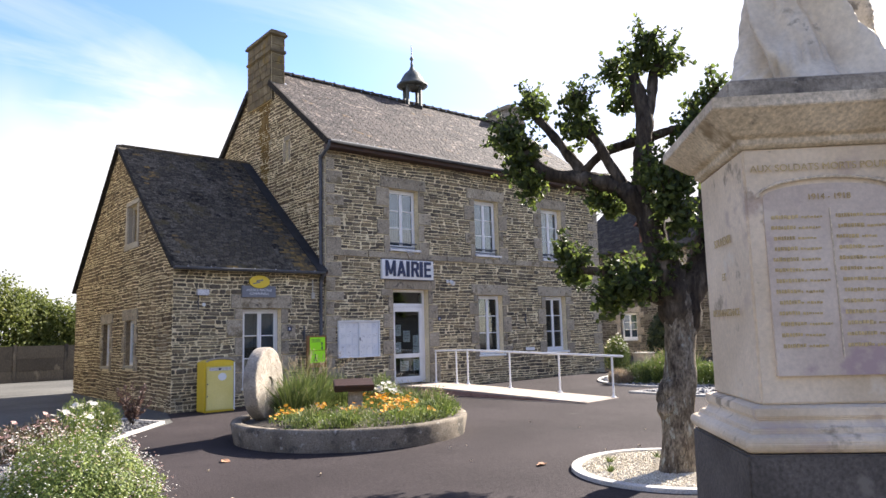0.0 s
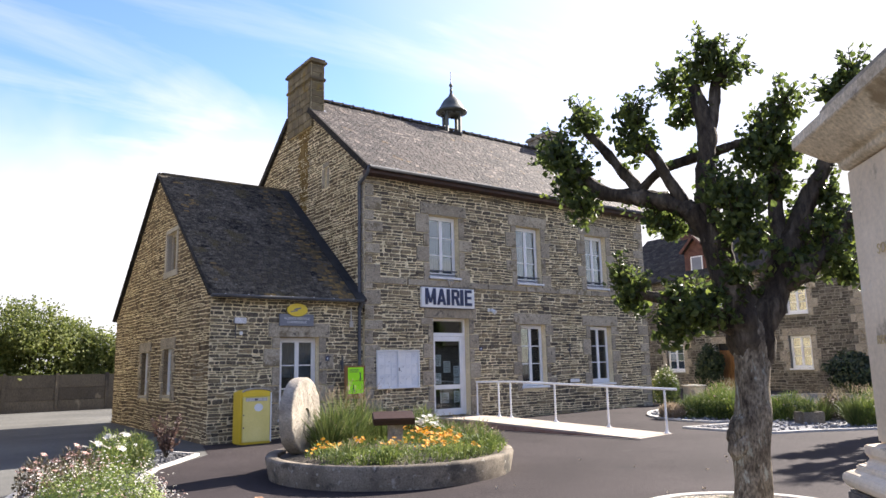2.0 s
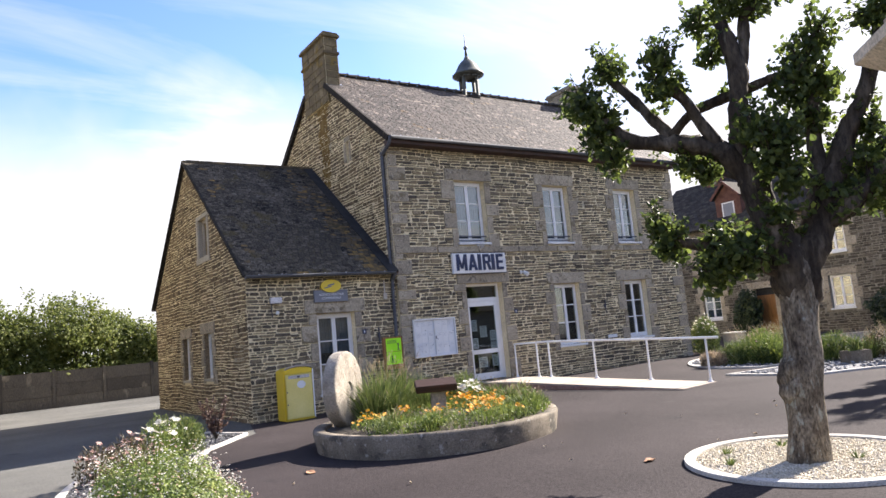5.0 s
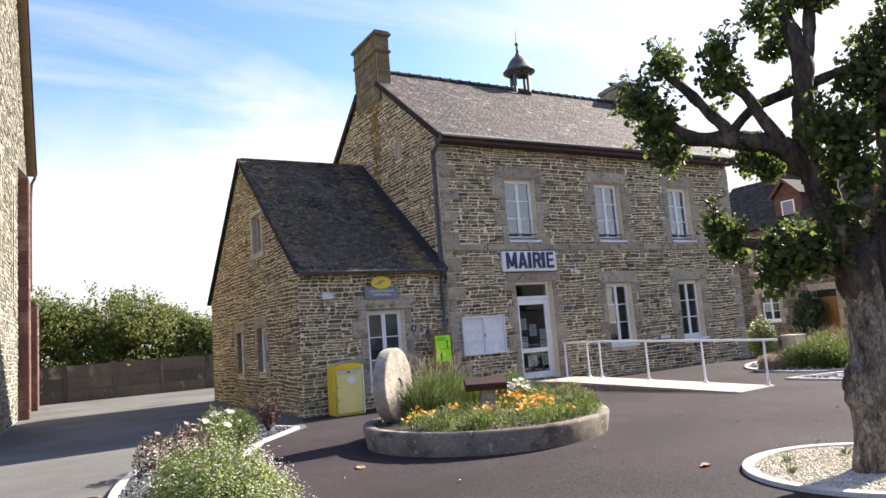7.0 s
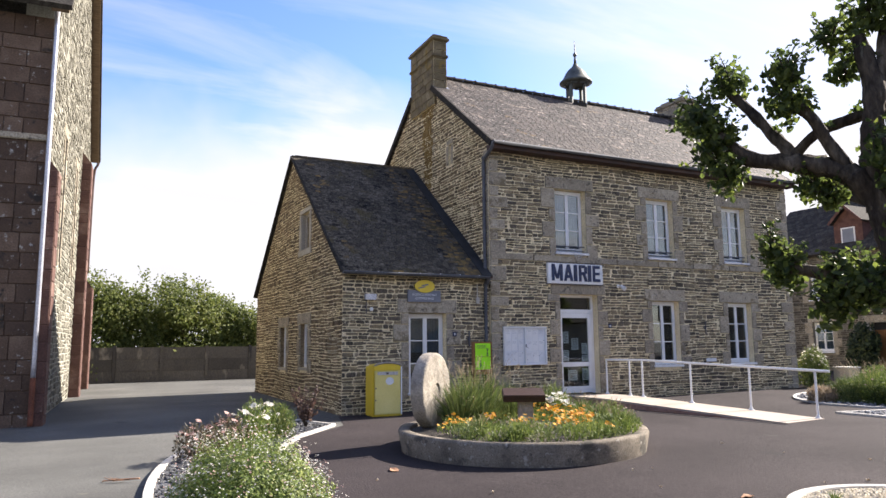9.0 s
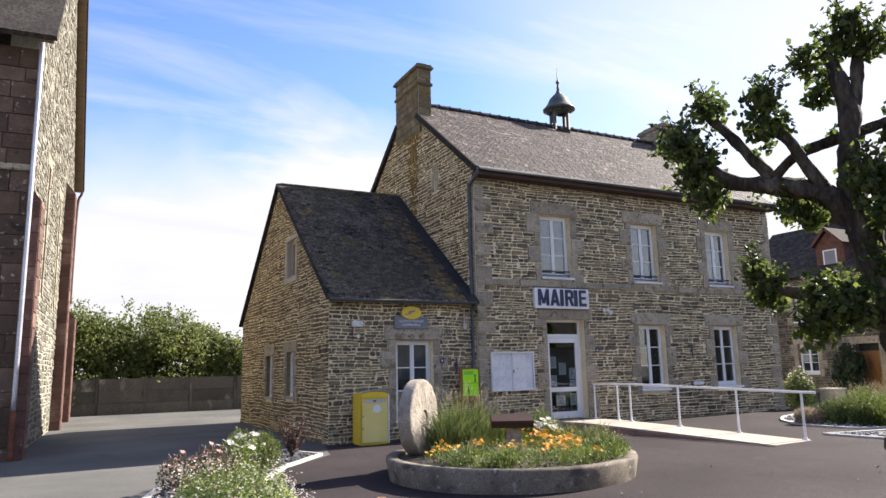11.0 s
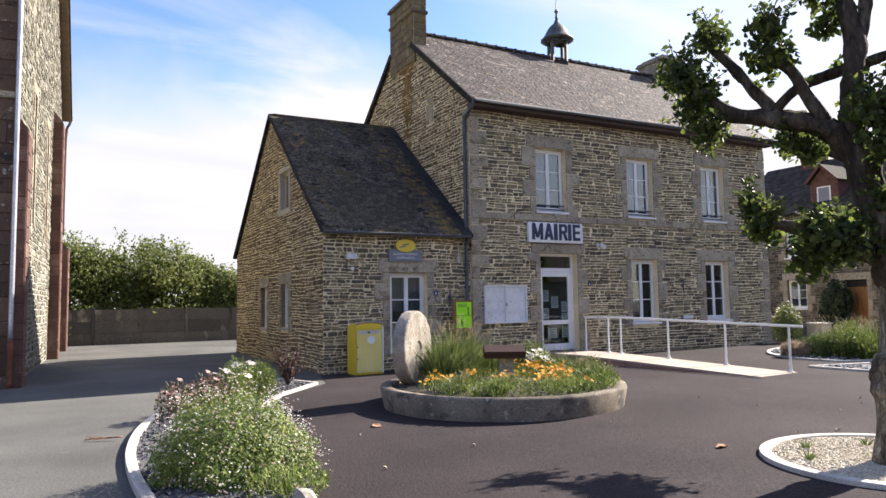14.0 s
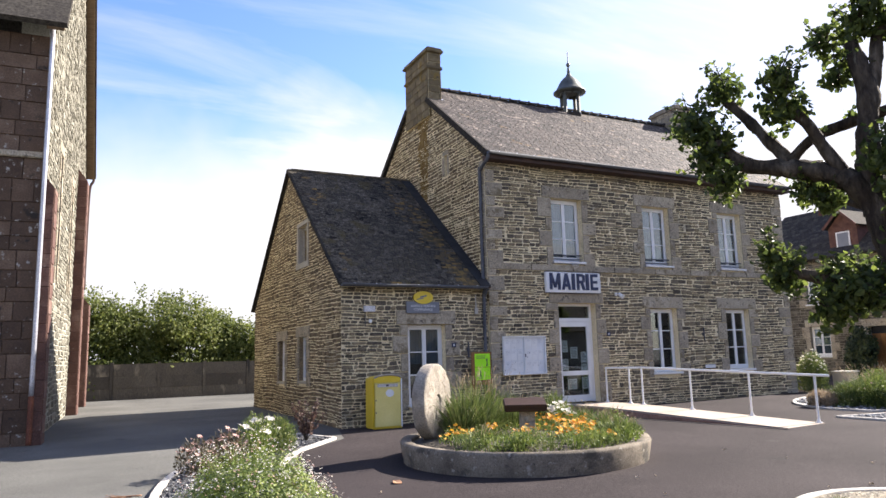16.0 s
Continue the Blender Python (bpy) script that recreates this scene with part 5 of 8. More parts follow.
def far_house():
    # x of the house runs towards -y of the square
    ops = [(-8.4, -7.3, 0.95, 2.45), (-1.45, -0.4, 1.05, 2.6), (-1.45, -0.4, 3.65, 5.1), (-8.4, -7.3, 3.6, 5.05), (-5.3, -4.2, 0.1, 2.35), (-5.2, -4.2, 3.6, 5.05)]
    # this front's shade is coloured into its mortar and stones, not the gables'
    w = wall("wall", far, pose(0, 0, 0), -12, 2.0, -0.3, lambda u: 5.95, ops, M_MORTAR_D, 0.5, label="schist rubble front, toned dark for its shade")
    blocks, holes = [], []
    for k, o in enumerate(ops):
        bl, ho = dressings(*o, 91 + k, 0.34, (0.24, 0.44))
        blocks += bl
        holes += ho
    bl, ho = quoins(2.0, -1, -0.2, 5.9, 98, (0.3, 0.5))
    lay(w, "granite_block", M_GRANITE, blocks + bl, BLOCKS, None, 160)
    pl = rubble(-12, 2.0, -0.2, lambda u: 5.9, holes + ho, (0.08, 0.16), (0.18, 0.5), 0.024, 99)
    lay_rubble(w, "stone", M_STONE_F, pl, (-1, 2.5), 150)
    for a, b, c, d in ops:
        if c < 0.5:
            dr = part("door", boxes((a, b, 0.2, 0.26, c, d - 0.35), bevel=0.01), M_WOOD, far, "varnished wooden double door")
            part("door_panel", boxes((a + 0.1, a + 0.46, 0.17, 0.2, 0.3, 0.85), (b - 0.46, b - 0.1, 0.17, 0.2, 0.3, 0.85), (a + 0.1, a + 0.46, 0.17, 0.2, 1.0, 1.85), (b - 0.46, b - 0.1, 0.17, 0.2, 1.0, 1.85), bevel=0.012), M_WOOD, dr)
            # transom is a solid board in the near-black of unlit glazing
            part("transom", boxes((a, b, 0.2, 0.26, d - 0.35, d)), M_DARK, dr)
        else:
            casement(far, pose(a + 0.01, 0.14, c + 0.01), b - a - 0.02, d - c - 0.02, curtain="full")
    # near-black board painted as the shade behind these windows
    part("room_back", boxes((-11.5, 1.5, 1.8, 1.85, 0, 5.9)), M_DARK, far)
    ln = math.hypot(4.3, 3.3)
    rf = part("roof", boxes((-12.2, 2.1, 0, 0.12, 0, ln)), M_SLATE_D, far, "dark slate roof slope")
    rf.matrix_basis = slope_pose(0, -0.3, 5.9, 4.0, 9.2)
    slates_on_far(rf, -12.2, 2.1, ln)
    rf = part("roof", boxes((-2.1, 12.2, 0, 0.12, 0, ln)), M_SLATE_D, far)
    rf.matrix_basis = pose(0, 8.3, 5.9, 0, 0, 180) @ slope_pose(0, 0, 0, 4.3, 3.3)
    bm = bmesh.new()
    for u in (-12, 1.5):
        vs = [bm.verts.new(p) for p in ((u, 0, -0.3), (u, 8, -0.3), (u, 8, 5.9), (u, 4, 9.1), (u, 0, 5.9))]
        us = [bm.verts.new(p) for p in ((u + 0.5, 0.02, -0.3), (u + 0.5, 8, -0.3), (u + 0.5, 8, 5.9), (u + 0.5, 4, 9.1), (u + 0.5, 0.02, 5.9))]
        bm.faces.new(vs)
        bm.faces.new(us[::-1])
        for i in range(5):
            bm.faces.new((vs[i], vs[(i + 1) % 5], us[(i + 1) % 5], us[i]))
    bmesh.ops.recalc_face_normals(bm, faces=bm.faces[:])
    part("gable", bm, M_MORTAR, far)
    part("chimney", boxes((-9.6, -8.7, 3.4, 4.6, 8.6, 10.6), (-9.7, -8.6, 3.3, 4.7, 10.45, 10.6), bevel=0.02), M_BRICK, far, "red brick chimney stack")
    for u in (-6.3, -1.2):
        d = part("dormer", boxes((u - 0.75, u + 0.75, 0.35, 3.0, 5.9, 7.4)), M_BRICK, far, "red brick dormer with slate gable roof")
        bm = bmesh.new()
        vs = [bm.verts.new(p) for p in ((u - 0.75, 0.35, 7.4), (u + 0.75, 0.35, 7.4), (u, 0.35, 8.15), (u - 0.75, 3.0, 7.4), (u + 0.75, 3.0, 7.4), (u, 3.0, 8.15))]
        for f in ((0, 1, 2), (3, 5, 4), (0, 2, 5, 3), (1, 4, 5, 2), (0, 3, 4, 1)):
            bm.faces.new([vs[i] for i in f])
        bmesh.ops.recalc_face_normals(bm, faces=bm.faces[:])
        part("pediment", bm, M_BRICK, d)
        for s in (-1, 1):
            e = part("dormer_roof", boxes((-0.02, 1.22, 0.1, 3.3, 0.0, 0.07)), M_SLATE_D, d)
            e.matrix_basis = pose(u, 0, 8.22, 0, 45, 0) if s > 0 else pose(u, 0, 8.22) @ Matrix.Diagonal((-1, 1, 1, 1)) @ pose(0, 0, 0, 0, 45, 0)
            e2 = part("barge", boxes((-0.02, 1.22, 0.06, 0.1, -0.06, 0.075)), M_BRICK, d, "reddish barge board")
            e2.matrix_basis = e.matrix_basis
        wn = part("window", boxes((u - 0.36, u + 0.36, 0.31, 0.36, 6.15, 6.21), (u - 0.36, u + 0.36, 0.31, 0.36, 7.09, 7.15), (u - 0.36, u - 0.30, 0.31, 0.36, 6.21, 7.09), (u + 0.30, u + 0.36, 0.31, 0.36, 6.21, 7.09)), M_WHITE, d)
        part("dormer_pane", boxes((u - 0.3, u + 0.3, 0.32, 0.345, 6.21, 7.09)), M_GREY_SIGN, d)
    # neighbouring ochre building
    w2 = wall("wall", far, pose(0, -0.02, 0), 2.0, 12, -0.3, lambda u: 6.6, [(4.2, 5.2, 3.6, 5.0), (4.2, 5.2, 0.9, 2.5)], M_MORTAR, 0.5, label="ochre rubble wall of the adjoining house")
    lay(w2, "quoin", M_GRANITE_L, quoins(2.0, 1, -0.2, 6.5, 97, (0.25, 0.42))[0], BLOCKS, None, 40)
    lay_rubble(w2, "stone", M_OCHRE, rubble(2.45, 12, -0.2, lambda u: 6.5, [(4.2, 5.2, 3.6, 5.0), (4.2, 5.2, 0.9, 2.5)], (0.12, 0.2), (0.2, 0.5), 0.024, 96), (2.5, 3), 0)
    part("room_back", boxes((2.1, 11.5, 0.6, 0.65, 0, 6.5)), M_DARK, far)
    part("roof", boxes((1.9, 12.2, -0.3, 8, 6.6, 6.8)), M_SLATE_D, far)


def slates_on_far(roof, u0, u1, ln):
    r = random.Random(33)
    pls = []
    for j in range(int(ln / 0.2)):
        u = u0 + (0.13 if j % 2 else 0)
        while u < u1 - 0.26:
            pls.append((u + 0.13, -0.004, j * 0.2 + 0.11, 0.25, 0.016 + 0.008 * r.random(), 0.22))
            u += 0.26
    lay(roof, "slate", M_SLATE_D, pls, SLATES, None, 0)


far_house()

# ---- boundary wall and trees behind ----


def back_wall():
    w = tagged(part("wall_back", boxes((-11.5, 14, 0.05, 0.10, -0.2, 1.48)), M_PANEL, None), "stained precast concrete panel wall", "wall", "", "structure")
    w.matrix_basis = pose(0, 19.2, 0, 0, 0, -4)
    r = random.Random(4)
    for i in range(13):
        x = -11.5 + i * 2.0
        part("post", boxes((x - 0.07, x + 0.07, -0.03, 0.14, -0.2, 1.55), bevel=0.01), M_PANEL, w)
        for k in range(3):
            part("panel", boxes((x + 0.075, x + 1.925, 0.0, 0.05, -0.15 + k * 0.54, 0.38 + k * 0.54), bevel=0.008), M_PANEL, w)


back_wall()


def broad_tree(x, y, h, rad, seed, count=2600):
    r = random.Random(seed)
    z0 = ground_z(x)
    t = thing("tree", pose(x, y, z0), "dense green broadleaf tree behind the panel wall", "tree", "trees behind the wall")
    vs, fs = tube(*smooth_line([(0, 0, -0.1), (0.05, 0.1, h * 0.3), (-0.1, 0, h * 0.6), (0, 0.1, h * 0.85)], [0.16, 0.12, 0.08, 0.03]), 8)
    add("trunk", mesh_of("trunk", vs, fs, M_BARK, True), t)
    hp = Heap()
    for _ in range(9):
        a, k = r.uniform(0, 6.28), rad * r.uniform(0.2, 0.75)
        clump(hp, (math.cos(a) * k, math.sin(a) * k, h * r.uniform(0.28, 0.82)), rad * r.uniform(0.4, 0.62), count // 9, 0.14, r)
    clump(hp, (0, 0, h * 0.5), rad * 0.9, count // 5, 0.15, r, h * 0.45 / rad)
    clump(hp, (0, -0.3, h * 0.22), rad * 1.15, count // 4, 0.16, r, 0.55)
    for _ in range(14):
        a, k = r.uniform(0, 6.28), rad * r.uniform(0.1, 0.6)
        p = Vector((math.cos(a) * k, math.sin(a) * k, h * r.uniform(0.75, 0.92)))
        for j in range(7):
            leaf_heap(hp, p + Vector((r.uniform(-0.1, 0.1), r.uniform(-0.1, 0.1), j * 0.09)), 0.13, (r.uniform(-1, 1), r.uniform(-1, 1), 0.5), r)
    add("crown", hp.mesh("crown", M_LEAF_FAR), t)


for k, (x, y, h, rad) in enumerate(((-10.2, 23.5, 5.7, 1.9), (-7.8, 22.2, 4.3, 1.7), (-6.0, 23.0, 4.6, 1.8), (-4.3, 22.0, 4.3, 1.6), (-2.6, 22.6, 3.6, 1.6), (-0.6, 22.4, 3.1, 1.6), (1.6, 22.6, 3.2, 1.7), (-12.5, 23, 5.0, 2.0))):
    broad_tree(x, y, h * 1.22, rad * 1.08, 100 + k, 6400)

# ---- things on the walls ----


def text_mesh(body, size, depth, material, name="lettering", bold=0.0):
    cu = bpy.data.curves.new(name, "FONT")
    cu.body, cu.size, cu.extrude, cu.align_x, cu.offset = body, size, depth, "CENTER", bold
    tmp = bpy.data.objects.new(name, cu)
    scene.collection.objects.link(tmp)
    me = bpy.data.meshes.new_from_object(tmp)
    bpy.data.objects.remove(tmp)
    bpy.data.curves.remove(cu)
    me.materials.clear()
    me.materials.append(material)
    return me


def letter_mesh(ch, w, h):
    """A broad block capital from straight strokes; x across, z up, front towards -y."""
    def bar(a, b, c, d):
        return [(a, c), (b, c), (b, d), (a, d)]
    strokes = {"M": [bar(0, 0.23, 0, 1), bar(0.77, 1, 0, 1), [(0.41, 0.12), (0.56, 0.12), (0.25, 1), (0.02, 1)], [(0.44, 0.12), (0.59, 0.12), (0.98, 1), (0.75, 1)]],
               "A": [[(0, 0), (0.26, 0), (0.63, 1), (0.36, 1)], [(0.74, 0), (1, 0), (0.64, 1), (0.37, 1)], bar(0.26, 0.74, 0.18, 0.36)],
               "I": [bar(0, 1, 0, 1)],
               "R": [bar(0, 0.28, 0, 1), bar(0.2, 0.78, 0.82, 1), bar(0.2, 0.78, 0.40, 0.58), bar(0.70, 0.97, 0.48, 0.92), [(0.72, 0), (1.02, 0), (0.74, 0.46), (0.46, 0.46)]],
               "E": [bar(0, 0.30, 0, 1), bar(0.2, 1, 0.82, 1), bar(0.2, 0.92, 0.42, 0.58), bar(0.2, 1, 0, 0.18)]}[ch]
    hp = Heap()
    for k, q in enumerate(strokes):
        y = -0.024 - 0.002 * k
        hp.put([(a * w, y, b * h) for a, b in q] + [(a * w, 0.0, b * h) for a, b in q], [(0, 1, 2, 3)] + [(i, i + 4, (i + 1) % 4 + 4, (i + 1) % 4) for i in range(4)])
    return hp.mesh("letter", M_BLUE)


def town_sign():
    t = thing("sign", pose(3.53, -0.02, 3.455), "white town hall sign with raised blue capitals", "sign")
    part("panel", boxes((-0.93, 0.93, -0.10, 0.0, -0.31, 0.25), bevel=0.012), M_WHITE, t)
    part("edge", boxes((-0.95, 0.95, -0.06, -0.03, -0.328, -0.312), (-0.95, 0.95, -0.06, -0.03, 0.252, 0.268)), M_BLUE, t)
    x = -0.84
    for ch, w in zip("MAIRIE", (0.42, 0.36, 0.17, 0.33, 0.17, 0.29)):
        add("letter", letter_mesh(ch, w * 0.84 if ch != "I" else w * 0.62, 0.455), t, pose(x + w * 0.05, -0.101, -0.235), "raised blue letter " + ch)
        x += w * 0.965
    part("patch", boxes((0.80, 0.925, -0.106, -0.101, -0.19, 0.08)), M_PAPER, t, "bright white patch at the panel's end")
    # small floodlight over the sign
    f = thing("floodlight", pose(3.62, -0.07, 3.80), "small pale floodlight bracket above the sign", "lamp")
    bm = bmesh.new()
    for a in (-0.10, 0.0, 0.10):
        cyl(bm, (0, 0.02, 0), (a, -0.06, 0.13), 0.018, 0.03, 8)
    part("head", bm, M_CONCRETE, f)


town_sign()


def post_sign():
    t = thing("post_sign", pose(-1.05, AY - 0.02, 2.74), "grey postal agency panel with yellow oval above", "sign")
    part("panel", boxes((-0.45, 0.45, -0.06, 0.0, -0.17, 0.12), bevel=0.006), M_GREY_SIGN, t)
    vs, fs = [], []
    n = 28
    for y in (-0.09, -0.05):
        for i in range(n):
            a = 2 * math.pi * i / n
            vs.append((0.27 * math.cos(a), y, 0.22 + 0.16 * math.sin(a)))
    fs = [tuple(range(n)), tuple(range(2 * n - 1, n - 1, -1))] + [(i, n + i, n + (i + 1) % n, (i + 1) % n) for i in range(n)]
    o = add("oval", mesh_of("oval", vs, fs, M_YELLOW), t, None, "yellow oval emblem")
    bm = bmesh.new()
    box(bm, -0.14, 0.05, -0.10, -0.088, 0.19, 0.215, 0.0, pose(0, 0, 0, 0, -12, 0))
    box(bm, -0.04, 0.14, -0.10, -0.088, 0.225, 0.26, 0.0, pose(0, 0, 0, 0, -12, 0))
    part("emblem_bar", bm, M_GREY_SIGN, o)
    for body, z in (("AGENCE POSTALE", -0.015), ("COMMUNALE", -0.105)):
        add("lettering", text_mesh(body, 0.082, 0.002, M_PAPER), t, pose(0, -0.063, z, 90, 0, 0), "small white capitals")


post_sign()


def notice_board():
    t = thing("notice_board", pose(1.18, -0.02, 0.965), "white two-door glazed notice board with pinned papers", "notice board")
    part("frame", boxes((0, 1.34, -0.07, 0.0, 0, 0.035), (0, 1.34, -0.07, 0.0, 0.97, 1.005), (0, 0.035, -0.07, 0.0, 0.035, 0.97), (1.305, 1.34, -0.07, 0.0, 0.035, 0.97), (0.65, 0.69, -0.07, 0.0, 0.035, 0.97), bevel=0.005), M_WHITE, t)
    part("backing", boxes((0.03, 1.31, -0.02, 0.0, 0.03, 0.975)), M_PAPER, t)
    r = random.Random(12)
    for bx in (0.07, 0.72):
        for i in range(3):
            for j in range(3):
                x, z = bx + i * 0.19 + r.uniform(-0.012, 0.012), 0.07 + j * 0.3 + r.uniform(-0.01, 0.01)
                p = part("paper", boxes((x, x + 0.175, -0.026, -0.022, z, z + 0.27)), M_WHITE if r.random() < 0.5 else M_PAPER, t)
                part("text_block", boxes(*[(x + 0.02, x + 0.155 - r.uniform(0, 0.06), -0.0285, -0.0265, z + 0.235 - k * 0.028, z + 0.2435 - k * 0.028) for k in range(r.randrange(2, 5))]), M_FAINT, p)
    for x, z in [(bx + r.uniform(0, 0.55), r.uniform(0.1, 0.93)) for bx in (0.06, 0.71) for _ in range(7)]:
        part("pin", boxes((x, x + 0.014, -0.034, -0.027, z, z + 0.014)), M_INK, t)
    part("latch", boxes((0.655, 0.685, -0.082, -0.07, 0.46, 0.54), bevel=0.004), M_ZINC, t)


notice_board()


def poster_stand():
    t = thing("poster_board", pose(0.12, -0.28, -0.08), "wooden board on posts with fluorescent green notices", "notice board")
    part("board", boxes((0, 0.58, 0.0, 0.03, 0.85, 1.66), bevel=0.006), M_WOOD, t)
    for x in (0.05, 0.48):
        part("leg", boxes((x, x + 0.05, 0.031, 0.07, -0.02, 1.6), bevel=0.005), M_WOOD, t)
    for za, zb in ((0.97, 1.28), (1.29, 1.62)):
        part("notice", boxes((0.09, 0.53, -0.006, 0.0, za, zb)), M_GREEN_P, t, "fluorescent green paper notice")
    bm = bmesh.new()
    for x, z, a in ((0.22, 1.0, 8), (0.28, 1.0, -14), (0.42, 1.30, 10), (0.46, 1.30, -12)):
        box(bm, -0.008, 0.008, -0.009, -0.0065, 0, 0.2, 0, pose(x, 0, z, 0, a, 0))
    part("text_block", bm, M_INK, t)
    part("text_block", boxes(*[(0.13, 0.40, -0.009, -0.0065, 1.56 - k * 0.03, 1.57 - k * 0.03) for k in range(3)]), M_INK, t)


poster_stand()


def mailbox():
    t = thing("mailbox", pose(-2.66, -0.68, ground_z(-2.3) + 0.006), "yellow enamelled steel street mailbox", "mailbox")
    W, D, H = 0.72, 0.5, 1.13
    part("body", boxes((0, W, 0.0, D, 0, H), bevel=0.02), M_YELLOW, t)
    # door takes the paler yellow that paints light on the front
    part("front_door", boxes((0.03, W - 0.05, -0.016, 0.0, 0.05, H - 0.10), bevel=0.008), M_YELLOW_P, t, "yellow door, coloured paler for the light on it")
    part("edge_strip", boxes((W - 0.045, W - 0.015, -0.022, 0.0, 0.03, H - 0.02), bevel=0.006), M_WHITE, t)
    part("slot_plate", boxes((0.10, W - 0.12, -0.022, -0.016, H - 0.20, H - 0.13), bevel=0.003), M_ZINC_L, t, "grey metal slot plate")
    part("lock", boxes((0.31, 0.37, -0.026, -0.022, H - 0.185, H - 0.145)), M_INK, t)
    vs, fs = [], []
    n = 24
    for y in (-0.021, -0.016):
        for i in range(n):
            a = 2 * math.pi * i / n
            vs.append((0.40 + 0.10 * math.cos(a), y, H - 0.34 + 0.085 * math.sin(a)))
    fs = [tuple(range(n)), tuple(range(2 * n - 1, n - 1, -1))] + [(i, n + i, n + (i + 1) % n, (i + 1) % n) for i in range(n)]
    add("oval_plate", mesh_of("oval_plate", vs, fs, M_PAPER), t, None, "white oval plate")
    # arched hood rim
    pts = [(0.04 + (W - 0.05) * i / 12, 0.03, H + 0.07 * math.sin(math.pi * i / 12) ** 0.5) for i in range(13)]
    vs, fs = tube(pts, [0.024] * 13, 8)
    add("hood_rim", mesh_of("hood_rim", vs, fs, M_MILL_L, True), t, None, "pale arched hood rim")
    vs, fs = [], []
    for y in (0.03, D - 0.02):
        for i in range(13):
            vs.append((0.04 + (W - 0.05) * i / 12, y, H - 0.01 + 0.07 * math.sin(math.pi * i / 12) ** 0.5))
        vs += [(W - 0.01, y, H - 0.02), (0.04, y, H - 0.02)]
    k = 15
    fs = [tuple(range(k)), tuple(range(2 * k - 1, k - 1, -1))] + [(i, k + i, k + (i + 1) % k, (i + 1) % k) for i in range(k)]
    add("hood", mesh_of("hood", vs, fs, M_YELLOW), t)
    for z in (0.35, 0.62):
        part("hinge", boxes((0.05, 0.075, -0.022, -0.016, z, z + 0.03)), M_INK, t)


mailbox()


def small_plate(name, x, y, z, w, h, label):
    t = thing(name, pose(x, y, z), label, "plate")
    part("plate", boxes((0, w, -0.012, 0, 0, h), bevel=0.002), M_BLUE, t)
    part("bar", boxes((w * 0.35, w * 0.65, -0.015, -0.0122, h * 0.25, h * 0.75)), M_PAPER, t)


small_plate("house_plate", 4.64, -0.05, 1.94, 0.12, 0.11, "small dark blue enamel number plate")
small_plate("house_plate", -0.26, AY - 0.05, 1.72, 0.11, 0.11, "small dark blue enamel number plate")


def wall_lamp(x, y, z, label):
    t = thing("wall_lamp", pose(x, y, z), label, "lamp", "lamps on the wall")
    part("bracket", boxes((-0.04, 0.04, -0.03, 0.0, -0.05, 0.05), bevel=0.006), M_WHITE, t)
    bm = bmesh.new()
    cyl(bm, (0, -0.02, 0), (0.03, -0.12, -0.02), 0.02, None, 8)
    cyl(bm, (0.03, -0.10, 0.0), (0.06, -0.24, -0.09), 0.045, 0.065, 12)
    part("head", bm, M_WHITE, t)


wall_lamp(5.05, -0.04, 3.13, "small white sensor lamp on the wall")
t = thing("alarm_box", pose(-2.48, AY - 0.04, 2.66), "small grey box with cable on the wall", "box")
part("case", boxes((-0.14, 0.14, -0.10, 0, -0.06, 0.08), bevel=0.01), M_ZINC_L, t)
part("cable", boxes((-0.10, -0.08, -0.015, 0, -0.40, -0.06)), M_INK, t)
part("sensor", boxes((0.0, 0.07, -0.06, 0, -0.32, -0.24), bevel=0.01), M_WHITE, t)
t = thing("vent_plate", pose(8.35, -0.05, 0.93), "small white vent plate below the window", "vent")
part("plate", boxes((0, 0.42, -0.02, 0, 0, 0.10), bevel=0.006), M_PAPER, t)



def wall_tie(x, y, z):
    t = thing("wall_tie", pose(x, y, z), "dark wrought-iron tie bar fixed to the rubble wall", "wall tie", "iron ties on the walls")
    part("bar", boxes((-0.018, 0.018, -0.05, -0.02, -0.20, 0.20), bevel=0.006), M_INK, t)
    part("plate", boxes((-0.05, 0.05, -0.022, 0.0, -0.05, 0.05), bevel=0.006), M_INK, t)


wall_tie(0.22, AY - 0.005, 1.66)
wall_tie(8.42, -0.005, 1.95)
t = thing("junction_box", pose(0.48, AY - 0.02, 2.64), "small cream junction box on the wall", "box")
part("case", boxes((-0.05, 0.05, -0.05, 0.0, -0.08, 0.08), bevel=0.01), M_CONCRETE, t)
part("conduit", boxes((-0.012, 0.012, -0.02, 0.0, 0.08, 0.42)), M_CONCRETE, t)

# ---- ramp and handrail ----


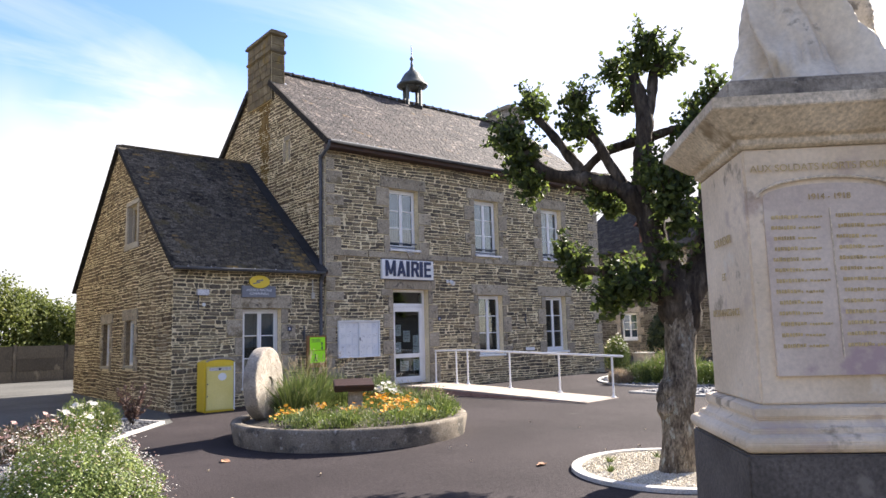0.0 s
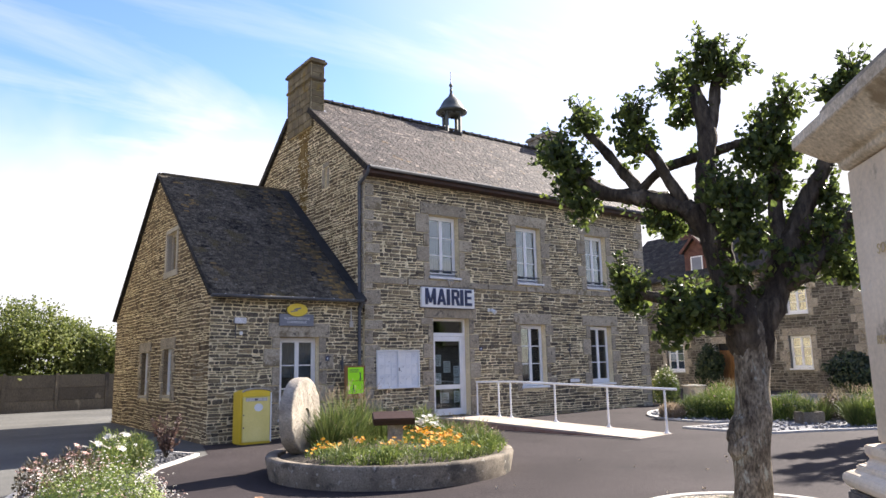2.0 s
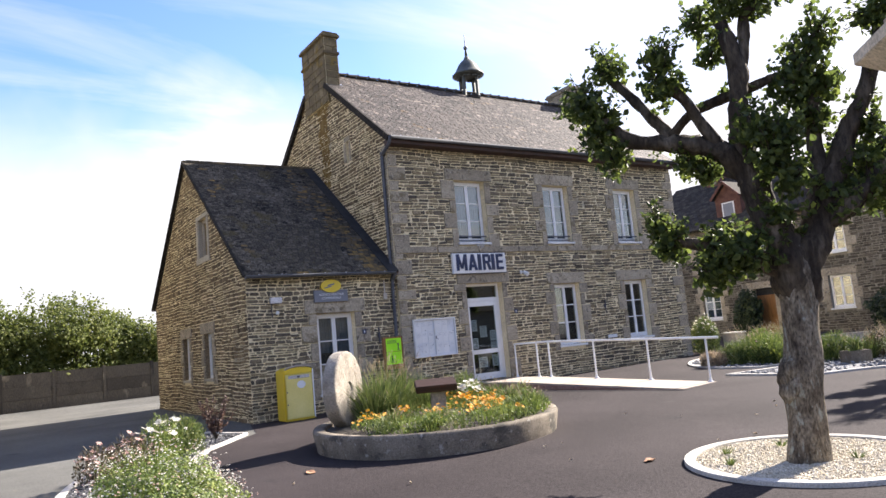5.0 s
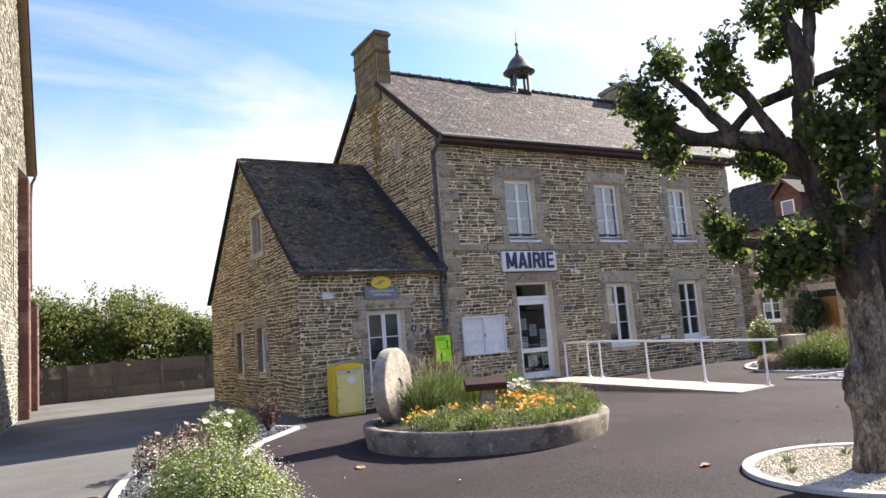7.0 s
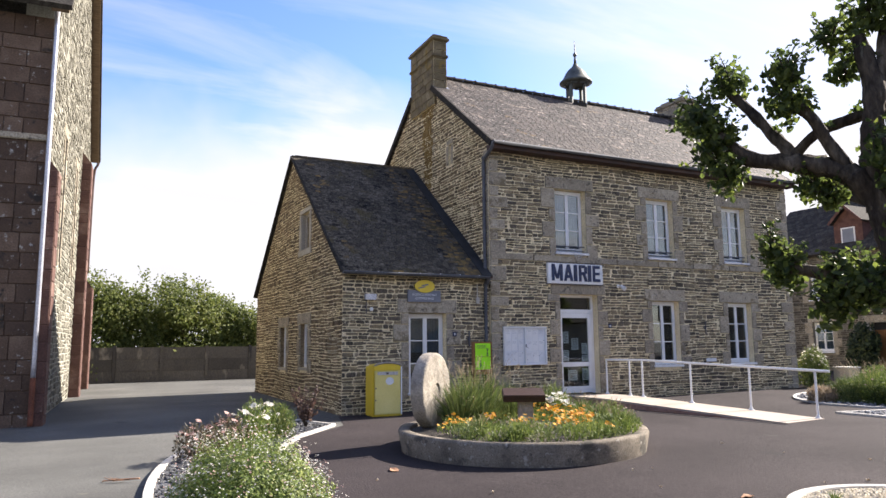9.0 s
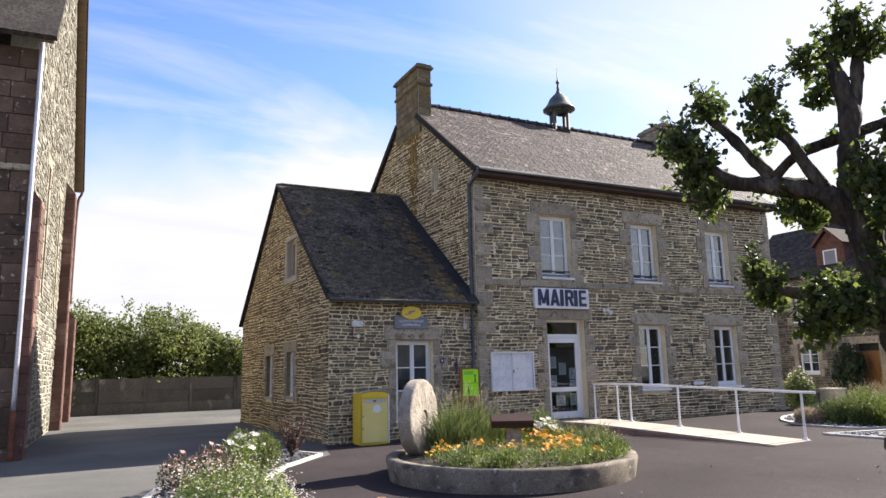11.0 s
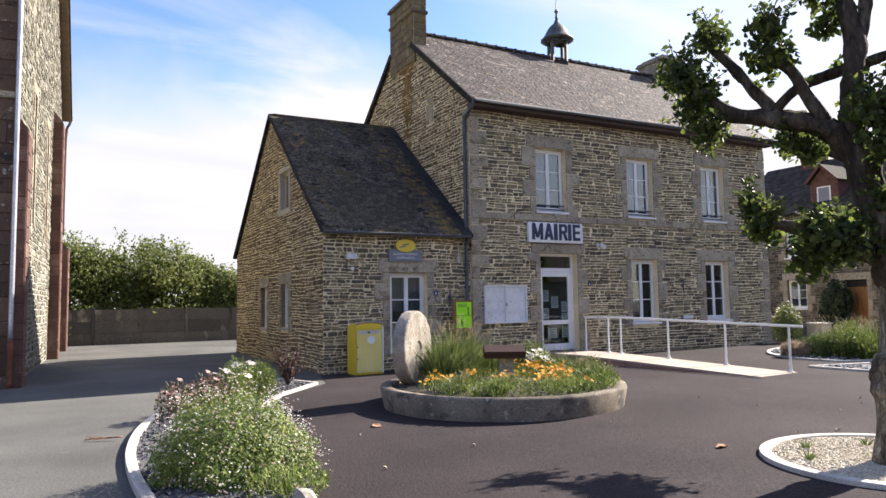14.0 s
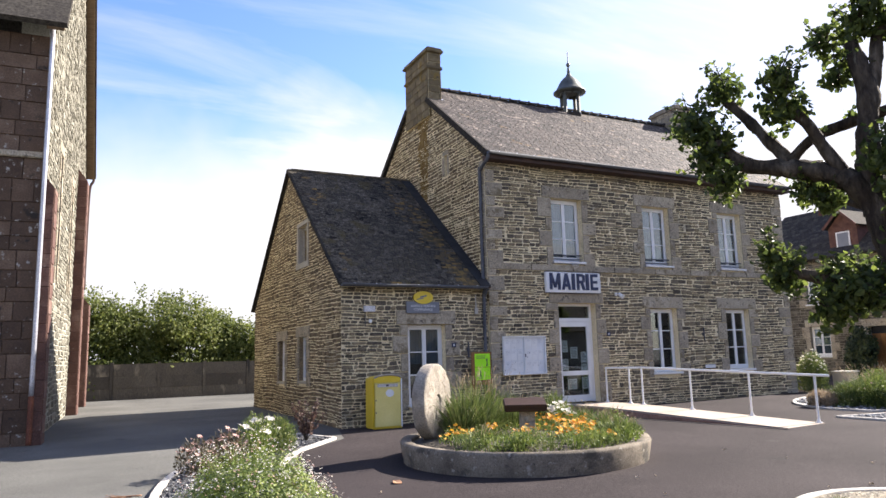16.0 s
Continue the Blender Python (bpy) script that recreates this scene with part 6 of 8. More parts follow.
def ramp_and_rail():
    # space of the ramp: x across, y outwards from the wall
    m = pose(4.18, -0.02, 0, 0, 0, 180 + 6.6)
    t = thing("ramp", m, "beige concrete access ramp to the entrance", "ramp")
    prof = [(0.0, 0.14), (1.35, 0.14), (6.22, ground_z(4.5) + 0.012)]
    hp = Heap()
    x0, x1 = -0.16, 1.16
    for (ya, za), (yb, zb) in zip(prof, prof[1:]):
        zlow = -0.15
        vs = [(x0, ya, za), (x1, ya, za), (x1, yb, zb), (x0, yb, zb), (x0, ya, zlow), (x1, ya, zlow), (x1, yb, zlow), (x0, yb, zlow)]
        hp.put(vs, [(3, 2, 1, 0), (0, 1, 5, 4), (1, 2, 6, 5), (2, 3, 7, 6), (3, 0, 4, 7)])
    add("slab", hp.mesh("slab", M_RAMP), t)
    for (ya, za), (yb, zb) in zip(prof, prof[1:]):
        bm = bmesh.new()
        vs = [bm.verts.new(p) for p in ((x1, ya, -0.12), (x1 + 0.05, ya, -0.12), (x1 + 0.05, ya, za - 0.035), (x1, ya, za - 0.035), (x1, yb, -0.12), (x1 + 0.05, yb, -0.12), (x1 + 0.05, yb, max(zb - 0.035, -0.11)), (x1, yb, max(zb - 0.035, -0.11)))]
        for f in ((0, 1, 2, 3), (7, 6, 5, 4), (1, 5, 6, 2), (2, 6, 7, 3), (0, 4, 5, 1), (3, 7, 4, 0)):
            bm.faces.new([vs[i] for i in f])
        bmesh.ops.recalc_face_normals(bm, faces=bm.faces[:])
        part("edge_strip", bm, M_EDGE, t, "reddish edge of the ramp")
    h = thing("handrail", m, "white painted tubular steel handrail beside the ramp", "handrail")

    def top(y):
        return 0.14 if y < 1.35 else 0.14 + (y - 1.35) / 4.87 * (ground_z(4.5) + 0.012 - 0.14)
    pts = [(-0.10, 0.28, top(0.3) + 0.92), (-0.10, 1.6, top(1.6) + 0.94), (-0.10, 6.1, top(6.1) + 0.96), (-0.10, 6.42, top(6.2) + 0.955)]
    bm = bmesh.new()
    for a, b in zip(pts, pts[1:]):
        cyl(bm, a, b, 0.027, None, 10)
    part("top_rail", bm, M_WHITE, h)
    for y in (0.3, 1.12, 1.55, 3.05, 4.62, 6.12):
        bm = bmesh.new()
        cyl(bm, (-0.10, y, top(y)), (-0.10, y, top(y) + 0.945), 0.024, None, 10)
        part("post", bm, M_WHITE, h)
        bm = bmesh.new()
        cyl(bm, (-0.10, y, top(y) - 0.005), (-0.10, y, top(y) + 0.012), 0.07, None, 14)
        cyl(bm, (-0.10, y, top(y) + 0.01), (-0.10, y, top(y) + 0.07), 0.045, 0.028, 12)
        part("base_plate", bm, M_WHITE, h)


ramp_and_rail()

# ---- planter made of a millstone ring ----
PC, PR, PTOP = (-2.2, -6.12), 1.96, 0.235


def planter():
    g = ground_z(PC[0])
    t = thing("planter", pose(PC[0], PC[1], g), "round grey granite trough used as a flower bed", "planter")
    h = PTOP - g
    vs, fs = lathe([(PR - 0.06, -0.08), (PR - 0.05, 0.04), (PR, h - 0.04), (PR - 0.02, h), (PR - 0.17, h - 0.005), (PR - 0.19, h - 0.03), (PR - 0.19, h - 0.2)], 72, 0.006)
    add("ring", mesh_of("ring", vs, fs[:-2], M_MILL, True), t)
    vs, fs = lathe([(PR - 0.185, h - 0.06), (PR * 0.5, h + 0.03), (0.05, h + 0.07)], 40, 0.0)
    add("soil", mesh_of("soil", vs, fs[:-1], M_SOIL, True), t)
    return t


planter()


def upright_millstone():
    m = pose(-3.36, -5.22, 0.79) @ Matrix.Rotation(math.atan2(-0.74, 0.67), 4, "Z") @ Matrix.Rotation(math.pi / 2, 4, "Y")
    t = thing("millstone", m, "pale upright granite millstone standing in the planter", "millstone")
    prof = [(0.09, -0.10), (0.10, -0.112), (0.32, -0.118), (0.575, -0.112), (0.598, -0.10), (0.608, -0.08), (0.612, 0.0), (0.606, 0.085), (0.594, 0.105), (0.57, 0.116), (0.33, 0.120), (0.12, 0.112), (0.10, 0.09)]
    vs, fs = lathe(prof, 60, 0.018)
    vs = [(x, y, z + 0.010 * noise.noise(Vector((x * 7, y * 7, z * 3))) + 0.006 * noise.noise(Vector((x * 19, y * 19, z)))) for x, y, z in vs]
    add("disc", mesh_of("disc", vs, fs, M_MILL_L), t)


upright_millstone()


def lectern():
    t = thing("lectern", pose(-2.18, -6.22, PTOP + 0.02, 0, 0, -28), "dark wooden slab on a squared granite post", "lectern")
    part("post", boxes((-0.12, 0.12, -0.10, 0.10, 0, 0.42), bevel=0.02), M_MILL_L, t)
    bm = bmesh.new()
    box(bm, -0.36, 0.30, -0.22, 0.22, 0.0, 0.11, 0.012, pose(0, 0, 0.42, 12, 0, 0))
    part("slab", bm, M_WOOD_D, t)


lectern()


def rough_stone(x, y, z, sx, sy, sz, seed, material, label="pale rough stone lying in the bed"):
    r = random.Random(seed)
    bm = bmesh.new()
    bmesh.ops.create_icosphere(bm, subdivisions=2, radius=1)
    o = Vector((seed * 1.7, 0, 0))
    for v in bm.verts:
        k = 1 + 0.35 * noise.noise(v.co * 1.3 + o)
        v.co = Vector((v.co.x * sx * k, v.co.y * sy * k, max(v.co.z, -0.35) * sz * k))
    me = bpy.data.meshes.new("stone")
    bm.to_mesh(me)
    bm.free()
    me.materials.append(material)
    ob = add("stone", me, None, pose(x, y, z, 0, 0, r.uniform(0, 180)))
    return tagged(ob, label, "stone")


# plants


def grass_tuft(x, y, z, h, spread, count, seed, plumes=0, label="tall ornamental grass with pale plumes", group="", lean=(0, 0)):
    r = random.Random(seed)
    t = thing("ornamental_grass", pose(x, y, z), label, "plant", group)
    hp, pl = Heap(), Heap()
    for _ in range(count):
        a, k = r.uniform(0, 6.28), r.random() ** 0.5
        b = Vector((math.cos(a) * k * spread * 0.35, math.sin(a) * k * spread * 0.35, 0))
        tip = b + Vector((math.cos(a) * k * spread + lean[0], math.sin(a) * k * spread + lean[1], h * r.uniform(0.45, 1.0) * (1 - 0.35 * k)))
        blade(hp, b, tip, r.uniform(0.004, 0.008), r)
    for _ in range(plumes):
        a, k = r.uniform(0, 6.28), r.random() ** 0.6
        b = Vector((math.cos(a) * k * spread * 0.3, math.sin(a) * k * spread * 0.3, h * 0.3))
        tip = b + Vector((math.cos(a) * k * spread * 1.0, math.sin(a) * k * spread * 1.0, h * r.uniform(0.45, 0.85)))
        blade(hp, b, tip, 0.003, r)
        d = (tip - b).normalized()
        for j in range(12):
            p = tip - d * (j * 0.013)
            q = p + Vector((r.uniform(-1, 1), r.uniform(-1, 1), r.uniform(0, 1.2))) * 0.028
            blade(pl, p, q, 0.0045, r, 2)
    add("blade", hp.mesh("blade", M_GRASS), t)
    if plumes:
        add("plume", pl.mesh("plume", M_PLUME), t)
    return t


def flower_head(hp, c, rad, r, petals=6):
    c = Vector(c)
    n = Vector((r.uniform(-0.6, 0.6), r.uniform(-0.9, 0.3), 1)).normalized()
    s = n.orthogonal().normalized()
    t = n.cross(s)
    for i in range(petals):
        a = 2 * math.pi * i / petals + r.uniform(-0.2, 0.2)
        d = s * math.cos(a) + t * math.sin(a)
        e = n.cross(d)
        hp.put([c, c + d * rad * 0.6 + e * rad * 0.35 + n * rad * 0.2, c + d * rad + n * rad * 0.1, c + d * rad * 0.6 - e * rad * 0.35 + n * rad * 0.2], [(0, 1, 2, 3)])


def flower_plant(name, x, y, z, h, rad, seed, leafmat, petalmat, leaves, flowers, fsize, label, leafsize=0.06, category="plant", group="", petals=6, fmin=0.75):
    r = random.Random(seed)
    t = thing(name, pose(x, y, z), label, category, group)
    hp, fp = Heap(), Heap()
    for _ in range(leaves):
        a, k = r.uniform(0, 6.28), r.random() ** 0.5
        zz = h * r.random() ** 0.8 * (1 - 0.45 * k * k)
        p = Vector((math.cos(a) * k * rad, math.sin(a) * k * rad, zz))
        if r.random() < 0.6:
            blade(hp, p, p + Vector((math.cos(a) * 0.5 + r.uniform(-0.6, 0.6), math.sin(a) * 0.5 + r.uniform(-0.6, 0.6), r.uniform(0.3, 1.2))) * leafsize * 1.3, leafsize * 0.09, r, 2)
        else:
            leaf_heap(hp, p, leafsize * r.uniform(0.4, 1.0), (r.uniform(-1, 1), r.uniform(-1, 1), r.uniform(0, 1)), r)
    for _ in range(max(6, leaves // 14)):
        a, k = r.uniform(0, 6.28), r.random() ** 0.5
        blade(hp, (math.cos(a) * k * rad * 0.4, math.sin(a) * k * rad * 0.4, 0), (math.cos(a) * k * rad, math.sin(a) * k * rad, h * (1 - 0.4 * k * k)), 0.006, r)
    for _ in range(flowers):
        a, k = r.uniform(0, 6.28), r.random() ** 0.5
        p = (math.cos(a) * k * rad, math.sin(a) * k * rad, h * r.uniform(fmin, 1.08) * (1 - 0.4 * k * k))
        flower_head(fp, p, fsize * r.uniform(0.7, 1.2), r, petals)
    add("foliage", hp.mesh("foliage", leafmat), t)
    if flowers:
        add("blossom", fp.mesh("blossom", petalmat), t)
    return t


def planter_plants():
    z = PTOP + 0.01
    for i, (x, y, h, s) in enumerate(((-2.95, -5.45, 0.85, 0.55), (-2.6, -5.2, 0.98, 0.62), (-2.2, -5.1, 0.90, 0.58), (-2.6, -5.65, 0.6, 0.42), (-1.9, -5.3, 0.7, 0.45), (-1.0, -4.95, 0.62, 0.36), (-0.75, -6.3, 0.36, 0.35), (-1.1, -7.1, 0.34, 0.34), (-3.3, -6.7, 0.26, 0.26), (-2.9, -7.2, 0.24, 0.26), (-0.65, -5.7, 0.42, 0.35))):
        grass_tuft(x, y, z, h, s, 420, 200 + i, 34 if i < 3 else 8, group="grasses in the planter") if i < 6 else grass_tuft(x, y, z, h, s, 420, 200 + i, 14, "fine green grass with seed heads", "grasses in the planter")
    r = random.Random(31)
    for i in range(34):
        a, k = r.uniform(0, 6.28), math.sqrt(r.uniform(0.02, 0.86))
        x, y = PC[0] + math.cos(a) * k * (PR - 0.25), PC[1] + math.sin(a) * k * (PR - 0.25)
        if (x + 2.1) ** 2 + (y + 6.3) ** 2 < 0.09 or (x + 3.36) ** 2 + (y + 5.22) ** 2 < 0.2:
            continue
        flower_plant("marigold_plant", x, y, z - 0.02, r.uniform(0.14, 0.26), r.uniform(0.16, 0.26), 240 + i, M_HERB, M_PETAL_O, 170, r.choice((0, 4, 9, 16)) if y > -7.4 else r.choice((0, 2, 5, 8)), 0.035, "low green bedding plant with orange flowers", 0.05, group="bedding plants in the planter")
    for i, (x, y, n) in enumerate(((-1.55, -6.05, 26), (-1.75, -6.9, 26), (-1.15, -5.75, 22), (-2.45, -6.85, 12), (-1.45, -6.6, 22), (-2.95, -6.35, 9), (-1.3, -5.3, 24), (-2.0, -7.3, 16))):
        flower_plant("marigold_plant", x, y, z, 0.26, 0.27, 290 + i, M_HERB, M_PETAL_O, 160, n, 0.042, "bedding plant covered in orange flowers", 0.05, group="bedding plants in the planter")
    flower_plant("white_flower_plant", -1.05, -5.5, z, 0.44, 0.28, 301, M_HERB, M_PETAL_W, 300, 60, 0.045, "leafy plant topped with white blossoms", 0.06)
    flower_plant("leafy_shrub", -0.8, -5.05, z, 0.55, 0.32, 302, M_GRASS, M_PETAL_W, 700, 0, 0.03, "bright green upright leafy shrub", 0.07)
    for i in range(16):
        a = math.radians(-150 + i * 13)
        x, y = PC[0] + math.cos(a) * (PR - 0.33), PC[1] + math.sin(a) * (PR - 0.33)
        flower_plant("trailing_plant", x, y, z - 0.03, 0.2 + 0.1 * (i % 3) * (1 if i > 8 else 0.4), 0.24, 310 + i, M_HERB if i % 3 else M_GRASS, M_PETAL_P, 300, 2 if i > 9 else 0, 0.025, "feathery green edging plant", 0.05, group="edging plants in the planter")
    rough_stone(-1.9, -6.75, z, 0.16, 0.12, 0.1, 3, M_MILL_L, "pale rough stone among the flowers")
    rough_stone(-0.75, -6.0, z, 0.2, 0.14, 0.1, 5, M_MILL, "grey rough stone among the flowers")


planter_plants()

# ---- planted bed with kerb ----


def kerb_line(name, pts, width, height, label, closed=False, dz=0.0, parent=None):
    """A flat-topped raised kerb along a line."""
    P, _ = smooth_line([(x, y, 0) for x, y in pts], [1] * len(pts), 6)
    n = len(P)
    vs, fs = [], []
    for i, p in enumerate(P):
        a, b = P[max(i - 1, 0)], P[min(i + 1, n - 1)]
        if closed:
            a, b = P[(i - 1) % (n - 1)], P[(i + 1) % (n - 1)]
        d = (b - a).normalized()
        s = Vector((-d.y, d.x, 0)) * width / 2
        g = ground_z(p.x) + dz
        l, r = p + s, p - s
        c = 0.012
        vs += [(l.x, l.y, g - 0.05), (l.x, l.y, g + height - c), ((l - s * 0.1).x, (l - s * 0.1).y, g + height), ((r + s * 0.1).x, (r + s * 0.1).y, g + height), (r.x, r.y, g + height - c), (r.x, r.y, g - 0.05)]
    for i in range(n - 1):
        o, q = i * 6, i * 6 + 6
        fs += [(o + k, o + k + 1, q + k + 1, q + k) for k in range(5)]
    if not closed:
        fs += [(5, 4, 3, 2, 1, 0), tuple((n - 1) * 6 + k for k in range(6))]
    me = mesh_of(name, vs, fs, M_CONCRETE)
    bm = bmesh.new()
    bm.from_mesh(me)
    bmesh.ops.recalc_face_normals(bm, faces=bm.faces[:])
    bm.to_mesh(me)
    bm.free()
    return tagged(add(name, me, parent), label, "kerb", "", "structure")


KERB = [(-4.30, -0.60), (-5.3, -1.75), (-6.3, -2.95), (-7.05, -4.1), (-7.5, -5.5), (-7.74, -7.0), (-7.80, -8.3), (-7.76, -9.6), (-7.70, -11.0), (-7.45, -12.2), (-7.0, -12.5)]
kerb_line("kerb", KERB, 0.11, 0.065, "wide white concrete kerb round the bed")
kerb_line("kerb", [(-4.30, -0.60), (-4.1, -1.2), (-3.9, -1.72)], 0.07, 0.05, "narrow white kerb edge of the bed")
kerb_line("kerb", [(-3.9, -1.72), (-4.5, -2.5), (-5.1, -3.3), (-5.7, -4.7), (-6.0, -6.4)], 0.09, 0.05, "narrow white kerb edge of the bed")
BED = [(-4.30, -0.62), (-5.3, -1.75), (-6.3, -2.95), (-7.05, -4.1), (-7.5, -5.5), (-7.74, -7.0), (-7.80, -8.3), (-7.76, -9.6), (-7.70, -11.0), (-7.45, -12.2), (-7.0, -12.5), (-6.75, -11.0), (-6.45, -9.6), (-6.2, -8.2), (-6.05, -6.6), (-5.7, -4.7), (-5.1, -3.3), (-3.92, -1.72)]
sheet("bed_soil", BED, 0.03, M_CHIPS_D, "bed covered with slate chips", category="flower bed")


def chips(name, area, count, size, material, label, seed, category="gravel", dz=0.03):
    """Loose small stones scattered over an outline."""
    r = random.Random(seed)
    xs, ys = [p[0] for p in area], [p[1] for p in area]
    hp = Heap()

    def inside(x, y):
        c = False
        for (xa, ya), (xb, yb) in zip(area, area[1:] + area[:1]):
            if (ya > y) != (yb > y) and x < (xb - xa) * (y - ya) / (yb - ya) + xa:
                c = not c
        return c
    k = 0
    while k < count:
        x, y = r.uniform(min(xs), max(xs)), r.uniform(min(ys), max(ys))
        if not inside(x, y):
            continue
        k += 1
        s = size * r.uniform(0.5, 1.4)
        q = Euler((r.uniform(-0.5, 0.5), r.uniform(-0.5, 0.5), r.uniform(0, 6.28))).to_matrix()
        vs = [q @ Vector(v) * s + Vector((x, y, ground_z(x) + dz + s * 0.15)) for v in ((-0.5, -0.35, 0), (0.4, -0.45, 0), (0.55, 0.3, 0), (-0.4, 0.45, 0), (0, 0.05, 0.4), (0, 0, -0.3))]
        hp.put(vs, [(0, 1, 4), (1, 2, 4), (2, 3, 4), (3, 0, 4), (1, 0, 5), (2, 1, 5), (3, 2, 5), (0, 3, 5)])
    tagged(add(name, hp.mesh(name, material)), label, category, "", "stuff")


chips("slate_chips", BED, 2600, 0.05, M_CHIPS_D, "grey and white slate chips mulching the bed", 5)


def gaura(x, y, rad, h, seed):
    """Airy rounded bush: fine leaves and thin stems that carry many small pinkish-white flowers."""
    r = random.Random(seed)
    z = ground_z(x) + 0.03
    t = thing("flowering_bush", pose(x, y, z), "rounded bush with many small white and pink flowers", "bush")
    hp, fw, fp = Heap(), Heap(), Heap()
    sv = Vector((3.1, 8.2, 1.7))
    for _ in range(15000):
        d = Vector((r.gauss(0, 1), r.gauss(0, 1), abs(r.gauss(0, 0.9)) - 0.25)).normalized()
        k = (0.35 + 0.65 * r.random() ** 0.4) * (1 + 0.26 * noise.noise(d * 2.1 + sv) + 0.12 * noise.noise(d * 6.0 + sv))
        p = Vector((d.x * k * rad, d.y * k * rad, max(0.02, 0.12 + d.z * k * (h - 0.12))))
        leaf_heap(hp, p, r.uniform(0.018, 0.040), (d.x + r.uniform(-0.8, 0.8), d.y + r.uniform(-0.8, 0.8), d.z + r.uniform(-0.3, 0.9)), r)
    for _ in range(1000):
        d = Vector((r.gauss(0, 1), r.gauss(0, 1), abs(r.gauss(0, 1)) - 0.15)).normalized()
        k = 1 + 0.26 * noise.noise(d * 2.1 + sv)
        b = Vector((d.x * k * rad * 0.7, d.y * k * rad * 0.7, 0.12 + d.z * k * h * 0.7))
        e = Vector((d.x * k * rad * r.uniform(0.9, 1.16), d.y * k * rad * r.uniform(0.9, 1.16), max(0.04, 0.12 + d.z * k * h * r.uniform(0.85, 1.10))))
        blade(hp, b, e, 0.002, r, 3)
        for _ in range(r.randrange(1, 4)):
            q = e + Vector((r.uniform(-1, 1), r.uniform(-1, 1), r.uniform(-1, 0.6))) * 0.045
            flower_head(fw if r.random() < 0.74 else fp, q, r.uniform(0.007, 0.014), r, 4)
    add("foliage", hp.mesh("foliage", M_HERB), t)
    add("blossom", fw.mesh("blossom", M_PETAL_W), t, None, "small white blossoms")
    add("blossom", fp.mesh("blossom", M_PETAL_P), t, None, "small pink blossoms")


gaura(-6.98, -8.78, 0.74, 0.74, 61)
G = ground_z(-6) + 0.03
flower_plant("rose_bush", -6.95, -4.85, G, 0.52, 0.33, 401, M_PURPLE, M_PETAL_P, 800, 26, 0.045, "rose bush with faded pink and brown blooms", 0.06, "bush", "roses in the bed")
flower_plant("rose_bush", -6.45, -4.3, G, 0.56, 0.33, 402, M_PURPLE, M_PETAL_P, 800, 20, 0.045, "rose bush with faded pink and brown blooms", 0.06, "bush", "roses in the bed")
flower_plant("rose_bush", -5.9, -3.7, G, 0.76, 0.34, 403, M_HERB, M_PETAL_W, 900, 16, 0.075, "green rose bush with large white roses", 0.06, "bush", "roses in the bed", 8)
flower_plant("leafy_shrub", -5.42, -3.1, G, 0.62, 0.36, 404, M_GRASS, M_PETAL_W, 1300, 5, 0.06, "bright green narrow-leaved shrub", 0.08, "bush")
flower_plant("low_plant", -6.7, -9.75, G, 0.22, 0.35, 405, M_HERB, M_PETAL_P, 700, 4, 0.02, "low dark green plant at the foot of the bush", 0.05, "bush")
rough_stone(-6.66, -10.08, G, 0.14, 0.11, 0.11, 11, M_MILL_L, "pale boulder at the corner of the bed")
rough_stone(-6.60, -10.40, G, 0.12, 0.10, 0.08, 12, M_MILL, "grey boulder at the corner of the bed")


def purple_shrub(x, y, h, seed):
    r = random.Random(seed)
    t = thing("barberry_shrub", pose(x, y, ground_z(x)), "thin dark purple-leaved shrub by the bed tip", "bush")
    st, lf = Heap(), Heap()
    for _ in range(16):
        a = r.uniform(0, 6.28)
        e = Vector((math.cos(a) * r.uniform(0.1, 0.42), math.sin(a) * r.uniform(0.1, 0.42), h * r.uniform(0.65, 1.05)))
        vs, fs = tube(*smooth_line([(0, 0, 0), e * 0.5 + Vector((0, 0, 0.06)), e], [0.011, 0.008, 0.005], 3), 5)
        st.put(vs, fs)
        for j in range(26):
            q = e * (0.3 + 0.7 * j / 26) + Vector((r.uniform(-1, 1), r.uniform(-1, 1), r.uniform(-1, 1))) * 0.035
            leaf_heap(lf, q, 0.062, (r.uniform(-1, 1), r.uniform(-1, 1), 0.6), r)
    add("stem", st.mesh("stem", M_BARK), t)
    add("foliage", lf.mesh("foliage", M_BARBERRY), t)


purple_shrub(-4.5, -1.75, 0.80, 71)

# ---- lopped lime tree and its ring ----
TREE = (-1.35, -11.9)


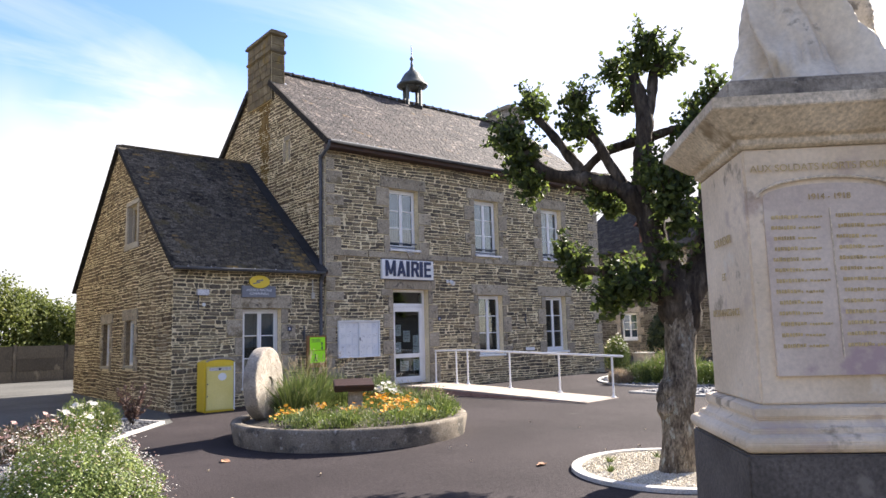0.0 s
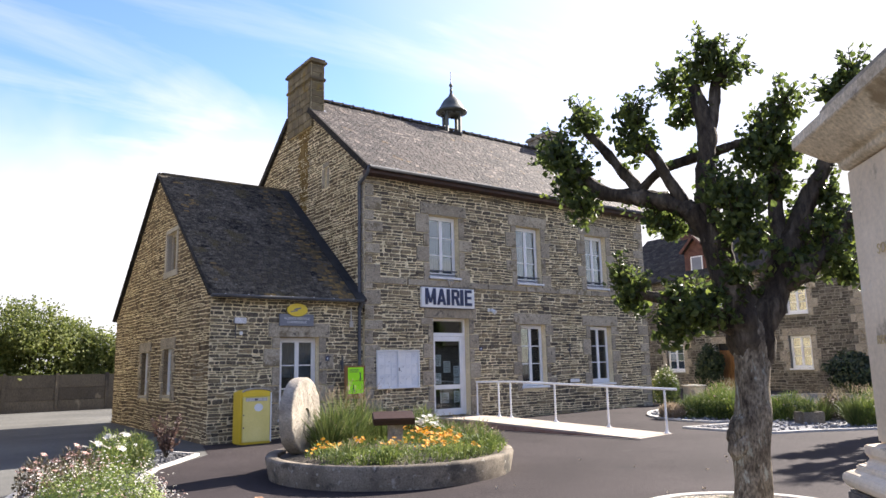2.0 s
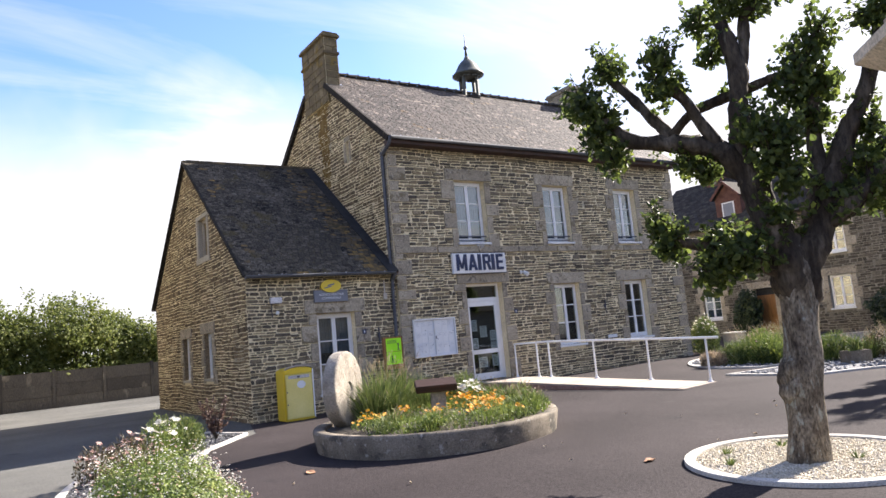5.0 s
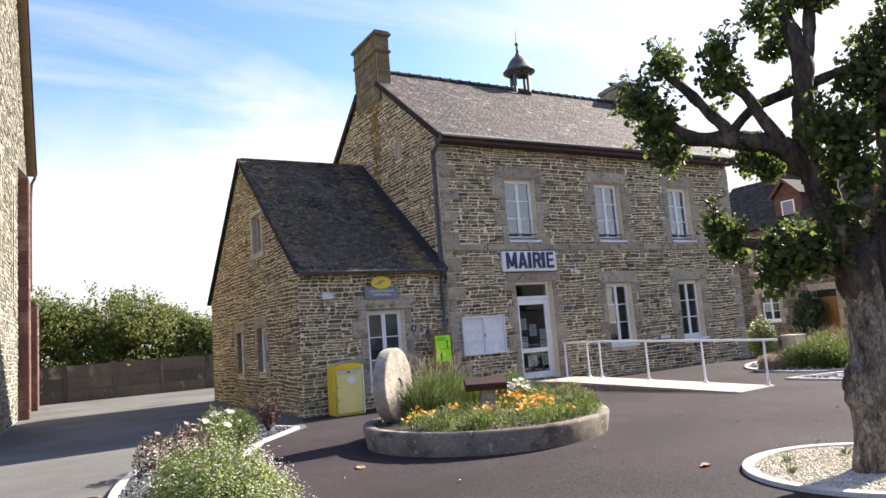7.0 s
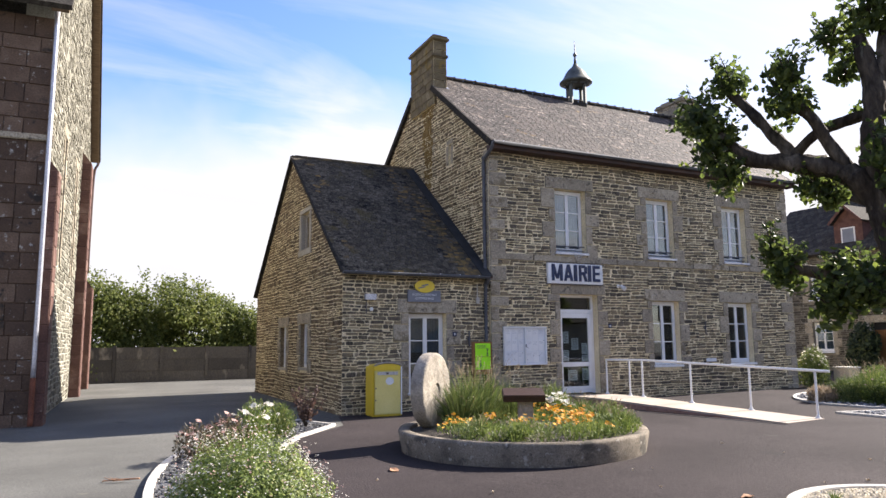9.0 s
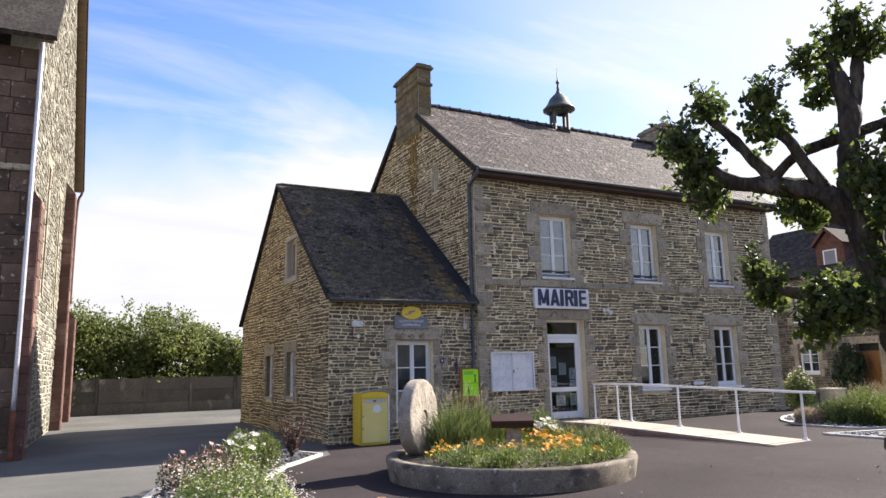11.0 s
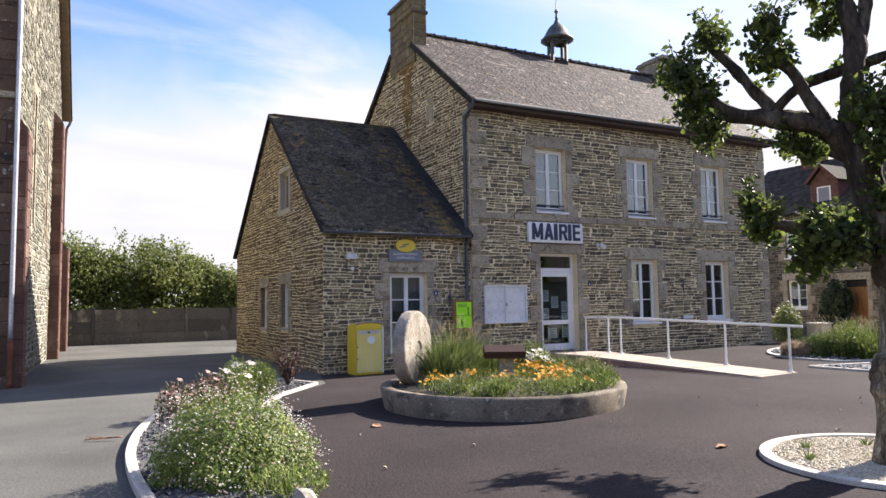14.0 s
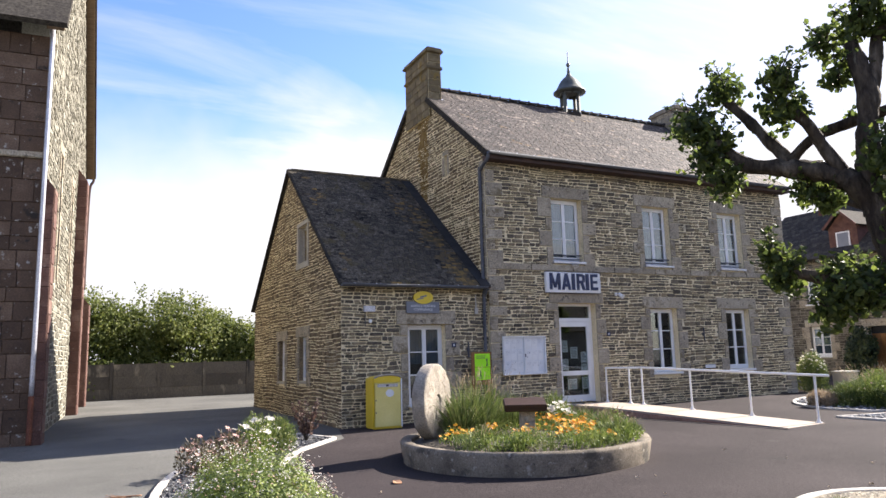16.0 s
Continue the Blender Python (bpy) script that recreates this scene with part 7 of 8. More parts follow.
def lime_tree():
    r = random.Random(77)
    g = ground_z(TREE[0])
    # x across the view of the square, y away from it
    m = Matrix(((0.5018, 0.8650, 0, TREE[0]), (-0.8650, 0.5018, 0, TREE[1]), (0, 0, 1, g), (0, 0, 0, 1)))
    t = thing("lime_tree", m, "pollarded lime tree with knotty limbs and leaf clumps", "tree")
    hp = Heap()
    p, q = smooth_line([(-0.12, 0, -0.06), (-0.10, 0, 0.25), (-0.06, 0, 0.75), (-0.02, 0, 1.2), (0.01, 0, 1.55), (0.03, 0, 1.85), (0.04, 0, 2.1), (0.05, 0, 2.25)], [0.225, 0.19, 0.182, 0.172, 0.174, 0.19, 0.15, 0.05], 6)
    hp.put(*tube(p, q, 20, 0.22))
    # burl on the trunk
    for c, rad in (((-0.20, -0.04, 0.86), 0.105), ((-0.19, -0.08, 0.74), 0.10), ((-0.13, -0.12, 0.97), 0.08), ((-0.12, -0.14, 0.80), 0.07), ((-0.2, -0.02, 0.95), 0.08)):
        hp.put(*tube([Vector(c) + Vector((0.02 * k, 0.015 * k, 0.07 * k)) for k in (-2, -1, 0, 1, 2)], [rad * 0.25, rad * 0.85, rad, rad * 0.8, rad * 0.2], 10, 0.4))
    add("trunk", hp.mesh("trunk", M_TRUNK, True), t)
    limbs = (
        ([(0.05, 0, 1.35), (0.0, -0.02, 1.8), (-0.03, -0.05, 2.15), (-0.19, -0.05, 2.6), (-0.30, 0, 3.0), (-0.49, 0, 3.28)], [0.10, 0.185, 0.185, 0.165, 0.155, 0.13]),
        ([(-0.42, 0, 3.2), (-0.71, 0, 3.40), (-1.09, 0, 3.50), (-1.48, 0, 3.62), (-1.74, 0, 3.92)], [0.12, 0.105, 0.095, 0.09, 0.06]),
        ([(-0.28, 0, 2.9), (-0.31, 0, 3.35), (-0.28, 0, 3.8), (-0.26, 0, 4.25), (-0.34, 0, 4.72)], [0.15, 0.135, 0.115, 0.10, 0.06]),
        ([(-0.26, 0, 4.05), (-0.14, 0.05, 4.45), (-0.09, 0.1, 4.78), (0.07, 0.1, 4.86)], [0.075, 0.065, 0.06, 0.05]),
        ([(-0.95, 0, 3.46), (-1.18, 0.1, 3.80), (-1.41, 0.2, 4.16), (-1.64, 0.2, 4.44)], [0.065, 0.06, 0.055, 0.045]),
        ([(-0.52, 0, 3.32), (-0.68, -0.1, 3.64), (-0.80, -0.2, 3.90), (-1.0, -0.2, 4.10)], [0.07, 0.062, 0.055, 0.05]),
        ([(-1.06, 0, 3.52), (-0.78, 0.1, 3.80), (-0.42, 0.15, 3.92), (-0.07, 0.2, 4.0), (0.15, 0.2, 4.05)], [0.05, 0.05, 0.055, 0.05, 0.04]),
        ([(0.0, 0, 1.35), (0.09, 0.03, 1.85), (0.27, 0.1, 2.33), (0.45, 0.2, 2.78), (0.63, 0.25, 3.12), (0.80, 0.3, 3.46), (0.95, 0.3, 3.77), (1.12, 0.2, 4.32)], [0.10, 0.19, 0.165, 0.135, 0.11, 0.095, 0.08, 0.05]),
        ([(0.36, 0.15, 2.55), (0.39, 0.3, 3.25), (0.45, 0.3, 3.87)], [0.09, 0.08, 0.05]),
        ([(0.25, 0.1, 2.40), (0.59, 0.1, 2.52), (0.92, 0.3, 2.89), (1.13, 0.4, 3.14)], [0.12, 0.10, 0.08, 0.06]),
        ([(0.0, 0, 1.9), (-0.32, -0.2, 2.06), (-0.71, -0.25, 2.28), (-1.21, -0.2, 2.38)], [0.09, 0.075, 0.065, 0.05]))
    # boughs on the far side
    limbs += (([(0.0, 0.05, 1.8), (-0.2, 0.4, 2.1), (-0.6, 0.85, 2.25), (-1.3, 1.15, 2.48)], [0.09, 0.08, 0.06, 0.04]), ([(-0.28, 0.05, 2.95), (-0.5, 0.6, 3.15), (-0.95, 1.2, 3.46)], [0.08, 0.06, 0.04]))
    shoots = Heap()
    for pts, rad in limbs:
        line, rr = smooth_line(pts, rad, 6)
        vs, fs = tube(line, [k * r.uniform(0.9, 1.12) for k in rr], 14, 0.45)
        # limbs have the crown's shade in their bark colour, unlike the trunk
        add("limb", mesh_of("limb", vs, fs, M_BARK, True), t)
        # leafy shoots straight from the bark
        for c, k in zip(line[6:], rr[6:]):
            if r.random() < 0.30:
                d = Vector((r.uniform(-1, 1), r.uniform(-1, 1), r.uniform(-0.4, 1))).normalized()
                for j in range(r.randrange(5, 14)):
                    q = c + d * (k + j * 0.012) + Vector((r.uniform(-1, 1), r.uniform(-1, 1), r.uniform(-1, 1))) * 0.045
                    leaf_heap(shoots, q, r.uniform(0.045, 0.085), (r.uniform(-1, 1), r.uniform(-1, 1), 0.5), r)
    tagged(add("shoot_leaves", shoots.mesh("shoot_leaves", M_LEAF), t), kind="stuff")
    # leaf clumps at the knuckles of the limbs: place, size
    clumps = ((-1.95, -0.1, 4.13, 0.30), (-1.74, 0, 3.91, 0.30), (-1.67, 0, 3.48, 0.28), (-1.88, 0.1, 3.74, 0.24), (-1.63, 0.2, 4.60, 0.28), (-1.01, -0.2, 4.13, 0.30), (-1.02, -0.2, 4.44, 0.24),
              (-0.60, 0.3, 4.92, 0.24), (-0.26, 0, 4.92, 0.25), (0.02, 0.1, 4.94, 0.28), (-0.18, 0, 5.16, 0.18), (-0.50, 0.1, 4.44, 0.20), (0.55, 0.3, 4.46, 0.28), (0.40, 0.3, 4.14, 0.30), (0.22, 0.2, 3.88, 0.30),
              (0.56, 0.3, 3.88, 0.24), (0.41, 0.3, 3.57, 0.24))
    lower = ((-0.14, -0.3, 3.41, 0.28), (-0.02, -0.3, 3.12, 0.33), (0.14, -0.3, 3.31, 0.24), (0.66, 0.4, 3.13, 0.30), (0.80, 0.3, 2.78, 0.34), (0.48, 0.1, 2.62, 0.28), (1.0, 0.4, 3.03, 0.25), (1.03, 0.3, 2.56, 0.21),
             (-1.15, -0.2, 2.36, 0.23), (-1.26, -0.2, 2.59, 0.15), (-0.60, -0.3, 2.18, 0.33), (-0.37, -0.2, 2.20, 0.34), (-0.74, -0.3, 1.98, 0.23), (1.26, 0.2, 4.62, 0.25), (1.08, 0.2, 4.46, 0.18), (-0.86, 0.1, 3.26, 0.17),
             (-0.68, 0.1, 3.14, 0.17), (0.12, -0.25, 2.83, 0.19), (-0.05, -0.25, 2.54, 0.17), (0.92, 0.3, 3.40, 0.16), (-1.0, 1.2, 3.5, 0.20), (-0.79, 1.2, 3.36, 0.20), (-1.32, 1.15, 2.5, 0.25), (-0.72, 1.1, 2.3, 0.34), (-0.44, 0.9, 2.32, 0.34))
    for group in (clumps, lower):
        for x, y, z, rad in group:
            hp = Heap()
            clump(hp, (x, y, z - 0.04), rad * 0.88, int(2700 * rad * rad + 50), 0.084, r, 1.0, 0.15, 0.4)
            # looser shoots that break the outline
            twigs = Heap()
            for _ in range(9):
                d = Vector((r.uniform(-1, 1), r.uniform(-1, 1), r.uniform(-0.3, 1.6))).normalized()
                c = Vector((x, y, z))
                e = c + d * (rad * 0.7 + 0.17) + Vector((0, 0, -0.03))
                twigs.put(*tube([c - Vector((0, 0, rad * 0.3)), c + d * rad * 0.5, e], [0.012, 0.008, 0.003], 5))
                for j in range(8):
                    leaf_heap(hp, c + d * (rad * 0.6 + j * 0.028) + Vector((r.uniform(-1, 1), r.uniform(-1, 1), r.uniform(-1.2, 0.6))) * 0.035, 0.075 * r.uniform(0.6, 1.2), (r.uniform(-1, 1), r.uniform(-1, 1), 0.6), r)
            add("twig", twigs.mesh("twig", M_BARK, True), t)
            tagged(add("leaf_clump", hp.mesh("leaf_clump", M_LEAF), t), kind="stuff")
    return t


tree = lime_tree()
# its neighbour in the row, whose shade falls on the square
copy_thing(tree, pose(9.75, -10.15, ground_z(9.75), 0, 0, 25))
RC, RR = (-1.28, -11.74), 1.17
circle = [(RC[0] + RR * math.cos(2 * math.pi * i / 24), RC[1] + RR * math.sin(2 * math.pi * i / 24)) for i in range(25)]
kerb_line("kerb", circle, 0.12, 0.05, "white concrete ring kerb round the tree", True)
inner = [(RC[0] + (RR - 0.03) * math.cos(2 * math.pi * i / 32), RC[1] + (RR - 0.03) * math.sin(2 * math.pi * i / 32)) for i in range(32)]
sheet("tree_pit", inner, 0.02, M_GRAVEL, "pale gravel in the tree pit", category="gravel")
chips("gravel", inner, 9000, 0.028, M_GRAVEL, "pale beige gravel round the tree trunk", 6, dz=0.02)
for i, (x, y) in enumerate(((-1.55, -10.95), (-2.0, -11.3), (-1.15, -12.15), (-0.9, -11.2))):
    grass_tuft(x, y, ground_z(x) + 0.03, 0.11, 0.10, 22, 500 + i, 0, "small weed tuft in the gravel", "weeds in the gravel")

# ---- war memorial ----
MON_S = 0.76
MON = pose(-6.25, -15.445, 1.548 * (1 - MON_S) - 0.108 * MON_S, 0, 0, -45) @ Matrix.Scale(MON_S, 4)     # x along the inscribed front, which faces -y


def prism(levels):
    """Square moulded block: levels of (half width, height)."""
    vs, fs = [], []
    for h, z in levels:
        vs += [(-h, -h, z), (h, -h, z), (h, h, z), (-h, h, z)]
    for j in range(len(levels) - 1):
        for i in range(4):
            k = (i + 1) % 4
            fs.append((j * 4 + i, j * 4 + k, j * 4 + 4 + k, j * 4 + 4 + i))
    fs += [(3, 2, 1, 0), tuple((len(levels) - 1) * 4 + i for i in range(4))]
    return vs, fs


def worn_prism(name, levels, material, parent, label="", bevel=0.008):
    me = mesh_of(name, *prism(levels), material)
    bm = bmesh.new()
    bm.from_mesh(me)
    es = [e for e in bm.edges if e.calc_length() > 0.02]
    bmesh.ops.bevel(bm, geom=es, offset=bevel, segments=2, affect="EDGES", clamp_overlap=True)
    bm.to_mesh(me)
    bm.free()
    return add(name, me, parent, None, label)


def memorial():
    t = thing("war_memorial", MON, "pale limestone memorial pedestal on a grey granite plinth", "monument")
    k = 0.11                                             # the ground lies this much below the level
    worn_prism("plinth", [(0.47, -0.46), (0.46, 0.05), (0.415, 0.06), (0.405, 1.067 + k)], M_PLINTH, t, "dark grey granite plinth")
    worn_prism("base_moulding", [(0.380, 1.068 + k), (0.402, 1.076 + k), (0.413, 1.092 + k), (0.415, 1.109 + k), (0.408, 1.126 + k), (0.390, 1.137 + k), (0.375, 1.140 + k), (0.375, 1.157 + k), (0.355, 1.165 + k), (0.342, 1.179 + k), (0.340, 1.189 + k), (0.352, 1.197 + k), (0.352, 1.229 + k), (0.315, 1.239 + k)], M_MONU, t, "moulded limestone base", 0.004)
    worn_prism("die", [(0.316, 1.2405 + k), (0.315, 2.25 + k)], M_MONU, t, "tapered limestone die")
    worn_prism("cornice", [(0.318, 2.252 + k), (0.335, 2.265 + k), (0.335, 2.29 + k), (0.36, 2.30 + k), (0.44, 2.375 + k), (0.455, 2.385 + k), (0.455, 2.43 + k), (0.40, 2.445 + k)], M_MONU_D, t, "stained limestone cornice", 0.003)
    worn_prism("upper_slab", [(0.37, 2.446 + k), (0.37, 2.52 + k), (0.34, 2.535 + k)], M_TOPSLAB, t, "dark weathered top slab")
    # inscribed panel with an arched head on the front
    pts = [(-0.25, 0.0), (0.25, 0.0)] + [(0.25 * math.cos(math.pi * i / 14), 0.70 + 0.05 * math.sin(math.pi * i / 14)) for i in range(15)]
    n = len(pts)
    tilt = math.degrees(math.atan2(0.02, 0.974))
    mp = pose(0, -0.335, 1.30 + k, -tilt, 0, 0)
    vs = [(x, -0.0015, z + 0.05) for x, z in pts] + [(x, 0.02, z + 0.05) for x, z in pts]
    fs = [tuple(range(n)), tuple(range(2 * n - 1, n - 1, -1))] + [(i, n + i, n + (i + 1) % n, (i + 1) % n) for i in range(n)]
    me = mesh_of("panel", vs, fs, M_SLAB)
    pn = add("panel", me, t, mp, "mauve-stained marble name panel")
    arch = [(0.272 * math.cos(math.pi * i / 20), -0.008, 0.75 + 0.075 * math.sin(math.pi * i / 20)) for i in range(21)]
    vs, fs = tube(arch, [0.006] * 21, 6)
    add("arch_moulding", mesh_of("arch_moulding", vs, fs, M_MONU_D), t, mp)
    r = random.Random(17)
    bm = bmesh.new()
    for col in (-0.23, 0.015):
        for row in range(13):
            z = 0.66 - row * 0.042
            x = col + r.uniform(0, 0.012)
            w = r.uniform(0.15, 0.205)
            q = x
            while q < x + w:
                tall = q < x + w * 0.5
                b = r.uniform(0.005, 0.012)
                box(bm, q, q + b, -0.0045, -0.002, z + r.uniform(0, 0.004), z + (0.017 if tall else 0.012) - r.uniform(0, 0.003))
                q += b + (0.0035 if abs(q - x - w * 0.5) > 0.008 else 0.012)
    tagged(part("name_bar", bm, M_GILT, pn), kind="stuff")
    part("divider", boxes((-0.004, 0.0, -0.008, -0.0042, 0.12, 0.70)), M_MONU_D, pn)
    for body, size, x, z in (("AUX SOLDATS MORTS POUR LA", 0.040, 0.0, 0.855), ("1914 - 1918", 0.034, 0.0, 0.735)):
        o = add("lettering", text_mesh(body, size, 0.001, M_GILT), t, mp @ pose(x, -0.006, z, 90, 0, 0), "faded gilt capitals")
    # left face
    ml = pose(0, 0, 0, 0, 0, -90) @ mp
    for body, size, z in (("SOUVENIR", 0.052, 0.60), ("ET", 0.046, 0.445), ("RECONNAISSANCE", 0.044, 0.29)):
        me = text_mesh(body, size, 0.001, M_GILT)
        xs = [v.co.x for v in me.vertices]
        kx = min(1.0, 0.44 / (max(xs) - min(xs)))
        add("lettering", me, t, ml @ pose(0, -0.002, z, 90, 0, 0) @ Matrix.Diagonal((kx, 1, 1, 1)), "faded gilt capitals")


memorial()


def statue():
    """A weathered draped stone figure on the pedestal, as one plain mesh."""
    k = 1.548 * (1 - MON_S) + (2.537 + 0.002) * MON_S
    hp = Heap()
    seg, rows = 144, 90
    vs, fs = [], []
    for j in range(rows):
        tz = j / (rows - 1)
        z = tz * 1.55
        rad = 0.225 - 0.085 * min(tz * 2.6, 1.0) + 0.05 * math.exp(-((tz - 0.78) / 0.12) ** 2) - 0.10 * max(0, (tz - 0.86) / 0.14)
        for i in range(seg):
            a = 2 * math.pi * i / seg
            warp = 0.7 * noise.noise(Vector((math.cos(a) * 1.3, math.sin(a) * 1.3, z * 1.6)))
            w = (math.sin(6 * a + 15.0 * tz + 3.0 * warp) + 1) / 2
            fold = 0.115 * (w ** 3.0 - 0.3) + 0.028 * math.sin(11 * a + 22.0 * tz + 5 * warp) + 0.012 * noise.noise(Vector((math.cos(a) * 9, math.sin(a) * 9, z * 14)))
            hem = 0.020 * math.sin(34 * a) * math.exp(-((tz - 0.10 - 0.05 * math.cos(a)) / 0.035) ** 2)
            sweep = 0.19 * math.exp(-tz * 11) * max(0, math.cos(a + 0.5))
            q = rad + fold * (1 - 0.4 * tz) + hem + sweep
            vs.append((q * math.cos(a) * 1.12, q * math.sin(a) * 0.95, z))
    for j in range(rows - 1):
        for i in range(seg):
            b = (i + 1) % seg
            fs.append((j * seg + i, j * seg + b, (j + 1) * seg + b, (j + 1) * seg + i))
    fs.append(tuple(range((rows - 1) * seg, rows * seg)))
    fs.append(tuple(reversed(range(seg))))
    ob = add("statue", mesh_of("statue", vs, fs, M_STATUE, True), None, pose(-6.205, -15.483, k, 0, 0, -45) @ Matrix.Scale(MON_S, 4))
    tagged(ob, "weathered draped stone statue on the memorial pedestal", "statue")


statue()

# ---- yard beds before the far house ----
YARD = [(10.5, -1.75), (9.6, -2.1), (8.5, -2.95), (7.85, -4.1), (7.78, -5.0), (7.95, -5.5), (9.0, -5.75), (12.0, -6.2), (22.0, -6.6), (22.0, -0.6), (13.5, -1.2)]
YARD2 = [(6.17, -5.7), (6.2, -6.9), (6.35, -7.75), (7.1, -8.15), (8.7, -9.1), (11.0, -10.6), (22.0, -14.0), (22.0, -7.4), (12.0, -6.7), (8.6, -6.2), (7.4, -6.0)]
for area in (YARD, YARD2):
    sheet("bed_soil", area, 0.02, M_GRAVEL_G, "bed mulched with grey and white chips", category="flower bed")
    kerb_line("kerb", area + area[:1], 0.10, 0.05, "white concrete kerb of the yard bed", True)
    chips("slate_chips", area, 2500, 0.07, M_GRAVEL_G, "grey and white chips on the bed", 8)
for i, (x, y, h, s, n) in enumerate(((9.0, -8.3, 0.95, 0.45, 1000), (9.6, -8.8, 0.9, 0.42, 700), (9.3, -4.5, 1.05, 0.65, 1100), (9.7, -5.2, 1.1, 0.65, 1100), (10.4, -3.6, 0.9, 0.6, 700), (10.9, -8.3, 0.9, 0.6, 500), (9.75, -7.15, 0.75, 0.45, 400))):
    grass_tuft(x, y, 0.0, h * 0.88, s, int(n * 0.6), 600 + i, 70, group="grasses in the yard")
for i, (x, y, h, s, mt, fl) in enumerate(((8.75, -4.25, 0.62, 0.42, M_GRASS, 0), (9.0, -4.95, 0.72, 0.5, M_HERB, 4), (8.75, -5.3, 0.5, 0.4, M_LEAF, 0), (9.9, -4.3, 0.9, 0.55, M_HERB, 8), (9.15, -6.15, 0.62, 0.42, M_HERB, 10), (9.6, -6.5, 0.7, 0.45, M_GRASS, 6), (9.3, -8.55, 0.6, 0.5, M_HERB, 2), (10.3, -7.3, 0.7, 0.5, M_PURPLE, 14), (8.3, -3.85, 0.4, 0.35, M_PLUME, 0), (12.2, -7.6, 0.8, 0.6, M_HERB, 6), (13.0, -8.9, 0.9, 0.7, M_HERB, 6), (11.8, -3.2, 0.7, 0.5, M_HERB, 4))):
    flower_plant("shrub", x, y, -0.01, h, s, 620 + i, mt, M_PETAL_P, 1700, fl, 0.03, "rounded green garden shrub in the yard bed", 0.085, "bush", "shrubs in the yard")
flower_plant("variegated_shrub", 13.15, -0.1, -0.01, 1.35, 0.48, 635, M_GRASS, M_PETAL_W, 2600, 90, 0.05, "yellow-green variegated shrub beside the hall corner", 0.10, "bush")
for i, (x, y, h, s) in enumerate(((22.9, -2.5, 1.75, 1.25), (22.8, -4.6, 1.7, 1.25), (24.2, 5.3, 2.35, 0.62))):
    r = random.Random(640 + i)
    t = thing("evergreen_bush", pose(x, y, 0), "dark rounded evergreen bush against the house", "bush", "bushes by the house")
    hp = Heap()
    clump(hp, (0, 0, h * 0.48), s, 3600, 0.15, r, h * 0.5 / s, 0.45)
    add("foliage", hp.mesh("foliage", M_EVERGREEN), t)
    st = Heap()
    st.put(*tube([(0, 0, -0.05), (0.03, 0, h * 0.5)], [0.06, 0.03], 7))
    add("stem", st.mesh("stem", M_BARK), t)
t = thing("stone_trough", pose(8.85, -7.3, -0.02, 0, 0, -28), "weathered stone trough in the yard bed", "trough")
part("trough", boxes((-0.27, 0.27, -0.2, -0.14, 0, 0.29), (-0.27, 0.27, 0.14, 0.2, 0, 0.29), (-0.27, -0.21, -0.14, 0.14, 0, 0.29), (0.21, 0.27, -0.14, 0.14, 0, 0.29), (-0.21, 0.21, -0.14, 0.14, 0, 0.15), bevel=0.012), M_MILL, t)
part("soil", boxes((-0.205, 0.205, -0.135, 0.135, 0.15, 0.25)), M_SOIL, t)
flower_plant("leafy_plant", 8.85, -7.3, 0.24, 0.32, 0.14, 655, M_GRASS, M_PETAL_W, 160, 0, 0.03, "tuft of green leaves growing in the trough", 0.12)
t = thing("low_pillar", pose(13.9, -0.75, 0.0), "low beige rendered pillar at the bed's edge", "pillar")
part("block", boxes((-0.28, 0.28, -0.28, 0.28, -0.05, 0.62), bevel=0.02), M_RAMP, t)
part("cap", boxes((-0.31, 0.31, -0.31, 0.31, 0.625, 0.67), bevel=0.015), M_CONCRETE, t)

# ---- litter on the asphalt ----


def dry_leaf(x, y, seed, size=0.11, label="fallen dry brown leaf on the asphalt"):
    r = random.Random(seed)
    hp = Heap()
    n = 10
    vs = [(0, 0, 0.012)]
    for i in range(n):
        a = 2 * math.pi * i / n
        k = size * (0.6 + 0.4 * abs(math.cos(a * 1.5))) * r.uniform(0.75, 1.1)
        vs.append((k * math.cos(a), k * math.sin(a) * 0.6, r.uniform(0.006, 0.035)))
    vs += [(a, b, c - 0.004) for a, b, c in vs]
    fs = [(0, 1 + i, 1 + (i + 1) % n) for i in range(n)] + [(n + 1, n + 2 + (i + 1) % n, n + 2 + i) for i in range(n)] + [(1 + i, n + 2 + i, n + 2 + (i + 1) % n, 1 + (i + 1) % n) for i in range(n)]
    ob = add("fallen_leaf", mesh_of("fallen_leaf", vs, fs, M_DRY if size > 0.1 else M_DRY_L), None, pose(x, y, ground_z(x) + 0.008, 0, 0, r.uniform(0, 360)))
    tagged(ob, label, "leaf", "fallen leaves")


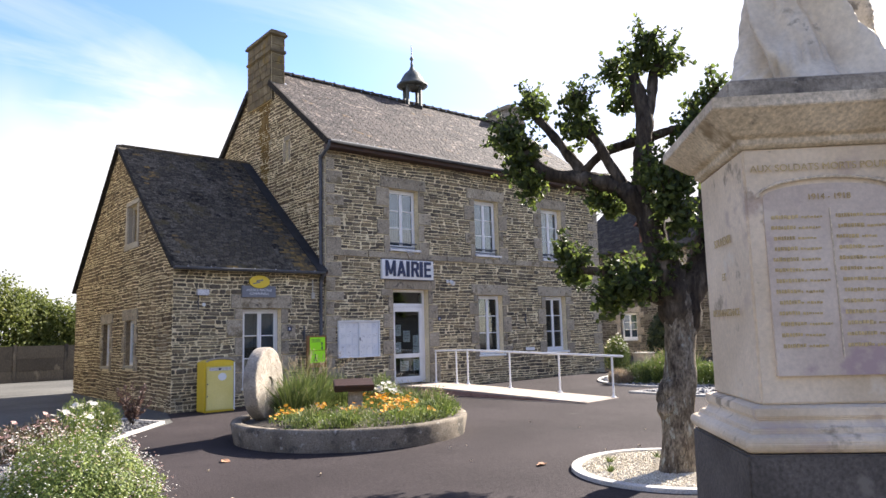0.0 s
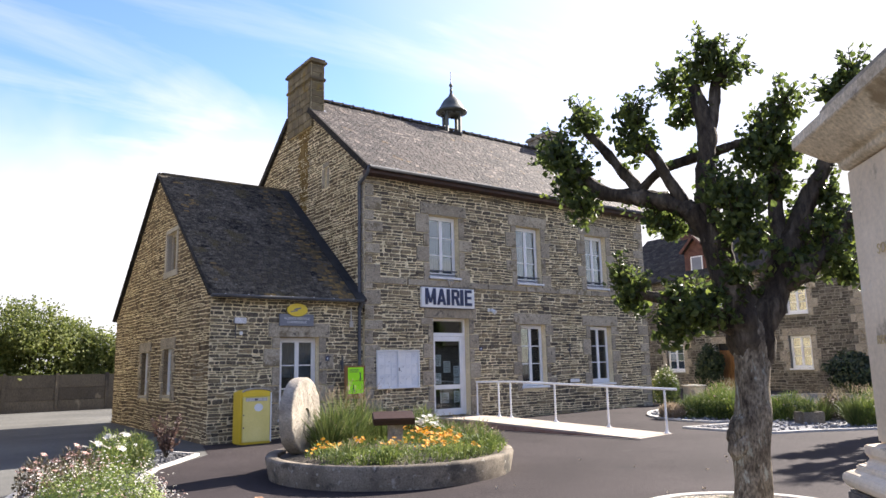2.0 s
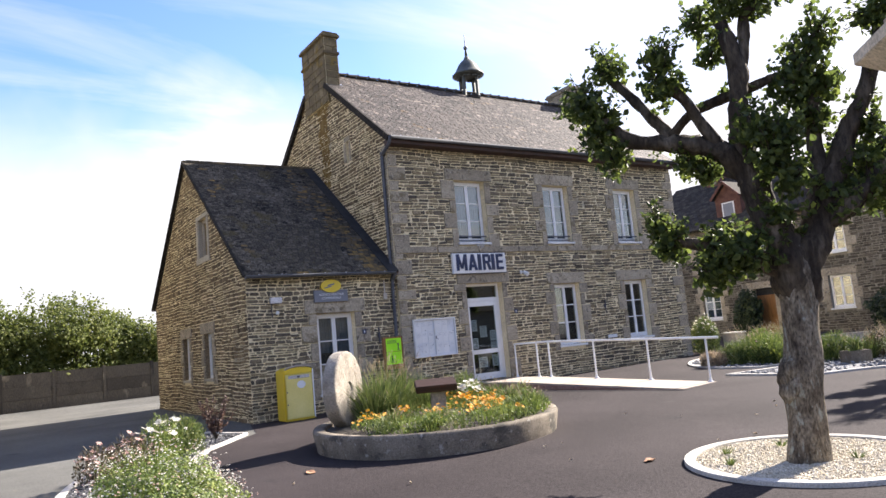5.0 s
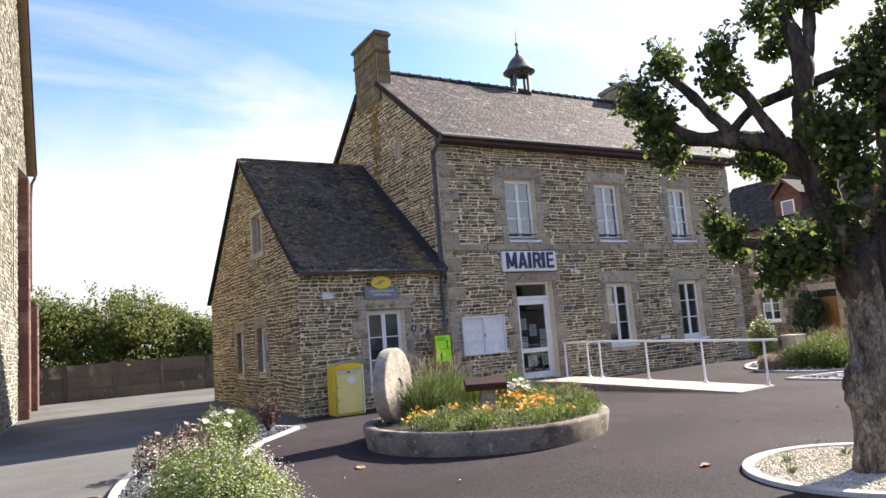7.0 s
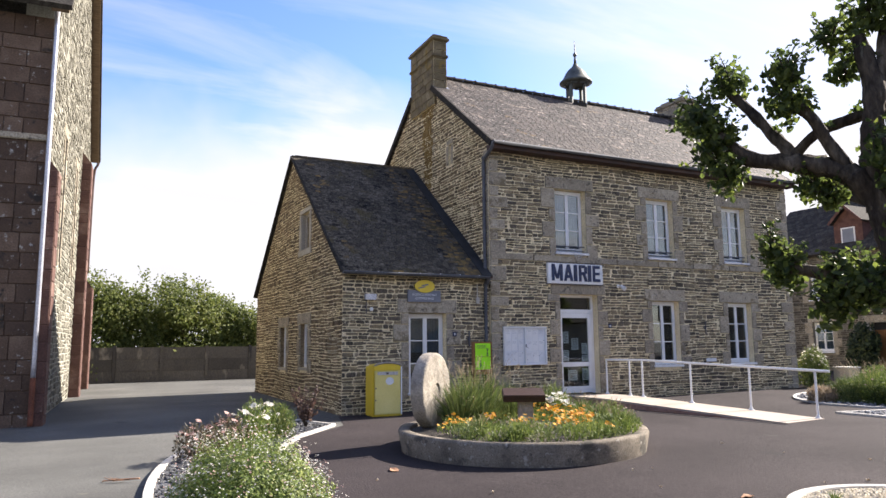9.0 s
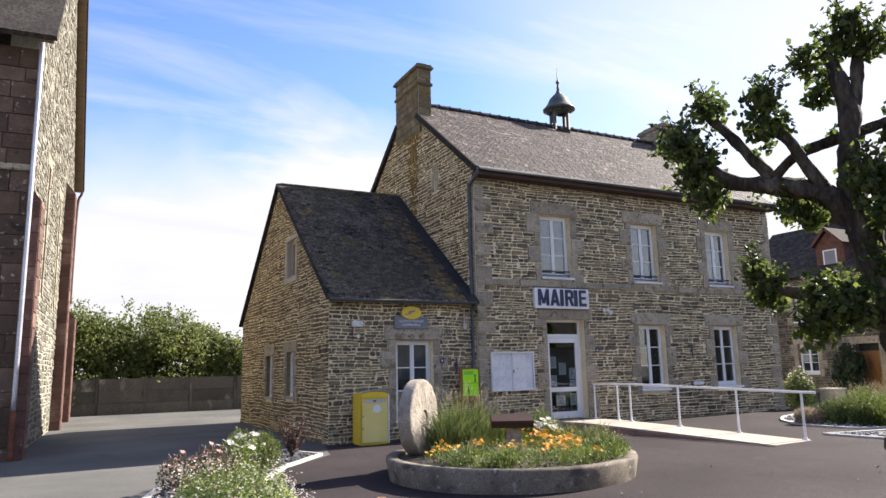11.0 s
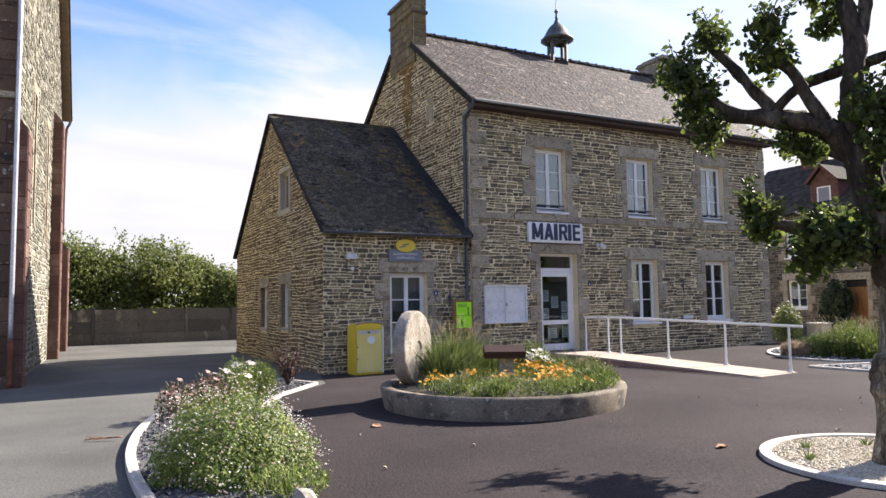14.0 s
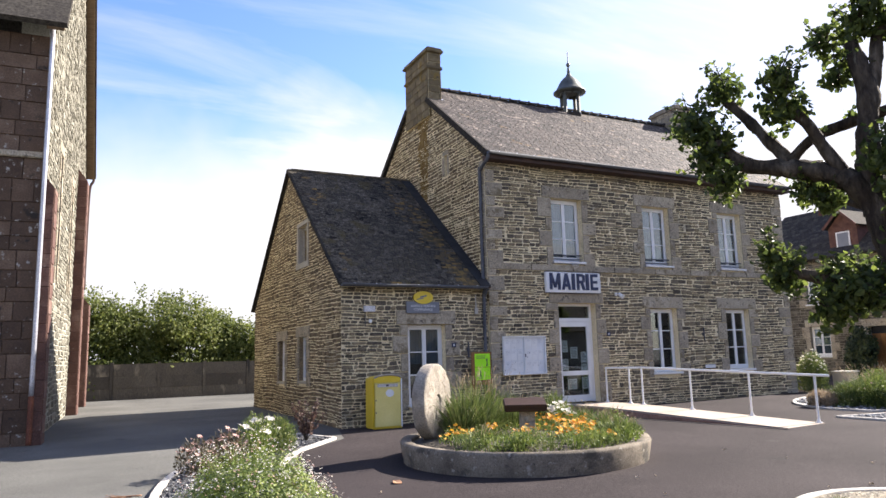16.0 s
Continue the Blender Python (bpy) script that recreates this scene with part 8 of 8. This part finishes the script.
M_DRY = mat("dry_leaf", [(0.0, (0.22, 0.10, 0.05)), (1.0, (0.42, 0.24, 0.14))], 0.8, 10, 60, 0.2, vary=0.3)
M_DRY_L = mat("pale_dry_leaf", [(0.0, (0.42, 0.33, 0.22)), (1.0, (0.58, 0.48, 0.36))], 0.8, 10, 60, 0.2)
for i, (x, y) in enumerate(((-2.13, -10.38), (-4.77, -7.04))):
    dry_leaf(x, y, 700 + i, 0.12)
r = random.Random(55)
for i in range(26):
    x, y = r.uniform(-6.0, 3.5), r.uniform(-11.5, -2)
    if (x - PC[0]) ** 2 + (y - PC[1]) ** 2 > 6:
        dry_leaf(x, y, 720 + i, r.uniform(0.012, 0.035), "small pale scrap of leaf on the asphalt")



def dead_twig(x, y, turn):
    """A dry forked twig lying by the kerb."""
    r = random.Random(9)
    hp = Heap()
    hp.put(*tube(*smooth_line([(-0.24, 0, 0.02), (-0.05, 0.02, 0.035), (0.22, 0.0, 0.05)], [0.006, 0.009, 0.011], 4), 6))
    for k in range(9):
        a = r.uniform(-0.18, 0.2)
        hp.put(*tube([(a, 0.01, 0.03), (a - r.uniform(0.06, 0.14), r.uniform(-0.10, 0.10), r.uniform(0.015, 0.08))], [0.005, 0.002], 5))
    tagged(add("fallen_twig", hp.mesh("fallen_twig", M_DRY, True), None, pose(x, y, ground_z(x), 0, 0, turn)), "dry brown forked twig lying by the kerb", "twig")


dead_twig(-7.98, -6.0, -26)

# ---- unseen houses added behind the square for the windows to mirror ----


def mirrored_house(x, y, w, h, turn, seed):
    t = thing("terrace_house", pose(x, y, 0, 0, 0, turn), "unseen plain house added for the windows to mirror", "house", "houses closing the square")
    part("wall", boxes((-w / 2, w / 2, 0, 7, -0.3, h)), M_MORTAR_D, t)
    bm = bmesh.new()
    vs = [bm.verts.new(p) for p in ((-w / 2 - 0.2, -0.3, h), (w / 2 + 0.2, -0.3, h), (w / 2 + 0.2, 7.3, h), (-w / 2 - 0.2, 7.3, h), (-w / 2 - 0.2, 3.5, h + 3), (w / 2 + 0.2, 3.5, h + 3))]
    for f in ((0, 1, 5, 4), (2, 3, 4, 5), (0, 4, 3), (1, 2, 5), (3, 2, 1, 0)):
        bm.faces.new([vs[i] for i in f])
    bmesh.ops.recalc_face_normals(bm, faces=bm.faces[:])
    part("roof", bm, M_SLATE_D, t)


# places chosen so that the lower panes mirror dark walls and roofs
mirrored_house(-2, -36, 12, 5.5, 180, 1)
mirrored_house(12, -38, 13, 6.0, 176, 2)
mirrored_house(-24, -30, 11, 5.5, 150, 3)
mirrored_house(27, -33, 13, 3.2, 205, 4)
mirrored_house(43, -29, 12, 3.6, 222, 5)
